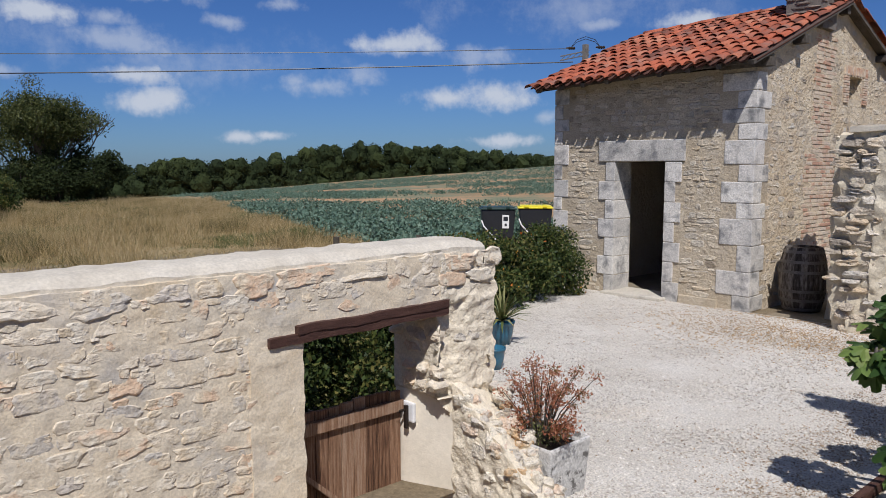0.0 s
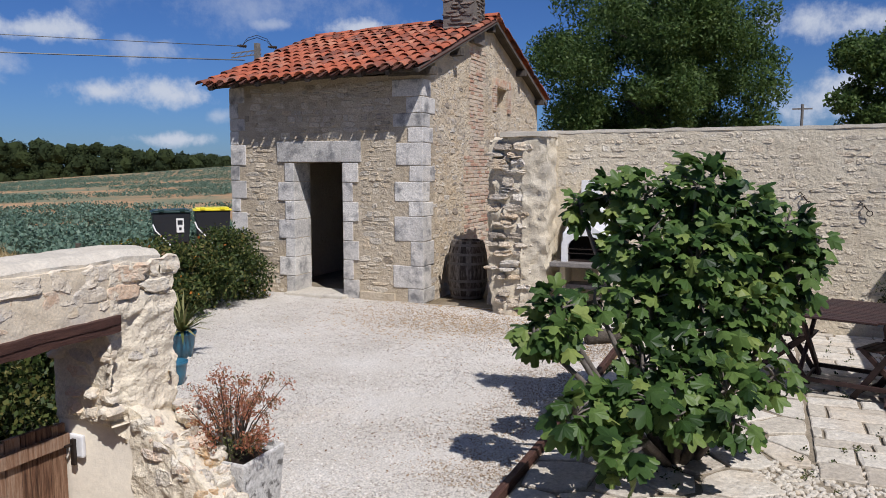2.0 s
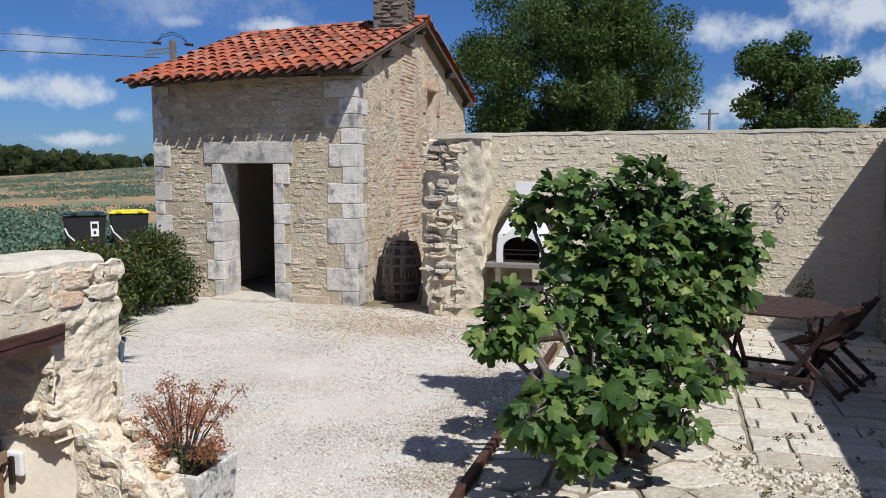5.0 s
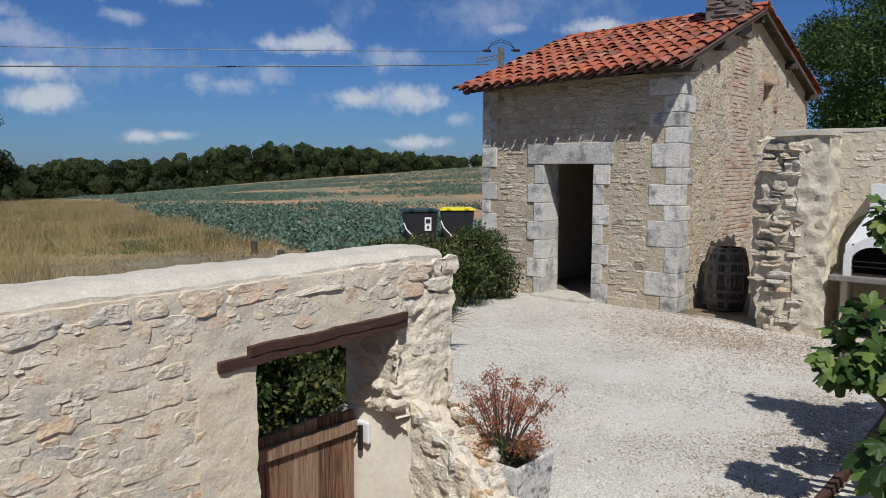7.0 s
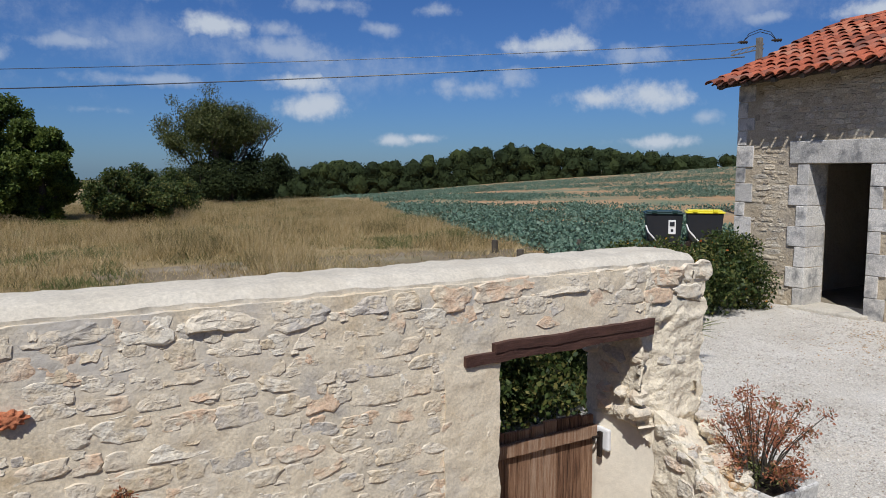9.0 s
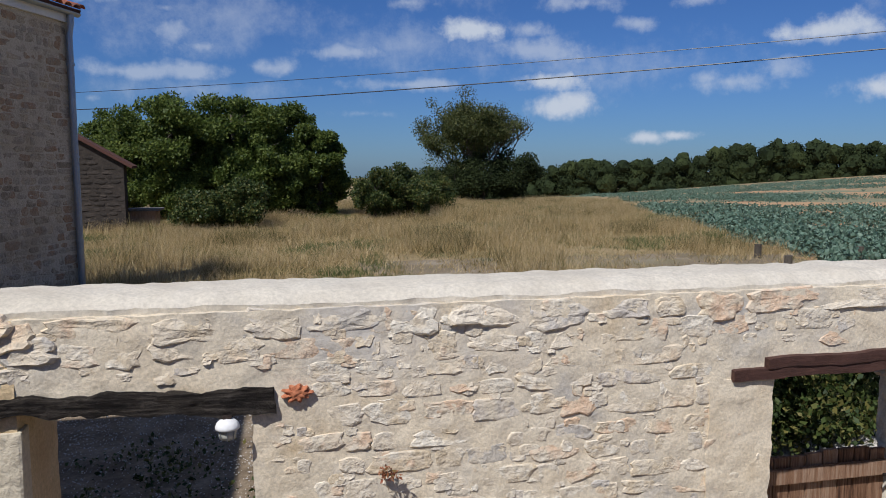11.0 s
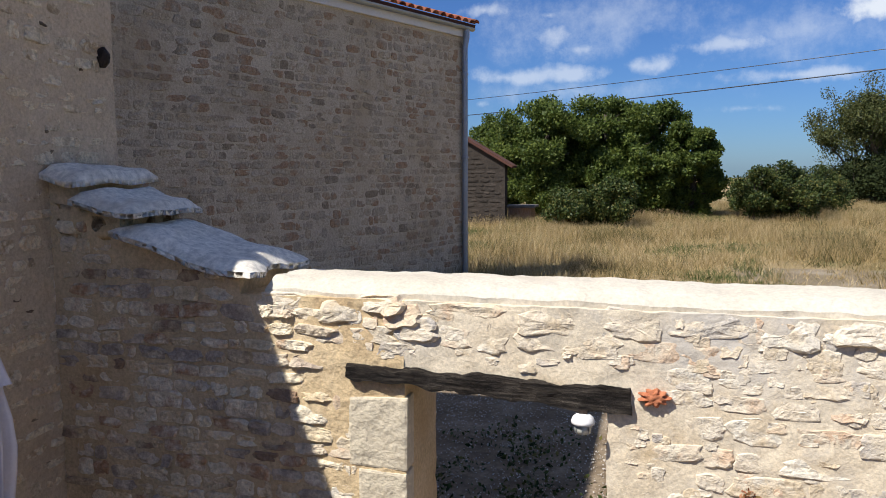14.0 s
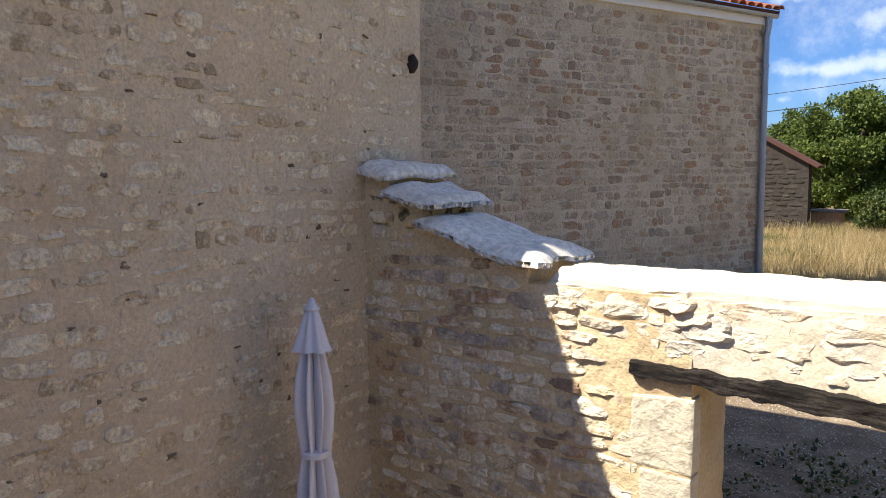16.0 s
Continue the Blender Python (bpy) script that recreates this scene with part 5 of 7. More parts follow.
pillar = masonry("broken_pier", [((9.62, 2.50, -0.1), (10.12, 3.05, 2.44)), ((9.59, 2.46, -0.1), (10.1, 2.80, 2.46)), ((9.66, 2.9, -0.1), (10.5, 3.24, 2.40)), ((10.4, 2.95, -0.1), (11.4, 3.56, 2.42))], MORTAR_PALE, "toothed broken end of a rubble wall", 0.045, 0.05, 0.13)
set_stones(lay_stones(0.70, lambda u: 2.42, [], (0.07, 0.14), (0.12, 0.34), (0.0, 0.06), 63, skip=0.1), (9.62, 3.34, 0), -90, HUT_SIDE_STONE, pillar, (0.03, 0.075), 64, near=(0.2, 1), count=80, kind=SQUARED)
set_stones(lay_stones(0.5, lambda u: 2.42, [], (0.07, 0.13), (0.12, 0.26), (0.0, 0.04), 65, skip=0.15), (10.1, 3.06, 0), 180, HUT_SIDE_STONE, pillar, (0.03, 0.10), 66, near=(0.3, 1), count=60, kind=SQUARED)
masonry("coping", [((9.56, 2.44, 2.43), (10.1, 3.1, 2.49))], LIME, "", 0.07, 0.015, 0.15, parent=pillar)

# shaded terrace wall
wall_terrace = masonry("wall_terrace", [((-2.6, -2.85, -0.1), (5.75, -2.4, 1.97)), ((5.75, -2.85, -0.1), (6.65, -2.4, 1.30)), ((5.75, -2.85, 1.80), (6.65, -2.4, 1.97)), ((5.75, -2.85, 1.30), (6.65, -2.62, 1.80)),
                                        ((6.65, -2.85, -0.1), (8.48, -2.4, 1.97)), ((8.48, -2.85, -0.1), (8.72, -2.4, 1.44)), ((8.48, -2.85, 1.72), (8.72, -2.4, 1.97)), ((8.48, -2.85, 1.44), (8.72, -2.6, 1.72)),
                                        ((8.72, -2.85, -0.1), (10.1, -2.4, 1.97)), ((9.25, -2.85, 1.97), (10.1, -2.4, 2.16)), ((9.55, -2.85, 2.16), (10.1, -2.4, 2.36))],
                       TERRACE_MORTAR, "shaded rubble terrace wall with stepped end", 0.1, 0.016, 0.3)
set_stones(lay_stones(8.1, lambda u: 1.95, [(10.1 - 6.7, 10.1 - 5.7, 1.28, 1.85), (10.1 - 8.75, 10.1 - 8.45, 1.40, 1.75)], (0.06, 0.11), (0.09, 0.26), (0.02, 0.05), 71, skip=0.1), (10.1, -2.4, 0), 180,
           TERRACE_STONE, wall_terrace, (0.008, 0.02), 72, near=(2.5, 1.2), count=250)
for lo, hi in (((-2.6, -2.88, 1.96), (9.3, -2.37, 2.02)), ((9.22, -2.88, 2.15), (9.6, -2.36, 2.21)), ((9.5, -2.88, 2.35), (10.1, -2.36, 2.41))):
    masonry("coping", [(lo, hi)], LIME, "", 0.09, 0.012, 0.2, parent=wall_terrace)
bm = bmesh.new()
add_box(bm, (5.65, -2.62, 1.80), (6.75, -2.385, 1.88), None, 0.008)
part("niche_lintel", bm, WOOD_OLD, wall_terrace)

# ---- terrace paving ----
masonry("terrace", [((3.22, -2.4, -0.12), (10.1, 1.2, -0.004))], JOINT, "stone terrace of weedy limestone flags", 0.25, 0.004, 0.3, category="paving")
terrace = bpy.data.objects["terrace"]
r = random.Random(33)


def flag(corners, thick):
    c = sum((Vector((*p, 0)) for p in corners), Vector()) / len(corners)
    bm = bmesh.new()
    lo = [bm.verts.new((p[0], p[1], -0.03)) for p in corners]
    h = [thick + r.uniform(-0.006, 0.006) for _ in corners]
    mid = [bm.verts.new((p[0], p[1], h[i] - 0.006)) for i, p in enumerate(corners)]
    top = [bm.verts.new((p[0] + (c.x - p[0]) * 0.05, p[1] + (c.y - p[1]) * 0.05, h[i])) for i, p in enumerate(corners)]
    n = len(corners)
    for k in range(n):
        q = (k + 1) % n
        bm.faces.new((lo[k], lo[q], mid[q], mid[k]))
        bm.faces.new((mid[k], mid[q], top[q], top[k]))
    bm.faces.new(top)
    part("flagstone", bm, FLAG, terrace)


def clip(poly, a, b):
    """Keeps the side of the polygon that lies nearer to a than to b."""
    mid, way = (a + b) / 2, b - a
    out = []
    for k, p in enumerate(poly):
        q = poly[(k + 1) % len(poly)]
        dp, dq = (p - mid).dot(way), (q - mid).dot(way)
        if dp <= 0:
            out.append(p)
        if dp * dq < 0:
            out.append(p + (q - p) * (dp / (dp - dq)))
    return out


# long courses of squared slabs towards the wall
x = 3.25
while x < 9.98:
    w = min(r.uniform(0.18, 0.36), 10.07 - x)
    y = -2.39 - r.uniform(0, 0.3)
    while y < -0.62:
        deep = r.uniform(0.28, 0.8)
        y0, y1 = max(-2.39, y), min(-0.585, y + deep)
        if y1 - y0 > 0.08 and w > 0.08 and not (4.74 < x + w / 2 < 5.32 and -0.98 < (y0 + y1) / 2 < -0.30):
            pts = []
            for u, v in ((0, 0), (0.5, 0), (1, 0), (1, 0.33), (1, 0.66), (1, 1), (0.5, 1), (0, 1), (0, 0.66), (0, 0.33)):
                g = 0.006 + r.uniform(0, 0.013)
                sway = 0.03 * noise.noise(Vector((x, y0 + (y1 - y0) * v, 5)))
                pts.append((x + w * u + g * (1 - 2 * u) + sway, y0 + (y1 - y0) * v + g * (1 - 2 * v)))
            flag(pts, r.uniform(0.010, 0.020))
        y += deep
    x += w
# irregular slabs near the fig
seeds = []
y = -0.45
while y < 1.2:
    x = 3.3 + r.uniform(-0.2, 0.1)
    while x < 10.0:
        w = r.uniform(0.26, 0.66)
        seeds.append(Vector((x + w / 2 + r.uniform(-0.1, 0.1), min(1.12, max(-0.52, y + r.uniform(-0.15, 0.15))))))
        x += w
    y += 0.37
for a in seeds:
    if 4.80 < a.x < 5.26 and a.y < -0.36:
        continue
    poly = [Vector(c) for c in ((3.24, -0.575), (10.08, -0.575), (10.08, 1.19), (3.24, 1.19))]
    for b in seeds:
        if b is not a and (b - a).length < 1.5 and len(poly) > 2:
            poly = clip(poly, a, b)
    if len(poly) < 3:
        continue
    c = sum(poly, Vector((0, 0))) / len(poly)
    ring = []
    for k, p in enumerate(poly):
        q = poly[(k + 1) % len(poly)]
        n = max(1, round((q - p).length / 0.14))
        for i in range(n):
            e = p.lerp(q, i / n)
            d = c - e
            e = e + d.normalized() * min(d.length * 0.3, (0.026 if i == 0 else 0.010) + r.uniform(0, 0.016))
            ring.append((e.x, e.y))
    if len(ring) > 2:
        flag(ring, r.uniform(0.010, 0.022))
# patch of small cobbles
cob = random.Random(8)
cs, cf = [], []
for _ in range(620):
    x, y = 4.56 + 0.94 * cob.random(), -1.2 + 1.0 * cob.random()
    b = len(cs)
    k = cob.randrange(26)
    m = Matrix.Translation((x, y, 0.0)) @ pose(0, 0, 0, -90, 0, cob.uniform(0, 360)) @ Matrix.Diagonal((cob.uniform(0.035, 0.06), 0.009, cob.uniform(0.025, 0.04), 1))
    cs.extend(m @ Vector(q) for q in STONE_SHAPES[k][0])
    cf.extend(tuple(b + i for i in f) for f in STONE_SHAPES[k][1])
tagged(from_arrays("cobbles", cs, cf, FLAG, terrace, smooth=True), kind="stuff")
for a, b in (((3.3, 1.225, 0.02), (5.2, 1.215, 0.02)), ((5.22, 1.21, 0.02), (6.8, 1.235, 0.02)), ((6.82, 1.235, 0.02), (8.3, 1.25, 0.02))):
    bm = bmesh.new()
    add_bar(bm, a, b, 0.05, 0.09, 0.008)
    tagged(part("edging_board", bm, WOOD_DARK, None), "dark timber edging board beside gravel", "edging", "terrace edging")


# ---- long house: gutter, pipe, eave ----
BARN = pose(-6.38, 4.99, 0, 0, 0, B_TURN)
eave = empty("gutter", "pale grey zinc eaves gutter with downpipe", "gutter")
eave.matrix_world = BARN
bm = bmesh.new()
prof = [(-0.11 + 0.0, 0.0)] + [(-0.055 - 0.055 * math.cos(a), -0.055 * math.sin(a)) for a in [k * math.pi / 8 for k in range(9)]]
rings = []
for x in (-0.2, 8.62):
    rings.append([bm.verts.new((x, y - 0.04, 4.40 + zz)) for y, zz in prof] + [bm.verts.new((x, y * 0.88 - 0.045, 4.40 + zz * 0.85)) for y, zz in prof[::-1]])
for k in range(len(rings[0])):
    q = (k + 1) % len(rings[0])
    bm.faces.new((rings[0][k], rings[0][q], rings[1][q], rings[1][k]))
bm.faces.new(rings[0])
bm.faces.new(rings[1][::-1])
part("trough", bm, ZINC, eave)
bm = bmesh.new()
add_box(bm, (-0.1, -0.045, 4.24), (8.6, 0.0, 4.40), None, 0.005)
part("fascia", bm, WHITE, eave, "white painted fascia board")
bm = bmesh.new()
add_tube(bm, [(8.44, -0.09, 4.36), (8.44, -0.09, 4.22), (8.42, -0.07, 4.05), (8.42, -0.07, 2.0), (8.42, -0.07, -0.5)], [0.05] * 5, 10)
part("downpipe", bm, ZINC, eave)
for z in (0.9, 2.2, 3.6):
    bm = bmesh.new()
    add_lathe(bm, [(0.056, z), (0.060, z + 0.005), (0.060, z + 0.035), (0.056, z + 0.04)], 12, Matrix.Translation((8.42, -0.07, 0)))
    part("pipe_bracket", bm, ZINC, eave)
barn_roof = empty("barn_roof", "clay canal tile roof edge of long house", "roof")
barn_roof.matrix_world = BARN
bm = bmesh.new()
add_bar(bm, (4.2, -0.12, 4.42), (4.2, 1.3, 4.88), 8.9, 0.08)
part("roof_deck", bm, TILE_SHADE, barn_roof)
for k in range(44):
    ob = new("tile", TILE_MESH)
    ob.parent = barn_roof
    ob.matrix_basis = Matrix.Translation((-0.1 + k * 0.2, -0.17, 4.46)) @ pose(0, 0, 0, 18, rng.uniform(-3, 3), rng.uniform(-3, 3))
for k in range(4):
    ob = new("tile", TILE_MESH)
    ob.parent = barn_roof
    ob.matrix_basis = Matrix.Translation((8.62, -0.17 + k * 0.34, 4.48 + k * 0.11)) @ pose(0, 0, 0, 18, rng.uniform(-3, 3), rng.uniform(-3, 3))
masonry("wall_barn_end", [((8.0, 0.5, -1.0), (8.5, 1.3, 4.3))], BARN_MORTAR, "end wall of long house", 0.4, 0.01).matrix_basis = BARN

# far barn
far = empty("far_barn", "dark gabled stone barn beyond the meadow", "barn", (-5.3, 27.6, 0))
FM = far.matrix_world.inverted()
bm = bmesh.new()
outline = [(-5.3, -0.4), (-5.3, 2.22), (-9.6, 4.75), (-13.9, 2.22), (-13.9, -0.4)]
a = [bm.verts.new(FM @ Vector((x, 27.6, z))) for x, z in outline]
b = [bm.verts.new(FM @ Vector((x, 28.1, z))) for x, z in outline]
bm.faces.new(a)
bm.faces.new(b[::-1])
for k in range(5):
    q = (k + 1) % 5
    bm.faces.new((a[k], a[q], b[q], b[k]))
# one very dark brown for the far barn's wall and its stones
FARSTONE = surface("dark_far_stone", [(0.025, 0.02, 0.016), (0.045, 0.037, 0.03), (0.075, 0.06, 0.048)], 2, 12, 0.95, 0.6, 0.7, 0.4)
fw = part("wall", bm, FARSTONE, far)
for s in (-1, 1):
    bm = bmesh.new()
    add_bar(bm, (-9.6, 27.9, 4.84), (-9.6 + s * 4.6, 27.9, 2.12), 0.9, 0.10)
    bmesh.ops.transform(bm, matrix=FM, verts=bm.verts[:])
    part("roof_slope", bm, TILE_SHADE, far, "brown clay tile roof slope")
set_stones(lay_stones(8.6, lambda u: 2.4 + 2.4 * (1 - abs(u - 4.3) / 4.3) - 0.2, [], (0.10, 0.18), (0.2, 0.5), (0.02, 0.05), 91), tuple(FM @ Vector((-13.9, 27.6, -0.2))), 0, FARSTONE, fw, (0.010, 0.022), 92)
shed = empty("garden_shed", "small red-brown timber garden shed in grass", "shed", (-4.97, 28.85, 0))
bm = bmesh.new()
add_box(bm, (-0.45, 0, -0.3), (0.45, 1, 0.55), None, 0.01)
part("wall", bm, WOOD_GATE, shed)
bm = bmesh.new()
add_box(bm, (-0.6, -0.1, 0.55), (0.6, 1.1, 0.63), None, 0.01)
part("roof", bm, WOOD_GREY, shed)

# ---- gate ----
gate = empty("garden_gate", "weathered brown plank gate standing in doorway", "gate", (1.98, 3.36, -0.78))
pl = random.Random(4)
x = 0.0
for k in range(10):
    w = 0.092
    bm = bmesh.new()
    add_box(bm, (x + 0.003, 0, 0), (x + w - 0.003, 0.025, 1.38 + pl.uniform(-0.012, 0.012)), None, 0.004)
    part("plank", bm, WOOD_GATE, gate)
    x += w
for z in (1.245, 0.25):
    bm = bmesh.new()
    add_box(bm, (0, -0.032, z), (0.92, -0.002, z + 0.075), None, 0.005)
    part("rail", bm, WOOD_GATE, gate)
bm = bmesh.new()
add_bar(bm, (0.02, -0.018, 1.16), (0.88, -0.018, 0.36), 0.03, 0.09, 0.005, up=(0, 1, 0))
part("brace", bm, WOOD_GATE, gate)
latch = empty("gate_latch", "black iron latch on white block", "latch", (2.93, 3.30, 0.45))
bm = bmesh.new()
add_box(bm, (-0.03, -0.06, -0.05), (0.0, 0.05, 0.08), None, 0.012)
part("keep_block", bm, WHITE, latch)
bm = bmesh.new()
add_box(bm, (-0.05, -0.02, -0.09), (-0.03, 0.01, 0.06), None, 0.004)
add_tube(bm, [(-0.09, 0.0, 0.03), (-0.03, 0.0, 0.03)], [0.008, 0.008], 8)
part("latch_bar", bm, IRON, latch)
inner = empty("low_gate", "low weathered plank gate in doorway", "gate", (-1.0, 3.42, -0.78))
x = 0.0
for k in range(8):
    bm = bmesh.new()
    add_box(bm, (x + 0.003, 0, 0), (x + 0.095, 0.025, 1.12 + pl.uniform(-0.012, 0.012)), None, 0.004)
    part("plank", bm, WOOD_GATE, inner)
    x += 0.098
bm = bmesh.new()
add_box(bm, (0, -0.03, 0.98), (0.78, -0.002, 1.05), None, 0.004)
part("rail", bm, WOOD_GATE, inner)

# bulkhead lamp under the oak lintel
lamp = empty("bulkhead_lamp", "round white outdoor lamp under oak lintel", "lamp", (-0.295, 2.955, 1.085))
lamp.scale = (0.75, 0.75, 0.75)
bm = bmesh.new()
add_lathe(bm, [(0.0, 0.045), (0.035, 0.042), (0.05, 0.03), (0.058, 0.012), (0.058, 0.0), (0.045, -0.004)], 20)
part("cover", bm, WHITE, lamp, smooth=True)
bm = bmesh.new()
add_lathe(bm, [(0.043, 0.0), (0.041, -0.03), (0.036, -0.05), (0.0, -0.055)], 20)
part("globe", bm, surface("ribbed_glass", [(0.42, 0.42, 0.36), (0.55, 0.54, 0.46)], 20, 60, 0.3, 0.2, 0, 0.5), lamp, "ribbed clouded glass globe", smooth=True)
for k in range(8):
    a = k * math.tau / 8
    bm = bmesh.new()
    add_tube(bm, [(0.045 * math.cos(a), 0.045 * math.sin(a), 0.0), (0.043 * math.cos(a), 0.043 * math.sin(a), -0.03), (0.036 * math.cos(a), 0.036 * math.sin(a), -0.053)], [0.0025] * 3, 5)
    part("guard_wire", bm, ZINC, lamp)
bm = bmesh.new()
add_box(bm, (-0.02, 0.0, 0.03), (0.02, 0.03, 0.06))
part("bracket", bm, IRON, lamp)

# terracotta ornament on the wall
bm = bmesh.new()
bmesh.ops.create_icosphere(bm, subdivisions=4, radius=0.05)
for v in bm.verts:
    a = math.atan2(v.co.z, v.co.x)
    k = 0.85 + 0.18 * math.cos(a * 9) * (abs(v.co.y) < 0.04) + 0.25 * noise.noise(v.co * 45)
    v.co = Vector((v.co.x * 1.35 * k, v.co.y * 0.5 * k, v.co.z * 0.85 * k))
o = tagged(part("wall_ornament", bm, TERRA, None), "orange terracotta flower ornament on rubble wall", "ornament")
o.matrix_world = pose(-0.045, 2.985, 1.19) @ Matrix.Scale(0.85, 4)
bm = bmesh.new()
bmesh.ops.create_icosphere(bm, subdivisions=2, radius=0.05, matrix=Matrix.Diagonal((1.0, 0.7, 1.0, 1)))
for v in bm.verts:
    v.co += rough_offset(v.co, 0.012, 0.04)
o = tagged(part("wall_vent", bm, IRON, None), "dark iron pipe stub in house wall", "pipe")
o.matrix_world = pose(-2.665, 3.38, 2.56)

# ---- parasol, closed ----
par = empty("parasol", "closed grey garden parasol tied round its pole", "parasol", (-2.35, 2.33, -0.8))
bm = bmesh.new()
add_tube(bm, [(0, 0, 0.05), (0, 0, 2.2)], [0.019, 0.019], 12)
part("pole", bm, ZINC, par)


def folds(bm, levels, n=64, count=8, depth=0.34):
    rings = []
    for rad, z in levels:
        ring = []
        for k in range(n):
            a = k * math.tau / n
            q = rad * (1 - depth + depth * math.cos(a * count + z * 1.5)) * (1 + 0.10 * math.sin(a * 3 + z * 4))
            ring.append(bm.verts.new((q * math.cos(a), q * math.sin(a), z)))
        rings.append(ring)
    for a, b in zip(rings, rings[1:]):
        for k in range(n):
            bm.faces.new((a[k], a[(k + 1) % n], b[(k + 1) % n], b[k]))


bm = bmesh.new()
folds(bm, [(0.16, 0.6), (0.15, 0.85), (0.125, 1.15), (0.105, 1.35), (0.085, 1.50), (0.064, 1.60), (0.063, 1.63), (0.076, 1.72), (0.086, 1.82), (0.078, 1.93), (0.056, 2.03), (0.045, 2.12), (0.03, 2.2)], depth=0.40)
part("canopy", bm, CANVAS, par, smooth=True)
bm = bmesh.new()
folds(bm, [(0.088, 2.055), (0.080, 2.07), (0.062, 2.12), (0.046, 2.17), (0.03, 2.215), (0.02, 2.225)], depth=0.10)
part("vent_cap", bm, CANVAS, par, smooth=True)
bm = bmesh.new()
add_lathe(bm, [(0.0, 2.275), (0.012, 2.265), (0.018, 2.245), (0.034, 2.23), (0.034, 2.22), (0.0, 2.215)], 16)
part("finial", bm, CANVAS, par, smooth=True)
bm = bmesh.new()
add_lathe(bm, [(0.060, 1.60), (0.066, 1.605), (0.066, 1.625), (0.060, 1.63)], 24)
part("tie", bm, CANVAS, par)
bm = bmesh.new()
add_lathe(bm, [(0.25, 0.0), (0.25, 0.05), (0.06, 0.08), (0.04, 0.2), (0.025, 0.2)], 24)
part("foot", bm, IRON, par)

# ---- stone trough with dry shrub ----
trough = empty("planter_trough", "lichen-stained stone trough planter on gravel", "planter", (3.46, 2.67, 0), 0)
bm = bmesh.new()
add_box(bm, (-0.2, -0.25, 0), (0.2, 0.25, 0.36), None, 0.015)
for v in bm.verts:
    k = 0.88 + 0.12 * v.co.z / 0.36
    v.co.x, v.co.y = v.co.x * k, v.co.y * k
    v.co += rough_offset(v.co, 0.008, 0.1)
top = max((f for f in bm.faces if f.normal.z > 0.9), key=lambda f: f.calc_area())
bmesh.ops.inset_region(bm, faces=[top], thickness=0.045)
bmesh.ops.translate(bm, verts=top.verts[:], vec=(0, 0, -0.07))
part("trough", bm, TROUGH, trough)
bm = bmesh.new()
add_box(bm, (-0.15, -0.2, 0.26), (0.15, 0.2, 0.315), None, 0.01)
part("soil", bm, SOIL, trough)

# ---- blue pots with yucca ----
for at, s in (((5.27, 4.80, 0.0), 0.6), ((6.10, 5.47, 0.0), 0.75)):
    pot = empty("plant_pot", "glazed blue plant pot on gravel", "pot", at, 0, "blue pots")
    bm = bmesh.new()
    add_lathe(bm, [(0.0, 0.0), (0.13 * s, 0.0), (0.17 * s, 0.2 * s), (0.185 * s, 0.33 * s), (0.20 * s, 0.34 * s), (0.20 * s, 0.38 * s), (0.175 * s, 0.38 * s), (0.165 * s, 0.30 * s), (0.0, 0.30 * s)], 28)
    part("pot", bm, BLUE, pot, smooth=True)

# ---- barrel ----
barrel = empty("barrel", "blackened oak barrel with iron hoops", "barrel", (10.83, 4.06, 0))


def barrel_r(z):
    return 0.245 + 0.075 * (1 - ((z - 0.45) / 0.45) ** 2)


n = 22
for k in range(n):
    bm = bmesh.new()
    a0, a1 = k * math.tau / n + 0.004, (k + 1) * math.tau / n - 0.004
    cols = []
    for z in [0.9 * i / 8 for i in range(9)]:
        q = barrel_r(z)
        cols.append([bm.verts.new((rr * math.cos(a), rr * math.sin(a), z)) for rr, a in ((q - 0.03, a0), (q, a0), (q + 0.003, (a0 + a1) / 2), (q, a1), (q - 0.03, a1))])
    for u, v in zip(cols, cols[1:]):
        for i in range(5):
            bm.faces.new((u[i], u[(i + 1) % 5], v[(i + 1) % 5], v[i]))
    bm.faces.new(cols[0])
    bm.faces.new(cols[-1][::-1])
    part("stave", bm, BARREL, barrel)
for z in (0.03, 0.16, 0.29, 0.56, 0.70, 0.84):
    bm = bmesh.new()
    q0, q1 = barrel_r(z - 0.02) + 0.004, barrel_r(z + 0.02) + 0.004
    add_lathe(bm, [(q0 - 0.004, z - 0.02), (q0 + 0.003, z - 0.02), (q1 + 0.003, z + 0.02), (q1 - 0.004, z + 0.02)], 32)
    part("hoop", bm, HOOP, barrel)
bm = bmesh.new()
add_lathe(bm, [(0.0, 0.85), (0.225, 0.85), (0.225, 0.875), (0.0, 0.875)], 28)
part("head", bm, BARREL, barrel)

# ---- masonry barbecue ----
bbq = empty("barbecue", "white masonry barbecue with arched sooty hearth", "barbecue", (9.80, 1.93, 0), -90)
# local x runs along the wall, local y away from the wall is negative
for x in (-0.36, 0.30):
    bm = bmesh.new()
    add_box(bm, (x, -0.10, 0), (x + 0.07, 0.26, 0.73), None, 0.008)
    part("leg", bm, MORTAR_PALE, bbq)
bm = bmesh.new()
add_box(bm, (-0.30, -0.06, 0.42), (0.32, 0.26, 0.48), None, 0.006)
part("low_shelf", bm, WOOD_GREY, bbq)
bm = bmesh.new()
add_box(bm, (-0.46, -0.27, 0.73), (0.44, 0.28, 0.79), None, 0.008)
part("worktop", bm, WOOD_GREY, bbq, "dark grey stone worktop slab")
bm = bmesh.new()
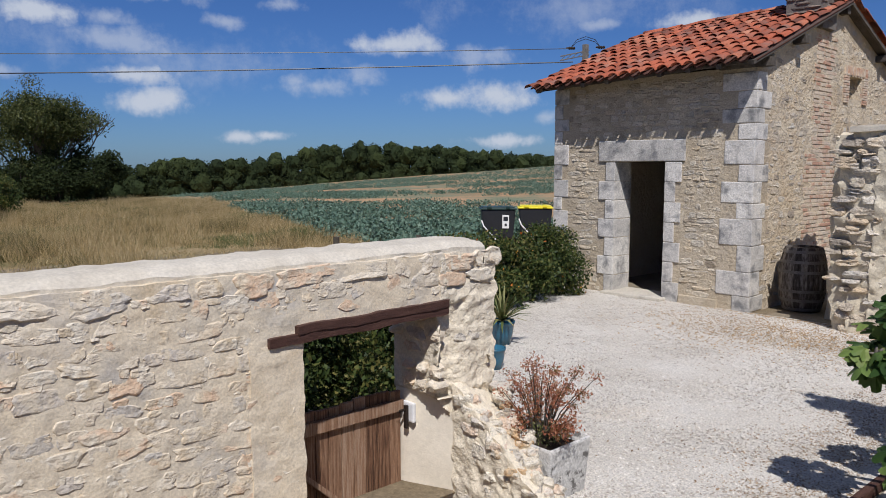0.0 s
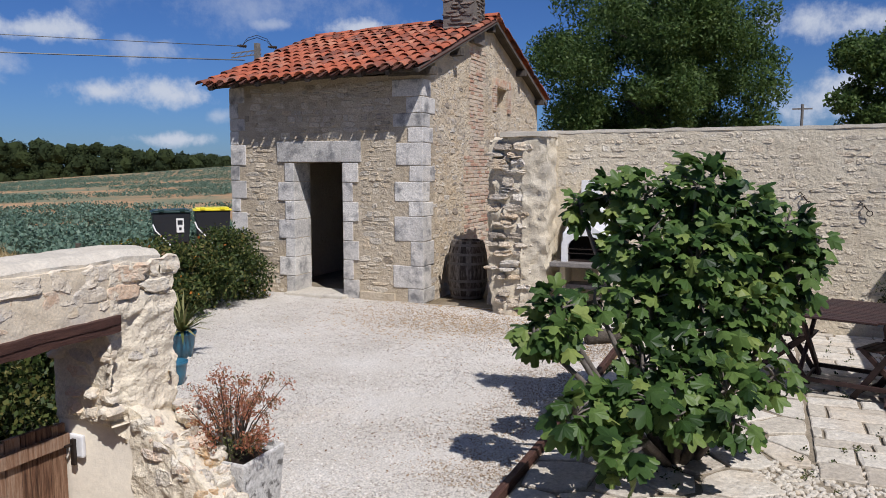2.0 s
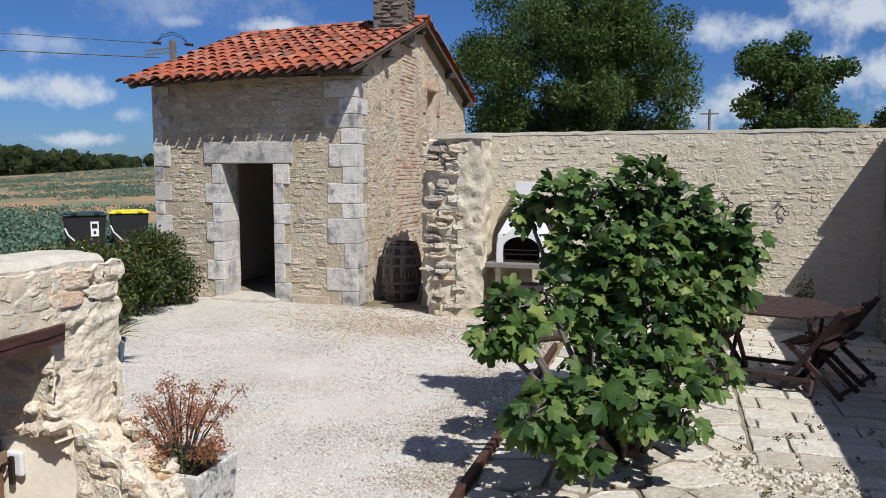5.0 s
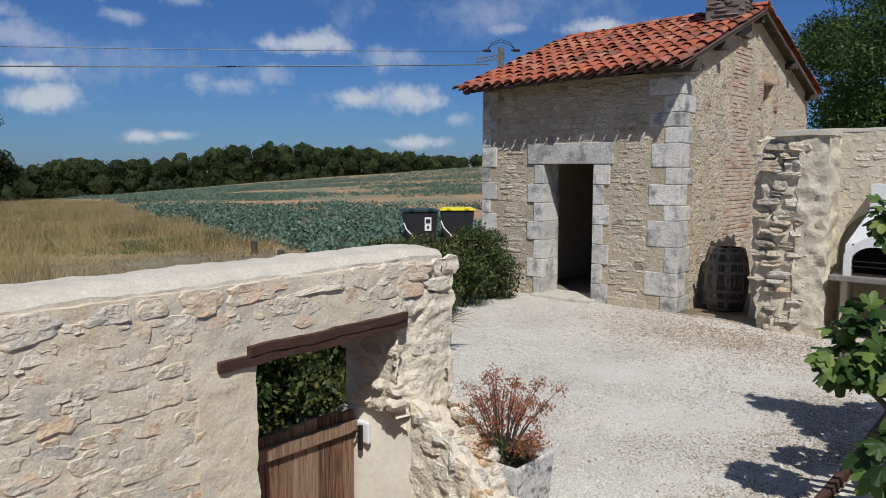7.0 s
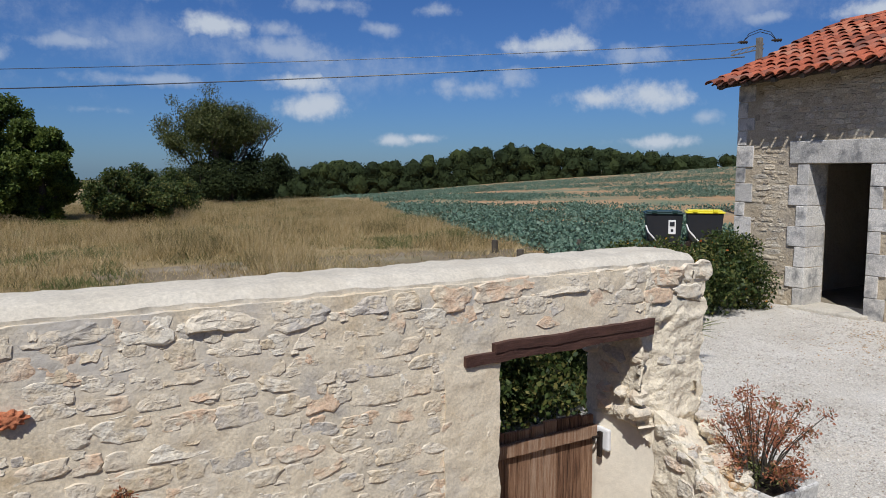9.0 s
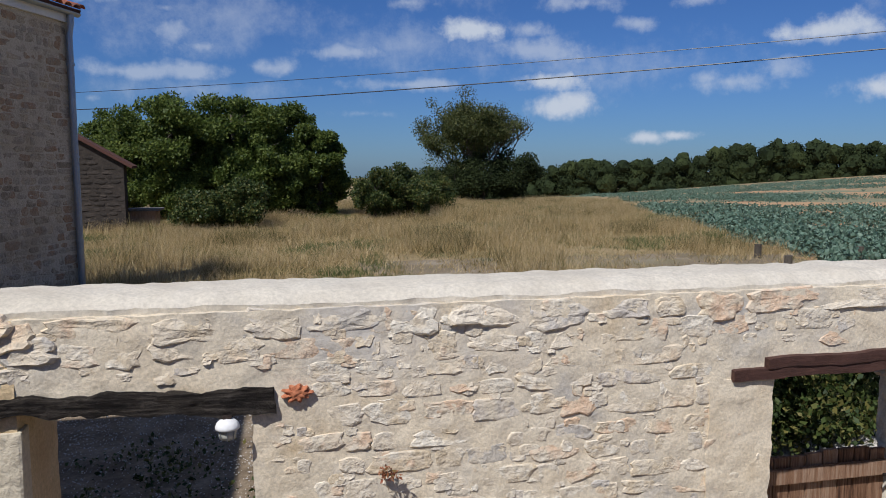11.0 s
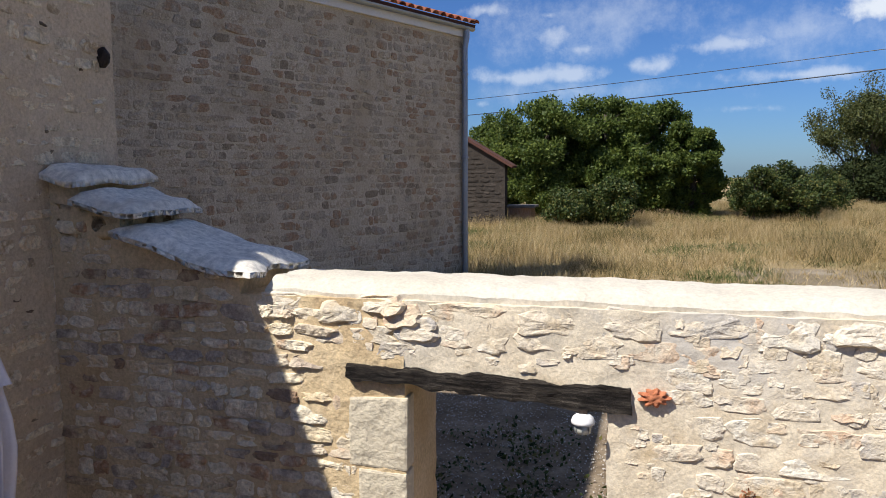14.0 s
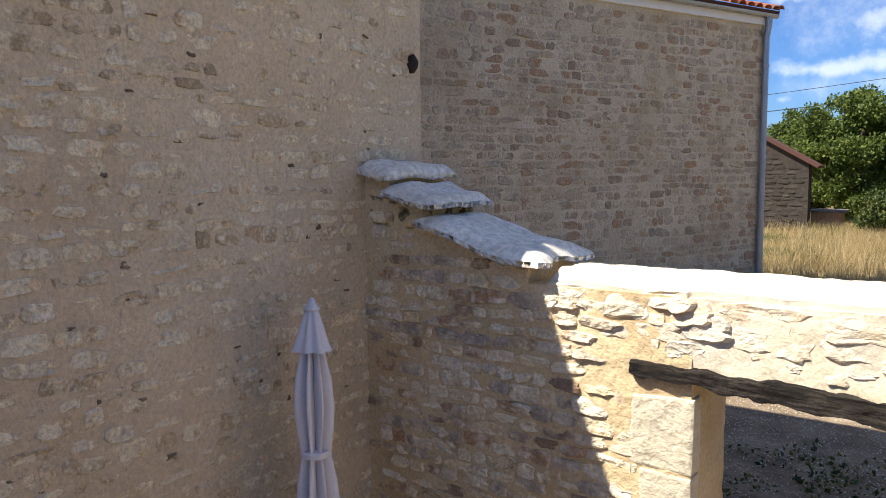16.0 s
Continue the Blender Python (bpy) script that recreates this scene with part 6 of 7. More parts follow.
# front panel with an arched mouth
arch_pts = [(-0.25, 0.79), (-0.25, 0.97)] + [(-0.25 * math.cos(a), 0.97 + 0.17 * math.sin(a)) for a in [k * math.pi / 12 for k in range(1, 12)]] + [(0.25, 0.97), (0.25, 0.79)]
outer = [(-0.33, 0.79), (-0.33, 1.04)] + [(-0.33 + 0.66 * k / 12, 1.04 + 0.21 * math.sin(math.pi * k / 12) + 0.02) for k in range(1, 12)] + [(0.33, 1.04), (0.33, 0.79)]
for y0, y1 in ((-0.16, -0.10),):
    fa = [[bm.verts.new((x, yy, z)) for x, z in pts] for yy in (y0, y1) for pts in (arch_pts, outer)]
    for k in range(len(arch_pts) - 1):
        bm.faces.new((fa[0][k], fa[0][k + 1], fa[1][k + 1], fa[1][k]))
        bm.faces.new((fa[2][k], fa[3][k], fa[3][k + 1], fa[2][k + 1]))
        bm.faces.new((fa[0][k], fa[2][k], fa[2][k + 1], fa[0][k + 1]))
        bm.faces.new((fa[1][k], fa[1][k + 1], fa[3][k + 1], fa[3][k]))
part("hearth_front", bm, WHITE, bbq)
bm = bmesh.new()
add_box(bm, (-0.33, -0.10, 0.79), (-0.26, 0.24, 1.165))
part("hearth_side", bm, WHITE, bbq)
bm = bmesh.new()
add_box(bm, (0.26, -0.10, 0.79), (0.33, 0.24, 1.165))
part("hearth_side", bm, WHITE, bbq)
bm = bmesh.new()
add_box(bm, (-0.26, 0.18, 0.79), (0.26, 0.24, 1.16))
add_box(bm, (-0.255, -0.10, 0.792), (0.255, 0.18, 0.81))
add_box(bm, (-0.262, -0.098, 0.80), (-0.25, 0.18, 1.05))
add_box(bm, (0.25, -0.098, 0.80), (0.262, 0.18, 1.05))
add_box(bm, (-0.26, -0.095, 1.145), (0.26, 0.20, 1.16))
part("firebrick_lining", bm, SOOT, bbq)
bm = bmesh.new()
hood = [[bm.verts.new(v) for v in ring] for ring in (((-0.32, -0.10, 1.165), (0.32, -0.10, 1.165), (0.32, 0.24, 1.165), (-0.32, 0.24, 1.165)),
                                                     ((-0.12, 0.02, 1.55), (0.12, 0.02, 1.55), (0.12, 0.24, 1.55), (-0.12, 0.24, 1.55)),
                                                     ((-0.12, 0.02, 1.86), (0.12, 0.02, 1.86), (0.12, 0.24, 1.86), (-0.12, 0.24, 1.86)))]
for u, v in zip(hood, hood[1:]):
    for k in range(4):
        bm.faces.new((u[k], u[(k + 1) % 4], v[(k + 1) % 4], v[k]))
bm.faces.new(hood[-1])
part("hood", bm, WHITE, bbq)
for z in (0.90, 0.96):
    bm = bmesh.new()
    for k in range(12):
        add_tube(bm, [(-0.24 + k * 0.0436, -0.13, z), (-0.24 + k * 0.0436, 0.16, z)], [0.004, 0.004], 5)
    add_tube(bm, [(-0.26, -0.13, z), (0.26, -0.13, z)], [0.006, 0.006], 6)
    part("grill", bm, IRON, bbq)
# fallen log by the terrace edge
bm = bmesh.new()
add_tube(bm, [(8.35, 1.62, 0.09), (8.5, 1.45, 0.10), (8.72, 1.22, 0.09)], [0.075, 0.09, 0.08], 12)
for v in bm.verts:
    v.co += rough_offset(v.co, 0.015, 0.08)
tagged(part("log", bm, BARK, None, smooth=True), "short weathered log on gravel", "log")

# iron hooks on the court wall
for y, z, s in ((-1.27, 1.52, 1.0), (-0.62, 1.62, 1.1)):
    bm = bmesh.new()
    add_tube(bm, [(0, 0, 0.1 * s), (-0.06, 0.02, 0.09 * s), (-0.08, -0.03, 0.03 * s), (-0.06, -0.08, -0.02 * s)], [0.012, 0.014, 0.012, 0.008], 8)
    pts = [(-0.07, -0.08 + 0.05 * math.cos(a), -0.05 * s + 0.05 * s * math.sin(a)) for a in [k * math.tau / 14 for k in range(15)]]
    add_tube(bm, pts, [0.009] * 15, 6, cap=False)
    add_tube(bm, [(0.02, 0.03, 0.12 * s), (-0.05, 0.08, 0.16 * s), (-0.06, 0.12, 0.11 * s)], [0.01, 0.012, 0.006], 6)
    o = tagged(part("wall_hook", bm, IRON, None), "forged iron ring hook on court wall", "hook", "wall hooks")
    o.matrix_world = pose(10.09, y, z) @ Matrix.Scale(0.62, 4)

# ---- folding table and chairs ----
table = empty("folding_table", "octagonal red-brown slatted hardwood garden table", "table", (7.53, -0.95, 0.018), -15)
R8 = 0.56
for k in range(15):
    x0 = -R8 + k * (2 * R8 / 15)
    xc = x0 + R8 / 15
    lim = min(0.56, 0.56 + 0.24 - abs(xc)) if abs(xc) > 0.24 else 0.56
    bm = bmesh.new()
    add_box(bm, (x0 + 0.004, -lim, 0.715), (x0 + 2 * R8 / 15 - 0.004, lim, 0.735), None, 0.004)
    part("slat", bm, FURNITURE, table)
for s in (-1, 1):
    bm = bmesh.new()
    add_box(bm, (-0.5, s * 0.34 - 0.02, 0.67), (0.5, s * 0.34 + 0.02, 0.713), None, 0.004)
    part("batten", bm, FURNITURE, table)
    for t in (-1, 1):
        bm = bmesh.new()
        add_bar(bm, (t * 0.42, s * (0.34 + 0.02 * t), 0.69), (-t * 0.42, s * (0.34 + 0.02 * t), 0.0), 0.03, 0.055, 0.004)
        part("leg", bm, FURNITURE, table)
for t in (-1, 1):
    bm = bmesh.new()
    add_bar(bm, (t * 0.30, -0.34, 0.12), (t * 0.30, 0.34, 0.12), 0.03, 0.04, 0.004)
    part("stretcher", bm, FURNITURE, table)


def folding_chair(at, turn, label):
    ch = empty("folding_chair", label, "chair", at, turn, "chairs round the table")
    for s in (-1, 1):
        bm = bmesh.new()
        add_bar(bm, (s * 0.22, 0.26, 0.0), (s * 0.22, -0.255, 0.79), 0.025, 0.05, 0.004)
        part("back_leg", bm, FURNITURE, ch)
        bm = bmesh.new()
        add_bar(bm, (s * 0.19, -0.28, 0.0), (s * 0.19, 0.22, 0.44), 0.025, 0.045, 0.004)
        part("front_leg", bm, FURNITURE, ch)
    for k in range(7):
        bm = bmesh.new()
        y = -0.16 + k * 0.062
        add_box(bm, (-0.2, y, 0.425), (0.2, y + 0.052, 0.443), None, 0.003)
        part("seat_slat", bm, FURNITURE, ch)
    for k in range(6):
        x = -0.175 + k * 0.07
        bm = bmesh.new()
        add_bar(bm, (x, -0.105, 0.53), (x, -0.235, 0.745), 0.045, 0.014, 0.003)
        part("back_slat", bm, FURNITURE, ch)
    for z, y in ((0.52, -0.10), (0.762, -0.242)):
        bm = bmesh.new()
        add_bar(bm, (-0.22, y, z), (0.22, y, z), 0.022, 0.05, 0.003)
        part("back_rail", bm, FURNITURE, ch)
    for y in (0.24, -0.26):
        bm = bmesh.new()
        add_bar(bm, (-0.2, y, 0.05), (0.2, y, 0.05), 0.02, 0.035, 0.003)
        part("stretcher", bm, FURNITURE, ch)
    return ch


first = folding_chair((7.33, -1.30, 0.018), -30, "red-brown slatted folding chair drawn from table")
copy_thing(first, pose(7.84, -1.56, 0.018, 0, 0, -26))
copy_thing(first, pose(7.85, -0.42, 0.018, 0, 0, 168))

# ---- wheeled bins ----
def bin_(at, turn, lid_mat, label, badge):
    b = empty("refuse_bin", label, "bin", at, turn, "refuse bins")
    bm = bmesh.new()
    add_box(bm, (-0.46, -0.34, 0.14), (0.46, 0.34, 0.90), None, 0.03)
    for v in bm.verts:
        k = 0.86 + 0.14 * (v.co.z - 0.14) / 0.78
        v.co.x *= k
        v.co.y *= k
    part("body", bm, BLACK, b)
    bm = bmesh.new()
    add_box(bm, (-0.49, -0.37, 0.90), (0.49, 0.37, 0.94), None, 0.015)
    add_box(bm, (-0.43, -0.32, 0.94), (0.43, 0.32, 0.98), None, 0.02)
    part("lid", bm, lid_mat, b)
    for x in (-0.25, 0.25):
        bm = bmesh.new()
        add_box(bm, (x - 0.06, -0.40, 0.93), (x + 0.06, -0.28, 1.0), None, 0.012)
        part("lid_grip", bm, lid_mat, b)
    for x in (-0.40, 0.40):
        for y in (-0.26, 0.26):
            bm = bmesh.new()
            add_lathe(bm, [(0.0, -0.025), (0.07, -0.025), (0.085, -0.012), (0.085, 0.012), (0.07, 0.025), (0.0, 0.025)], 16, Matrix.Translation((x, y, 0.085)) @ Matrix.Rotation(math.pi / 2, 4, "X"))
            part("wheel", bm, IRON, b)
    bm = bmesh.new()
    add_tube(bm, [(-0.46, -0.38, 0.62), (-0.40, -0.44, 0.46), (-0.02, -0.48, 0.04)], [0.02] * 3, 8)
    part("brake_bar", bm, WHITE, b, "white tubular brake bar")
    if badge:
        bm = bmesh.new()
        add_box(bm, (0.10, -0.335, 0.40), (0.28, -0.318, 0.76), None, 0.004)
        o = part("badge", bm, WHITE, b, "white sticker with black mark")
        bm = bmesh.new()
        add_box(bm, (0.13, -0.342, 0.60), (0.25, -0.336, 0.71))
        part("mark", bm, BLACK, o)
        bm = bmesh.new()
        add_box(bm, (0.16, -0.342, 0.46), (0.22, -0.336, 0.53))
        part("mark", bm, BLACK, o)


bin_((14.75, 13.75, 0.0), -42, GREENLID, "black refuse bin with dark green lid", True)
bin_((15.95, 13.45, 0.0), -46, YELLOW, "black refuse bin with yellow lid", False)
for x, y in ((9.6, 13.0), (12.2, 14.1), (10.4, 15.1)):
    bm = bmesh.new()
    add_tube(bm, [(0, 0, -0.05), (0, 0, 0.32)], [0.08, 0.075], 10)
    o = tagged(part("stump", bm, BARK, None), "short grey wooden post stump in grass", "post", "post stumps")
    o.matrix_world = pose(x, y, terrain(x, y))

# ---- power line ----
def dirpt(yaw, tan, d):
    a = radians(yaw)
    return Vector((-math.sin(a) * d, 0.1 + math.cos(a) * d, 2.02 + tan * d))


pole = empty("power_pole", "grey concrete power pole with insulators", "pole", (27.29, 20.39, 0))
bm = bmesh.new()
add_box(bm, (-0.10, -0.10, -1.0), (0.10, 0.10, 7.42), None, 0.01)
part("post", bm, WOOD_GREY, pole)
for z in (7.16, 6.98):
    bm = bmesh.new()
    add_bar(bm, (0.1, -0.14, z), (-0.65, 0.88, z - 0.22), 0.05, 0.05, 0.005)
    part("cross_arm", bm, HOOP, pole)
bm = bmesh.new()
for k in range(5):
    t = k / 5
    add_bar(bm, (0.1 - 0.75 * t, -0.14 + 1.02 * t, 7.16 - 0.22 * t), (0.1 - 0.75 * (t + 0.2), -0.14 + 1.02 * (t + 0.2), 6.98 - 0.22 * (t + 0.2)), 0.025, 0.025)
part("lattice", bm, HOOP, pole)
for x, y, z in ((-0.38, 0.52, 7.28), (0.38, -0.52, 7.28)):
    bm = bmesh.new()
    add_lathe(bm, [(0.03, -0.2), (0.07, -0.15), (0.05, -0.1), (0.07, -0.05), (0.05, 0.0), (0.07, 0.05), (0.05, 0.1), (0.03, 0.2)], 10,
              Matrix.Translation((x, y, z)) @ Vector((-0.8, 1.0, 0.05)).to_track_quat("Z", "Y").to_matrix().to_4x4())
    part("insulator", bm, IRON, pole)
for lift in (0.0, 0.1):
    bm = bmesh.new()
    add_tube(bm, [(-0.38, 0.52, 7.28), (-0.24, 0.33, 7.52 + lift), (0, 0, 7.66 + lift), (0.24, -0.33, 7.52 + lift), (0.38, -0.52, 7.28)], [0.014] * 5, 6)
    part("jumper_wire", bm, BLACK, pole)


def wire(p0, p1, sag, rad):
    bm = bmesh.new()
    p0, p1 = Vector(p0), Vector(p1)
    pts = []
    for k in range(41):
        t = k / 40
        p = p0.lerp(p1, t)
        p.z -= sag * 4 * t * (1 - t)
        pts.append(p)
    add_tube(bm, pts, [rad] * 41, 5)
    tagged(part("overhead_wire", bm, BLACK, None), "black overhead power cable across the field", "cable", "overhead wires")


wire((27.0, 20.85, 7.27), dirpt(22.2, 0.078, 57.5), 0.44, 0.016)
wire((27.0, 20.85, 6.69), dirpt(18.2, 0.065, 56.2), 0.36, 0.026)
far_pole = empty("far_power_pole", "distant wooden power pole beside trees", "pole", tuple(dirpt(-92.3, -0.04, 55)))
bm = bmesh.new()
add_tube(bm, [(0, 0, -0.5), (0, 0, 6.4)], [0.12, 0.09], 8)
part("post", bm, WOOD_GREY, far_pole)
bm = bmesh.new()
add_bar(bm, (0, -0.6, 6.1), (0, 0.6, 6.1), 0.1, 0.1)
part("cross_arm", bm, WOOD_GREY, far_pole)


# ---- vegetation ----
def leaf_cloud(name, centres, per, spread, size, material, seed, parent=None, droop=0.0, slim=0.6):
    """Many small folded leaves round the centres (x, y, z, radius)."""
    g = np.random.default_rng(seed)
    pts = []
    for x, y, z, rad in centres:
        n = max(4, int(per * (rad / spread) ** 2))
        d = g.normal(size=(n, 3))
        d /= np.linalg.norm(d, axis=1)[:, None]
        d *= (g.random(n) ** 0.45)[:, None] * rad
        d[:, 2] *= 0.8
        pts.append(d + np.array([x, y, z]))
    p = np.concatenate(pts)
    n = len(p)
    a = g.normal(size=(n, 3))
    a[:, 2] -= droop
    a /= np.linalg.norm(a, axis=1)[:, None]
    b = np.cross(a, g.normal(size=(n, 3)) + np.array([0, 0, 0.6]))
    b /= np.linalg.norm(b, axis=1)[:, None] + 1e-9
    c = np.cross(a, b)
    s = g.uniform(size[0], size[1], n)[:, None]
    v = np.stack([p, p + a * s * 0.5 + b * s * slim * 0.5 + c * s * 0.12, p + a * s, p + a * s * 0.5 - b * s * slim * 0.5 + c * s * 0.12], 1).reshape(-1, 3)
    me = bpy.data.meshes.new(name)
    me.vertices.add(n * 4)
    me.vertices.foreach_set("co", v.ravel())
    me.loops.add(n * 4)
    me.loops.foreach_set("vertex_index", np.arange(n * 4, dtype=np.int32))
    me.polygons.add(n)
    me.polygons.foreach_set("loop_start", np.arange(n, dtype=np.int32) * 4)
    me.update(calc_edges=True)
    return link_mesh(name, me, material, parent)


def limbs(bm, base, top, rad, r, n, reach, levels=5):
    base, top = Vector(base), Vector(top)
    add_tube(bm, [base.lerp(top, k / levels) + Vector((r.uniform(-1, 1), r.uniform(-1, 1), 0)) * rad * (0.6 if k else 0) for k in range(levels + 1)],
             [rad * (1 - 0.75 * k / levels) for k in range(levels + 1)], 9)
    h = (top - base).length
    ends = []
    for k in range(n):
        t = r.uniform(0.25, 0.9)
        p = base.lerp(top, t)
        a = r.uniform(0, math.tau)
        q = p + Vector((math.cos(a), math.sin(a), r.uniform(0.3, 1.0))) * reach * r.uniform(0.5, 1.0) * (1.1 - t * 0.6)
        mid = p.lerp(q, 0.5) + Vector((0, 0, h * 0.04))
        add_tube(bm, [p, mid, q], [rad * 0.42 * (1.1 - t), rad * 0.25 * (1.1 - t), rad * 0.07], 6)
        ends.append(q)
    return ends


def tree(name, at, height, radius, crown_low, material, leaf, per, seed, label, lumps=34, trunk=0.25, squash=1.0, droop=0.0, slim=0.6, gap=0.42):
    r = random.Random(seed)
    t = empty(name, label, "tree", at)
    bm = bmesh.new()
    limbs(bm, (0, 0, -0.6), (0, 0, height * 0.85), trunk, r, 14, radius * 0.8)
    part("trunk", bm, BARK, t, smooth=True)
    centres = []
    mid = (height + crown_low) / 2
    half = (height - crown_low) / 2
    for k in range(lumps):
        u, ph = r.uniform(-1, 1), r.uniform(0, math.tau)
        q = math.sqrt(max(0, 1 - u * u))
        f = r.uniform(0.45, 0.92)
        centres.append((math.cos(ph) * q * radius * f, math.sin(ph) * q * radius * f * squash, mid + u * half * f, radius * r.uniform(gap * 0.55, gap)))
    leaf_cloud("crown", centres, per, radius * gap, leaf, material, seed, t, droop, slim)
    return t


def grow(bm, base, way, length, rad, level, r, tips, spread, rise):
    """A limb that bends and forks; the ends are gathered in tips."""
    pts = [Vector(base)]
    d = Vector(way).normalized()
    for k in range(3):
        d = (d + Vector((r.uniform(-1, 1), r.uniform(-1, 1), r.uniform(-0.6, 1.0) + rise)) * 0.16).normalized()
        pts.append(pts[-1] + d * length / 3)
    add_tube(bm, [tuple(p) for p in pts], [rad, rad * 0.86, rad * 0.74, rad * 0.6], 6 if level < 2 else 8, cap=False)
    if level == 0:
        tips.extend((pts[2], pts[3]))
        return
    for k in range(r.choice((2, 3, 3))):
        turn = Vector((r.uniform(-1, 1), r.uniform(-1, 1), r.uniform(-0.35, 0.6) + rise)) * spread
        grow(bm, pts[3] if k < 2 else pts[2], (d + turn).normalized(), length * r.uniform(0.62, 0.85), rad * 0.6, level - 1, r, tips, spread, rise)
    if level < 3:
        tips.append(pts[3])


def forked_tree(name, at, stems, length, rad, levels, clump, per, leaf, material, seed, label, spread=0.75, rise=0.25, keep=None, slim=0.5, lean=0.5, fill=None):
    r = random.Random(seed)
    t = empty(name, label, "tree", at)
    bm = bmesh.new()
    tips = []
    for k in range(stems):
        a = k * math.tau / stems + r.uniform(-0.4, 0.4)
        grow(bm, (math.cos(a) * rad, math.sin(a) * rad, -0.3), (math.cos(a) * lean, math.sin(a) * lean, 1.0), length, rad, levels, r, tips, spread, rise)
    part("trunk", bm, BARK, t, smooth=True)
    cs = [(p.x, p.y, p.z, clump * r.uniform(0.6, 1.15)) for p in tips if p.z > 0.5 and (keep is None or r.random() < keep(p))]
    if fill:
        mid, half, count = fill
        for k in range(count):
            d = Vector((r.gauss(0, 1), r.gauss(0, 1), r.gauss(0, 1))).normalized() * r.uniform(0.4, 1.0)
            cs.append((mid[0] + d.x * half[0], mid[1] + d.y * half[1], mid[2] + d.z * half[2], clump * r.uniform(0.5, 1.2)))
    leaf_cloud("crown", cs, per, clump, leaf, material, seed, t, 0.3, slim)
    return t


# fig tree: clumps of the crown (x, y, z, radius) about the foot
fig = empty("fig_tree", "spreading fig tree with large lobed leaves", "tree", (5.6, 0.47, 0.0))
r = random.Random(77)
FIG_CLUMPS = [(0.08, 0.64, 1.72, 0.13), (-0.01, 0.14, 1.82, 0.21), (0.03, -0.22, 1.89, 0.24), (0.03, 0.41, 1.82, 0.15), (0.03, -0.47, 1.62, 0.30), (0.12, -0.80, 1.60, 0.20),
              (-0.14, 0.12, 1.47, 0.29), (-0.23, -0.25, 1.38, 0.33), (0.08, -0.83, 1.32, 0.25), (-0.36, 0.04, 1.10, 0.25), (-0.74, 0.34, 1.15, 0.18), (-1.19, 0.48, 1.15, 0.15),
              (-1.26, 0.60, 1.01, 0.10), (-1.26, 0.40, 1.02, 0.12), (-0.41, -0.35, 0.97, 0.30), (-0.23, -0.68, 1.07, 0.20), (-0.76, 0.02, 0.75, 0.21), (-0.85, -0.24, 0.68, 0.18),
              (-0.76, -0.49, 0.65, 0.20), (-0.41, -0.76, 0.68, 0.14), (-1.07, 0.12, 0.59, 0.16), (-1.20, -0.08, 0.66, 0.14), (-1.47, 0.29, 0.60, 0.15), (-1.29, 0.13, 0.46, 0.11),
              (-1.60, -0.02, 0.44, 0.10), (-1.02, -0.55, 0.53, 0.11), (-1.11, -0.23, 0.54, 0.11), (-0.06, 0.32, 1.46, 0.13), (0.12, -1.00, 1.50, 0.09), (0.47, -0.24, 1.43, 0.40),
              (0.43, -0.64, 1.18, 0.37), (0.30, 0.04, 1.12, 0.31)]
for x, y, z, rad in FIG_CLUMPS:
    a = math.atan2(y + 0.15, x + 0.3)
    foot = Vector((-0.3 + math.cos(a) * 0.10, -0.15 + math.sin(a) * 0.10, -0.05))
    end = Vector((x, y, z + rad * 0.4))
    mid = foot.lerp(end, 0.5) + Vector((r.uniform(-0.08, 0.08), r.uniform(-0.08, 0.08), -0.05 if z > 0.7 else 0.12))
    bm = bmesh.new()
    add_tube(bm, [tuple(foot), tuple(mid), (x, y, z), tuple(end)], [0.036, 0.024, 0.013, 0.006], 7)
    for k in range(5):
        d = Vector((r.uniform(-1, 1), r.uniform(-1, 1), r.uniform(-0.5, 1))).normalized() * rad * 0.8
        add_tube(bm, [(x, y, z), (x + d.x * 0.5, y + d.y * 0.5, z + d.z * 0.6), (x + d.x, y + d.y, z + d.z)], [0.010, 0.007, 0.004], 5)
    part("branch", bm, TWIG, fig, smooth=True)
# one five-lobed leaf, folded along its middle rib, stalk at the origin, tip along +y
tipang = [(-155, 0.40), (-118, 0.66), (-88, 0.54), (-56, 0.92), (-28, 0.60), (0, 1.05), (28, 0.60), (56, 0.92), (88, 0.54), (118, 0.66), (155, 0.40)]


def fig_leaf(seed):
    q = random.Random(seed)
    vs = [(0, 0, 0), (0, 0.34, 0.03)]
    for deg, rad in tipang:
        for off, k in ((-13, 0.86), (0, 1.0), (13, 0.86)) if rad > 0.61 else ((0, 1.0),):
            a = radians(deg + off)
            rr = rad * k * q.uniform(0.92, 1.06)
            x, y = math.sin(a) * rr * 0.70, 0.34 + math.cos(a) * rr * 0.66
            vs.append((x, y, -abs(x) * 0.34 - 0.45 * max(0, y - 0.3) ** 2 - 0.25 * x * x + q.uniform(-0.02, 0.02)))
    m = len(vs) - 2
    fs = [(1, 2 + k + 1, 2 + k) for k in range(m - 1)] + [(0, 1, 2), (0, 2 + m - 1, 1)]
    return vs, fs


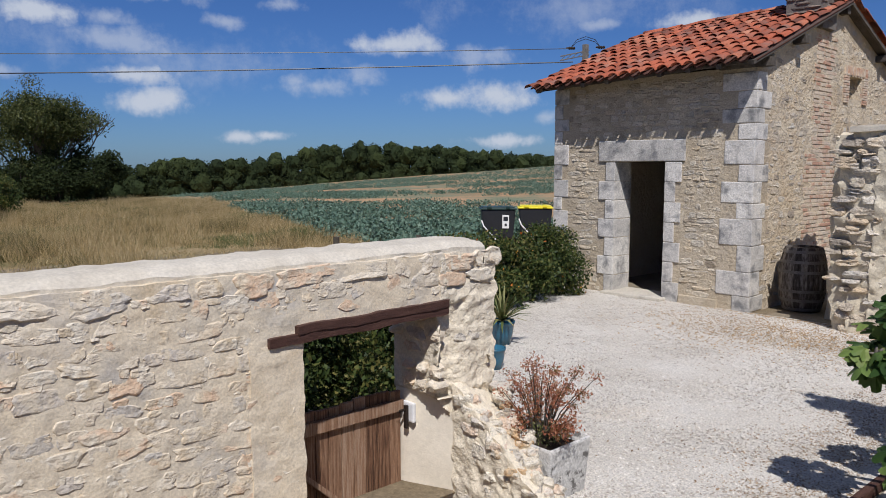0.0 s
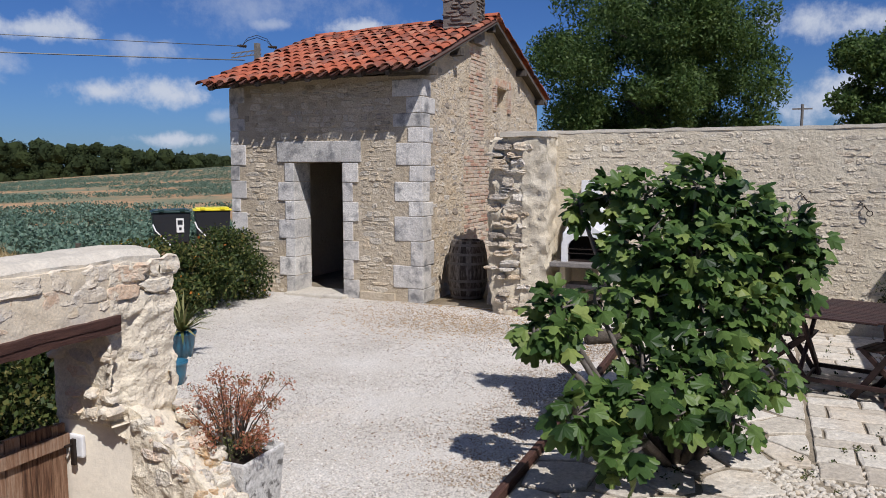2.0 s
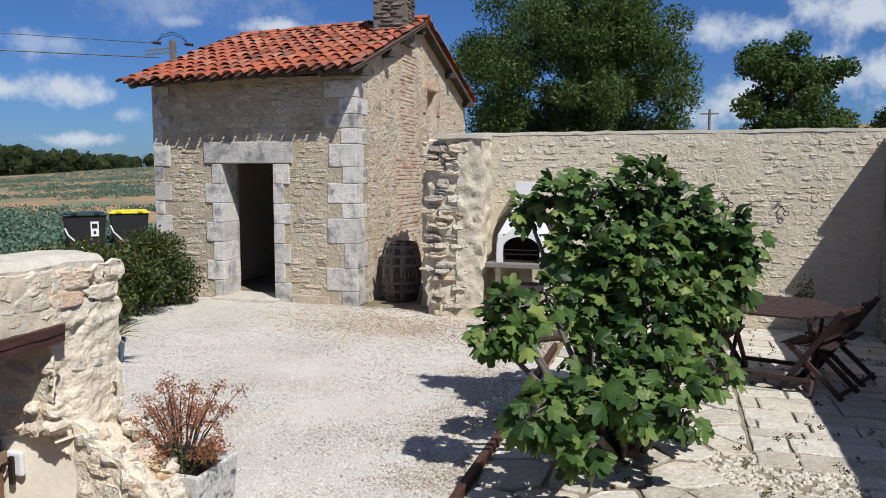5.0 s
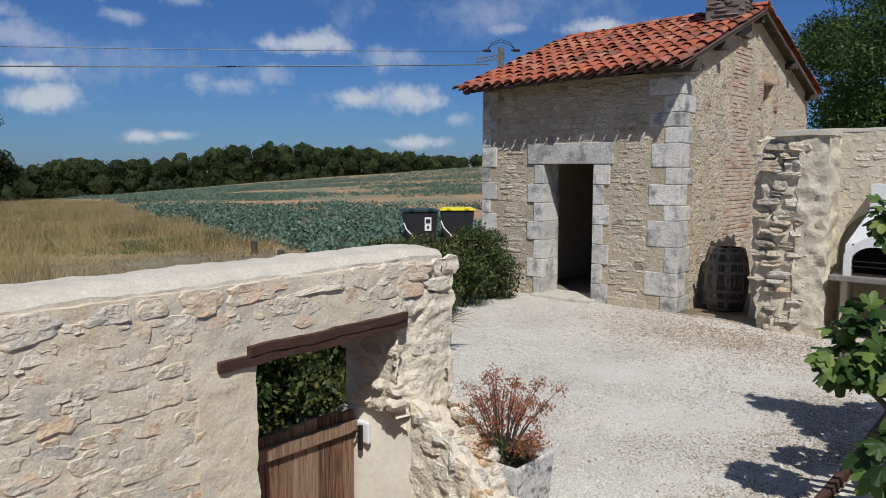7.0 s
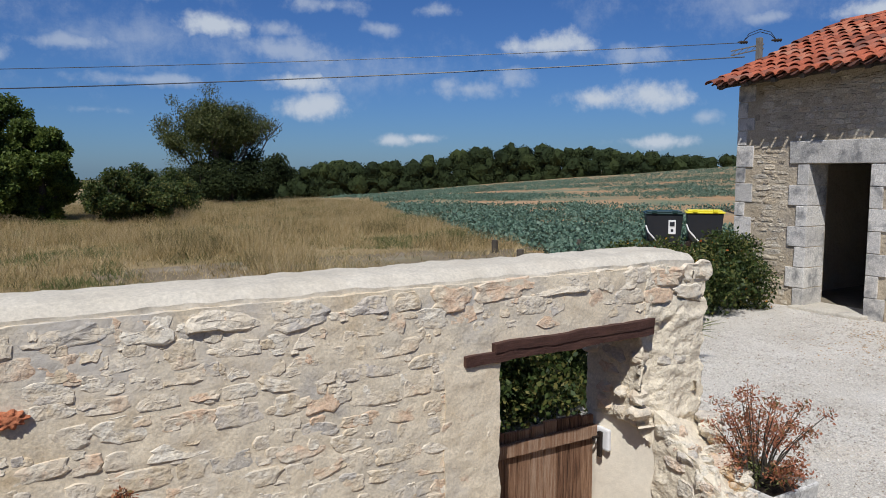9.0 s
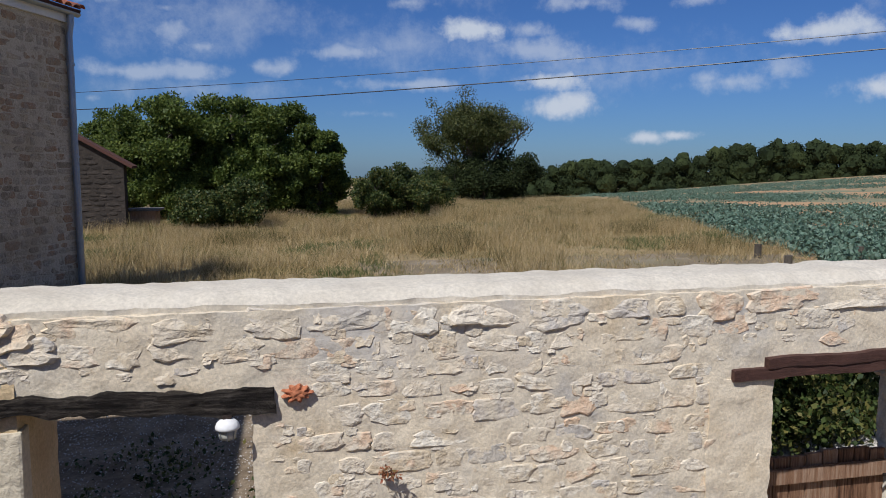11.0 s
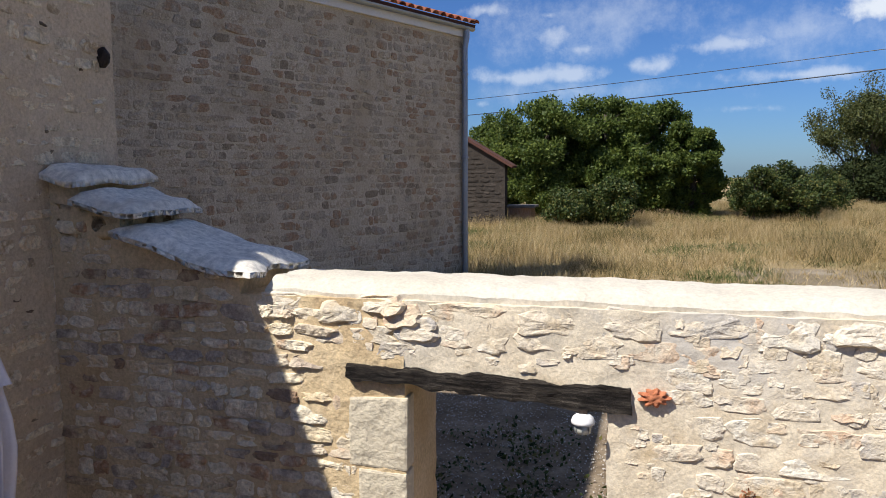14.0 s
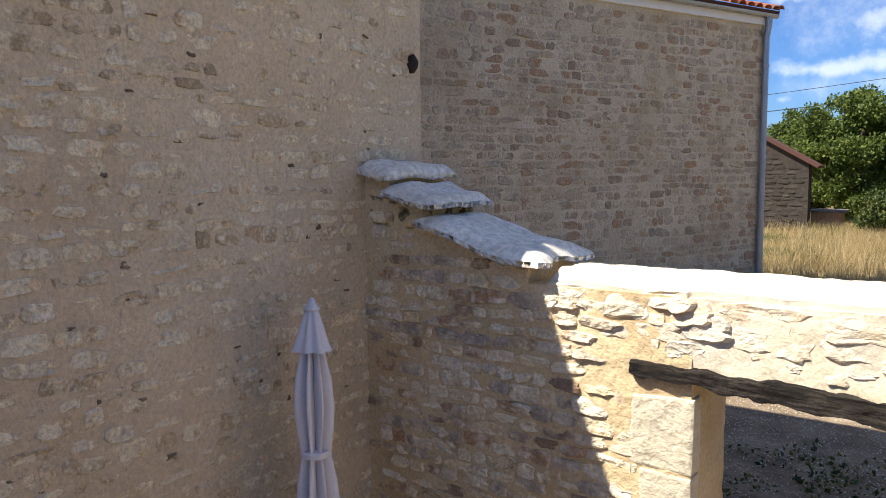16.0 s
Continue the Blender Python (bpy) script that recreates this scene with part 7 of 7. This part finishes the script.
FIG_LEAVES = [fig_leaf(k) for k in range(5)]
FIG_MESHES = []
for vs, fs in FIG_LEAVES:
    me = bpy.data.meshes.new("leaf")
    me.from_pydata(vs, [], fs)
    me.materials.append(FIG)
    FIG_MESHES.append(me)
places = []
for cx, cy, cz, rad in FIG_CLUMPS:
    for k in range(int(1320 * rad ** 1.7)):
        d = Vector((r.gauss(0, 1), r.gauss(0, 1), r.gauss(0, 1))).normalized() * rad * r.uniform(0.2, 1.02) ** 0.6
        p = Vector((cx, cy, cz)) + d
        if p.z < 0.10:
            continue
        out = (d.normalized() + Vector((0, 0, 0.25))).normalized()
        tip = (out + Vector((r.uniform(-0.9, 0.9), r.uniform(-0.9, 0.9), -0.55 + r.uniform(-0.5, 0.5)))).normalized()
        nrm = (out * 0.45 + SUN_FROM * 0.9 + Vector((r.uniform(-0.65, 0.65), r.uniform(-0.65, 0.65), r.uniform(-0.3, 0.5)))).normalized()
        side = tip.cross(nrm).normalized()
        nrm = side.cross(tip)
        s = r.uniform(0.07, 0.15) + 0.012 * max(0.0, -p.x - 0.6)
        m = Matrix(((side.x, tip.x, nrm.x, p.x), (side.y, tip.y, nrm.y, p.y), (side.z, tip.z, nrm.z, p.z), (0, 0, 0, 1))) @ Matrix.Diagonal((s, s, s, 1))
        places.append((p, m))
places.sort(key=lambda e: e[0].x - 0.25 * abs(e[0].y))
vs, fs = [], []
for k, (p, m) in enumerate(places):
    i = r.randrange(5)
    if k < 300:
        ob = new("leaf", FIG_MESHES[i])
        ob.parent, ob.matrix_basis = fig, m
    else:
        b = len(vs)
        vs.extend(m @ Vector(v) for v in FIG_LEAVES[i][0])
        fs.extend(tuple(b + j for j in f) for f in FIG_LEAVES[i][1])
tagged(from_arrays("foliage", vs, fs, FIG, fig), kind="stuff")

# hedge along the court
r = random.Random(12)
for (x0, y0), (x1, y1), h, label in (((2.1, 4.35), (4.9, 5.35), 1.15, "dark green clipped shrub hedge behind wall"), ((6.3, 6.75), (9.55, 7.35), 1.22, "dark green flowering shrub hedge beside hut")):
    hd = empty("hedge", label, "hedge", ((x0 + x1) / 2, (y0 + y1) / 2, 0))
    cs = []
    for k in range(64):
        t = r.random()
        z = r.uniform(0.12, h - 0.25)
        cs.append((x0 + (x1 - x0) * t - (x0 + x1) / 2 + r.uniform(-0.3, 0.3), y0 + (y1 - y0) * t - (y0 + y1) / 2 + r.uniform(-0.32, 0.32), z, r.uniform(0.22, 0.36)))
    leaf_cloud("foliage", cs, 620, 0.33, (0.03, 0.07), IVY, 31 + int(x0), hd, 0.3)
    if x0 > 5:
        tagged(leaf_cloud("flowers", [(c[0], c[1] - 0.1, c[2] + 0.05, c[3] * 1.05) for c in cs[::3]], 9, 0.33, (0.03, 0.055), FLOWER, 39, hd, 0.2, 0.8), kind="stuff")
    bm = bmesh.new()
    for k in range(9):
        t = (k + 0.5) / 9
        p = Vector((x0 + (x1 - x0) * t - (x0 + x1) / 2, y0 + (y1 - y0) * t - (y0 + y1) / 2, 0))
        add_tube(bm, [tuple(p), tuple(p + Vector((r.uniform(-0.15, 0.15), r.uniform(-0.15, 0.15), h * 0.7)))], [0.03, 0.01], 6)
    part("stems", bm, BARK, hd)
# dry shrub in the trough
sh = empty("dry_shrub", "russet half-dry shrub growing in trough", "shrub", (3.46, 2.67, 0.30))
cs = []
for k in range(44):
    a = r.uniform(0, math.tau)
    q = r.uniform(0.05, 0.36)
    h = r.uniform(0.16, 0.47)
    e = Vector((math.cos(a) * q, math.sin(a) * q, h))
    bm = bmesh.new()
    add_tube(bm, [(math.cos(a) * 0.04, math.sin(a) * 0.04, 0.0), (e.x * 0.55, e.y * 0.55, h * 0.6), tuple(e)], [0.006, 0.004, 0.002], 5)
    part("twig", bm, BARK, sh)
    cs.append((e.x, e.y, e.z, 0.062))
    cs.append((e.x * 0.8, e.y * 0.8, e.z * 0.75, 0.05))
leaf_cloud("foliage", cs, 40, 0.055, (0.012, 0.032), RUSSET, 41, sh, slim=0.42)
leaf_cloud("low_foliage", [(r.uniform(-0.15, 0.15), r.uniform(-0.12, 0.12), 0.07, 0.07) for _ in range(22)], 30, 0.07, (0.015, 0.04), YUCCA, 42, sh, slim=0.3)
# yucca in the nearer pot
yc = empty("yucca", "spiky yellow-green yucca in blue pot", "plant", (6.10, 5.47, 0.25))
for k in range(46):
    a, el = r.uniform(0, math.tau), r.uniform(0.0, 1.3)
    ln = r.uniform(0.34, 0.54)
    d = Vector((math.cos(a) * math.cos(el), math.sin(a) * math.cos(el), math.sin(el)))
    s = d.cross(Vector((0, 0, 1))).normalized() * 0.016
    bm = bmesh.new()
    p0, p1, p2 = Vector((0, 0, 0.03)), d * ln * 0.5 + Vector((0, 0, 0.04)), d * ln + Vector((0, 0, -0.03))
    up = s.cross(d) * 0.35
    v = [bm.verts.new(q) for q in (p0 - s, p0 + up, p0 + s, p1 - s, p1 + up, p1 + s, p2)]
    for f in ((0, 1, 4, 3), (1, 2, 5, 4), (3, 4, 6), (4, 5, 6), (0, 3, 5, 2)):
        bm.faces.new([v[i] for i in f])
    part("blade", bm, YUCCA, yc)
# tufts growing on the sunny wall and by the barbecue
for at, rad, n, mt, label in (((0.27, 2.96, 0.86), 0.04, 40, RUSSET, "wilted wild plant rooted in rubble wall"), ((9.75, 2.28, 0.12), 0.2, 260, IVY, "low green plant at foot of barbecue"),
                              ((9.9, -1.5, 0.5), 0.2, 90, WILLOW, "thin climbing plant against court wall")):
    tf = empty("wall_plant", label, "plant", at)
    cs = [(r.uniform(-1, 1) * rad, -abs(r.uniform(0, 1)) * rad * 0.5, r.uniform(-0.4, 1) * rad, rad * 0.6) for _ in range(6)]
    leaf_cloud("foliage", cs, n // 3, rad * 0.6, (0.025, 0.06) if rad > 0.1 else (0.012, 0.028), mt, 51, tf, slim=0.45)
    bm = bmesh.new()
    for c in cs:
        add_tube(bm, [(0, 0.03, -0.02), (c[0] * 0.5, c[1], c[2] * 0.6), c[:3]], [0.004, 0.003, 0.002], 5)
    part("stems", bm, BARK, tf)
tagged(leaf_cloud("moss", [(r.uniform(-2.5, 0.6), r.uniform(3.7, 6.0), -0.02, r.uniform(0.06, 0.22)) for _ in range(110)], 30, 0.12, (0.02, 0.05), IVY, 62), "dark moss and low weeds on stony ground", "weeds", kind="stuff")
# weeds in the paving joints
tagged(leaf_cloud("paving_weeds", [(r.uniform(4.5, 9.5), r.uniform(-2.3, 0.9), 0.015, r.uniform(0.02, 0.045)) for _ in range(170)], 18, 0.035, (0.012, 0.035), IVY, 61), "small weeds in paving joints", "weeds", kind="stuff")


def at_dir(yaw, d, z=None):
    a = radians(yaw)
    x, y = -math.sin(a) * d, 0.1 + math.cos(a) * d
    return (x, y, terrain(x, y) if z is None else z)


# trees over the court wall
tree("acacia", at_dir(-83.0, 25), 8.5, 4.2, 1.0, ACACIA, (0.08, 0.17), 1250, 101, "broad feathery green acacia behind court wall", 170, 0.3, droop=0.4, slim=0.42, gap=0.22)
tree("walnut_tree", at_dir(-97.6, 42), 8.9, 3.1, 1.5, ACACIA, (0.14, 0.28), 1100, 102, "round dense green tree beyond wall", 40, 0.25, gap=0.38)
for k, (yaw, d, h, rad) in enumerate(((-103.2, 60, 4.9, 2.2), (-107.4, 58, 5.6, 2.4), (-111, 55, 5.4, 3.0), (-117, 60, 6.0, 4.0), (-124, 60, 7.0, 4.5), (-104.8, 66, 4.6, 2.0))):
    tree("hedgerow_tree", at_dir(yaw, d), h, rad, 0.3, WOODS, (0.16, 0.3), 450, 110 + k, "dark green hedgerow tree beyond wall", 26, 0.2)
# trees over the meadow
for k, (yaw, d, h, rad, low) in enumerate(((7.6, 33, 5.5, 2.5, -0.3), (3.6, 34, 5.6, 2.5, -0.3), (0.2, 35, 5.6, 2.2, -0.3), (-2.6, 34, 4.3, 1.5, -0.3), (10.6, 38, 5.2, 2.3, -0.3), (5.4, 35, 4.6, 2.6, -0.4), (1.6, 33, 3.6, 2.0, -0.4))):
    tree("walnut_tree", at_dir(yaw, d), h, rad, low, WALNUT, (0.08, 0.18), 900, 120 + k, "dense dark green broadleaf tree in meadow", 84, 0.22, gap=0.29)
for k, (yaw, d, h, rad) in enumerate(((5.6, 27.5, 1.5, 1.1), (3.2, 27.8, 1.75, 1.25), (-6.9, 31, 2.1, 1.1), (-9.7, 31.5, 1.7, 1.1), (-8.2, 32.5, 2.5, 1.1), (-10.9, 38, 2.2, 1.5), (-8.9, 34, 2.2, 1.3))):
    tree("bush", at_dir(yaw, d), h, rad, 0.0, IVY, (0.06, 0.13), 800, 140 + k, "dark green thorny bush in dry meadow", 24, 0.06, gap=0.42)
forked_tree("ash_tree", at_dir(-14.6, 54), 7, 2.3, 0.15, 4, 0.75, 95, (0.10, 0.19), WILLOW, 150, "tall many-stemmed ash tree, thin on one side", 0.75, 0.22,
            lambda p: 1.0 if p.x < 0.8 else 0.5 if p.x < 2.2 else 0.2, lean=0.4, fill=((-0.9, 0, 4.8), (3.3, 2.4, 3.3), 120))
for k, (yaw, h, rad) in enumerate(((-17.5, 3.6, 2.0), (-13.0, 3.0, 2.0), (-15.3, 3.2, 2.2))):
    tree("bush", at_dir(yaw, 53), h, rad, 0.0, WOODS, (0.11, 0.2), 600, 155 + k, "dark bush under ash trees", 22, 0.08)


# far wood along the horizon: dark rounded crowns, each a lumpy core in a coat of leaves
g = random.Random(55)
cs = []
RIDGE = [(-12, 0.000), (-19, 0.006), (-23, 0.017), (-25.5, 0.016), (-27.4, 0.011), (-31.7, 0.027), (-36, 0.035), (-40.3, 0.034), (-44.4, 0.027), (-48.5, 0.025), (-52.3, 0.019), (-56, 0.024), (-66, 0.020)]
yaw = -11.0
while yaw > -67:
    d = 165 + 6 * math.sin(yaw * 0.3)
    top = float(np.interp(-yaw, [-q[0] for q in RIDGE], [q[1] for q in RIDGE])) + g.uniform(-0.0045, 0.0025)
    x, y, z = at_dir(yaw, d)
    ztop = 2.02 + top * d
    low = min(z, 2.02 - 0.015 * d) - 1.0
    rad = g.uniform(1.6, 2.7)
    h = ztop - rad
    while h > low - 0.5:
        cs.append((x + g.uniform(-0.8, 0.8), y + g.uniform(-1.5, 0.5), h, rad * g.uniform(0.9, 1.15)))
        h -= rad * 0.9
    yaw -= rad * 0.36 * g.uniform(0.75, 1.25)
core = bmesh.new()
bmesh.ops.create_icosphere(core, subdivisions=2, radius=0.78)
CORE_V, CORE_F = [v.co.copy() for v in core.verts], [tuple(v.index for v in f.verts) for f in core.faces]
core.free()
vs, fs = [], []
for x, y, z, rad in cs:
    b = len(vs)
    c = Vector((x, y, z))
    for v in CORE_V:
        vs.append(c + v * rad * (1 + 0.5 * noise.noise((c + v * rad) * 0.9)))
    fs.extend(tuple(b + i for i in f) for f in CORE_F)
wood = tagged(leaf_cloud("far_wood", cs, 620, 2.2, (0.22, 0.46), WOODS, 160, slim=0.9), "dark green wood along the horizon", "wood", kind="stuff")
tagged(from_arrays("inner_crowns", vs, fs, WOODS, wood), kind="stuff")


# dry grass over the meadow
def blades(name, pts, height, width, material, seed, label, lean=0.35, per=5):
    q = np.random.default_rng(seed)
    p = np.repeat(np.array(pts), per, 0)
    n = len(p)
    p[:, :2] += q.normal(0, 0.09, (n, 2))
    a = q.uniform(0, math.tau, n)
    h = q.uniform(height[0], height[1], n) * (0.75 + 0.35 * np.sin(p[:, 0] * 0.9 + 1.7 * np.sin(p[:, 1] * 0.6)) * np.sin(p[:, 1] * 0.8))
    w = q.uniform(width[0], width[1], n)
    side = np.stack([np.cos(a), np.sin(a), np.zeros(n)], 1) * w[:, None]
    top = p + np.stack([q.normal(0, lean, n) * h, q.normal(0, lean, n) * h, h], 1)
    v = np.stack([p - side, p + side, top], 1).reshape(-1, 3)
    me = bpy.data.meshes.new(name)
    me.vertices.add(n * 3)
    me.vertices.foreach_set("co", v.ravel())
    me.loops.add(n * 3)
    me.loops.foreach_set("vertex_index", np.arange(n * 3, dtype=np.int32))
    me.polygons.add(n)
    me.polygons.foreach_set("loop_start", np.arange(n, dtype=np.int32) * 3)
    me.update(calc_edges=True)
    return tagged(link_mesh(name, me, material), label, "grass", kind="stuff")


pts, low, brown = [], [], []
for k in range(70000):
    yaw, d = g.uniform(-46, 22), 7 + 48 * g.random() ** 0.62
    x, y, z = at_dir(yaw, d)
    if in_crop(x, y) or (y < 7.6 and x > 2):
        continue
    dens = noise.noise(Vector((x / 3.5, y / 3.5, 1))) + 0.5 * noise.noise(Vector((x / 1.3, y / 1.3, 7)))
    bare = abs(y - 14.2 + x * 0.1) < 3.8 + 1.5 * noise.noise(Vector((x / 3, y / 3, 9))) and 2.2 < x < 13
    if bare and dens < 0.5:
        if g.random() < 0.22 + 0.5 * max(0.0, dens):
            brown.append((x, y, z))
        continue
    if dens > 0.05:
        pts.append((x, y, z))
    elif dens > -0.30:
        (brown if g.random() < 0.6 else pts).append((x, y, z))
    else:
        (low if g.random() < (0.8 if d < 15 else 0.55) else brown).append((x, y, z))
blades("dry_grass", pts, (0.18, 0.58), (0.002, 0.007), STRAW, 171, "tall straw-coloured dry meadow grass", 0.42, 10)
blades("short_grass", brown, (0.06, 0.26), (0.003, 0.009), STRAW, 174, "short matted dry meadow grass", 0.8, 9)
blades("green_weeds", low, (0.06, 0.26), (0.003, 0.011), WEED, 172, "low green weeds in dry meadow", 0.55, 9)
# crop rows
cs = []
for k in range(52000):
    yaw, d = g.uniform(-68, -17), 17 + 125 * g.random() ** 1.25
    x, y, z = at_dir(yaw, d)
    if not in_crop(x, y):
        continue
    along, deep = 0.77 * x - 0.64 * y, 0.64 * x + 0.77 * y
    t = noise.noise(Vector((along / 16, deep / 9, 11))) + 0.6 * noise.noise(Vector((along / 6, deep / 3, 12))) + 0.3 * noise.noise(Vector((x / 1.5, y / 1.5, 13)))
    strip = 0.8 * math.exp(-((d - 48) / 4.5) ** 2) + 0.45 * math.exp(-((d - 70) / 8) ** 2)
    if t < 0.02 + strip - 0.22 * g.random():
        continue
    cs.append((x, y, z + 0.13, g.uniform(0.16, 0.30)))
tagged(leaf_cloud("crop_plants", cs, 12, 0.24, (0.06, 0.14), CROP, 173, slim=0.8), "blue-green leafy crop plants in field", "crop", kind="stuff")
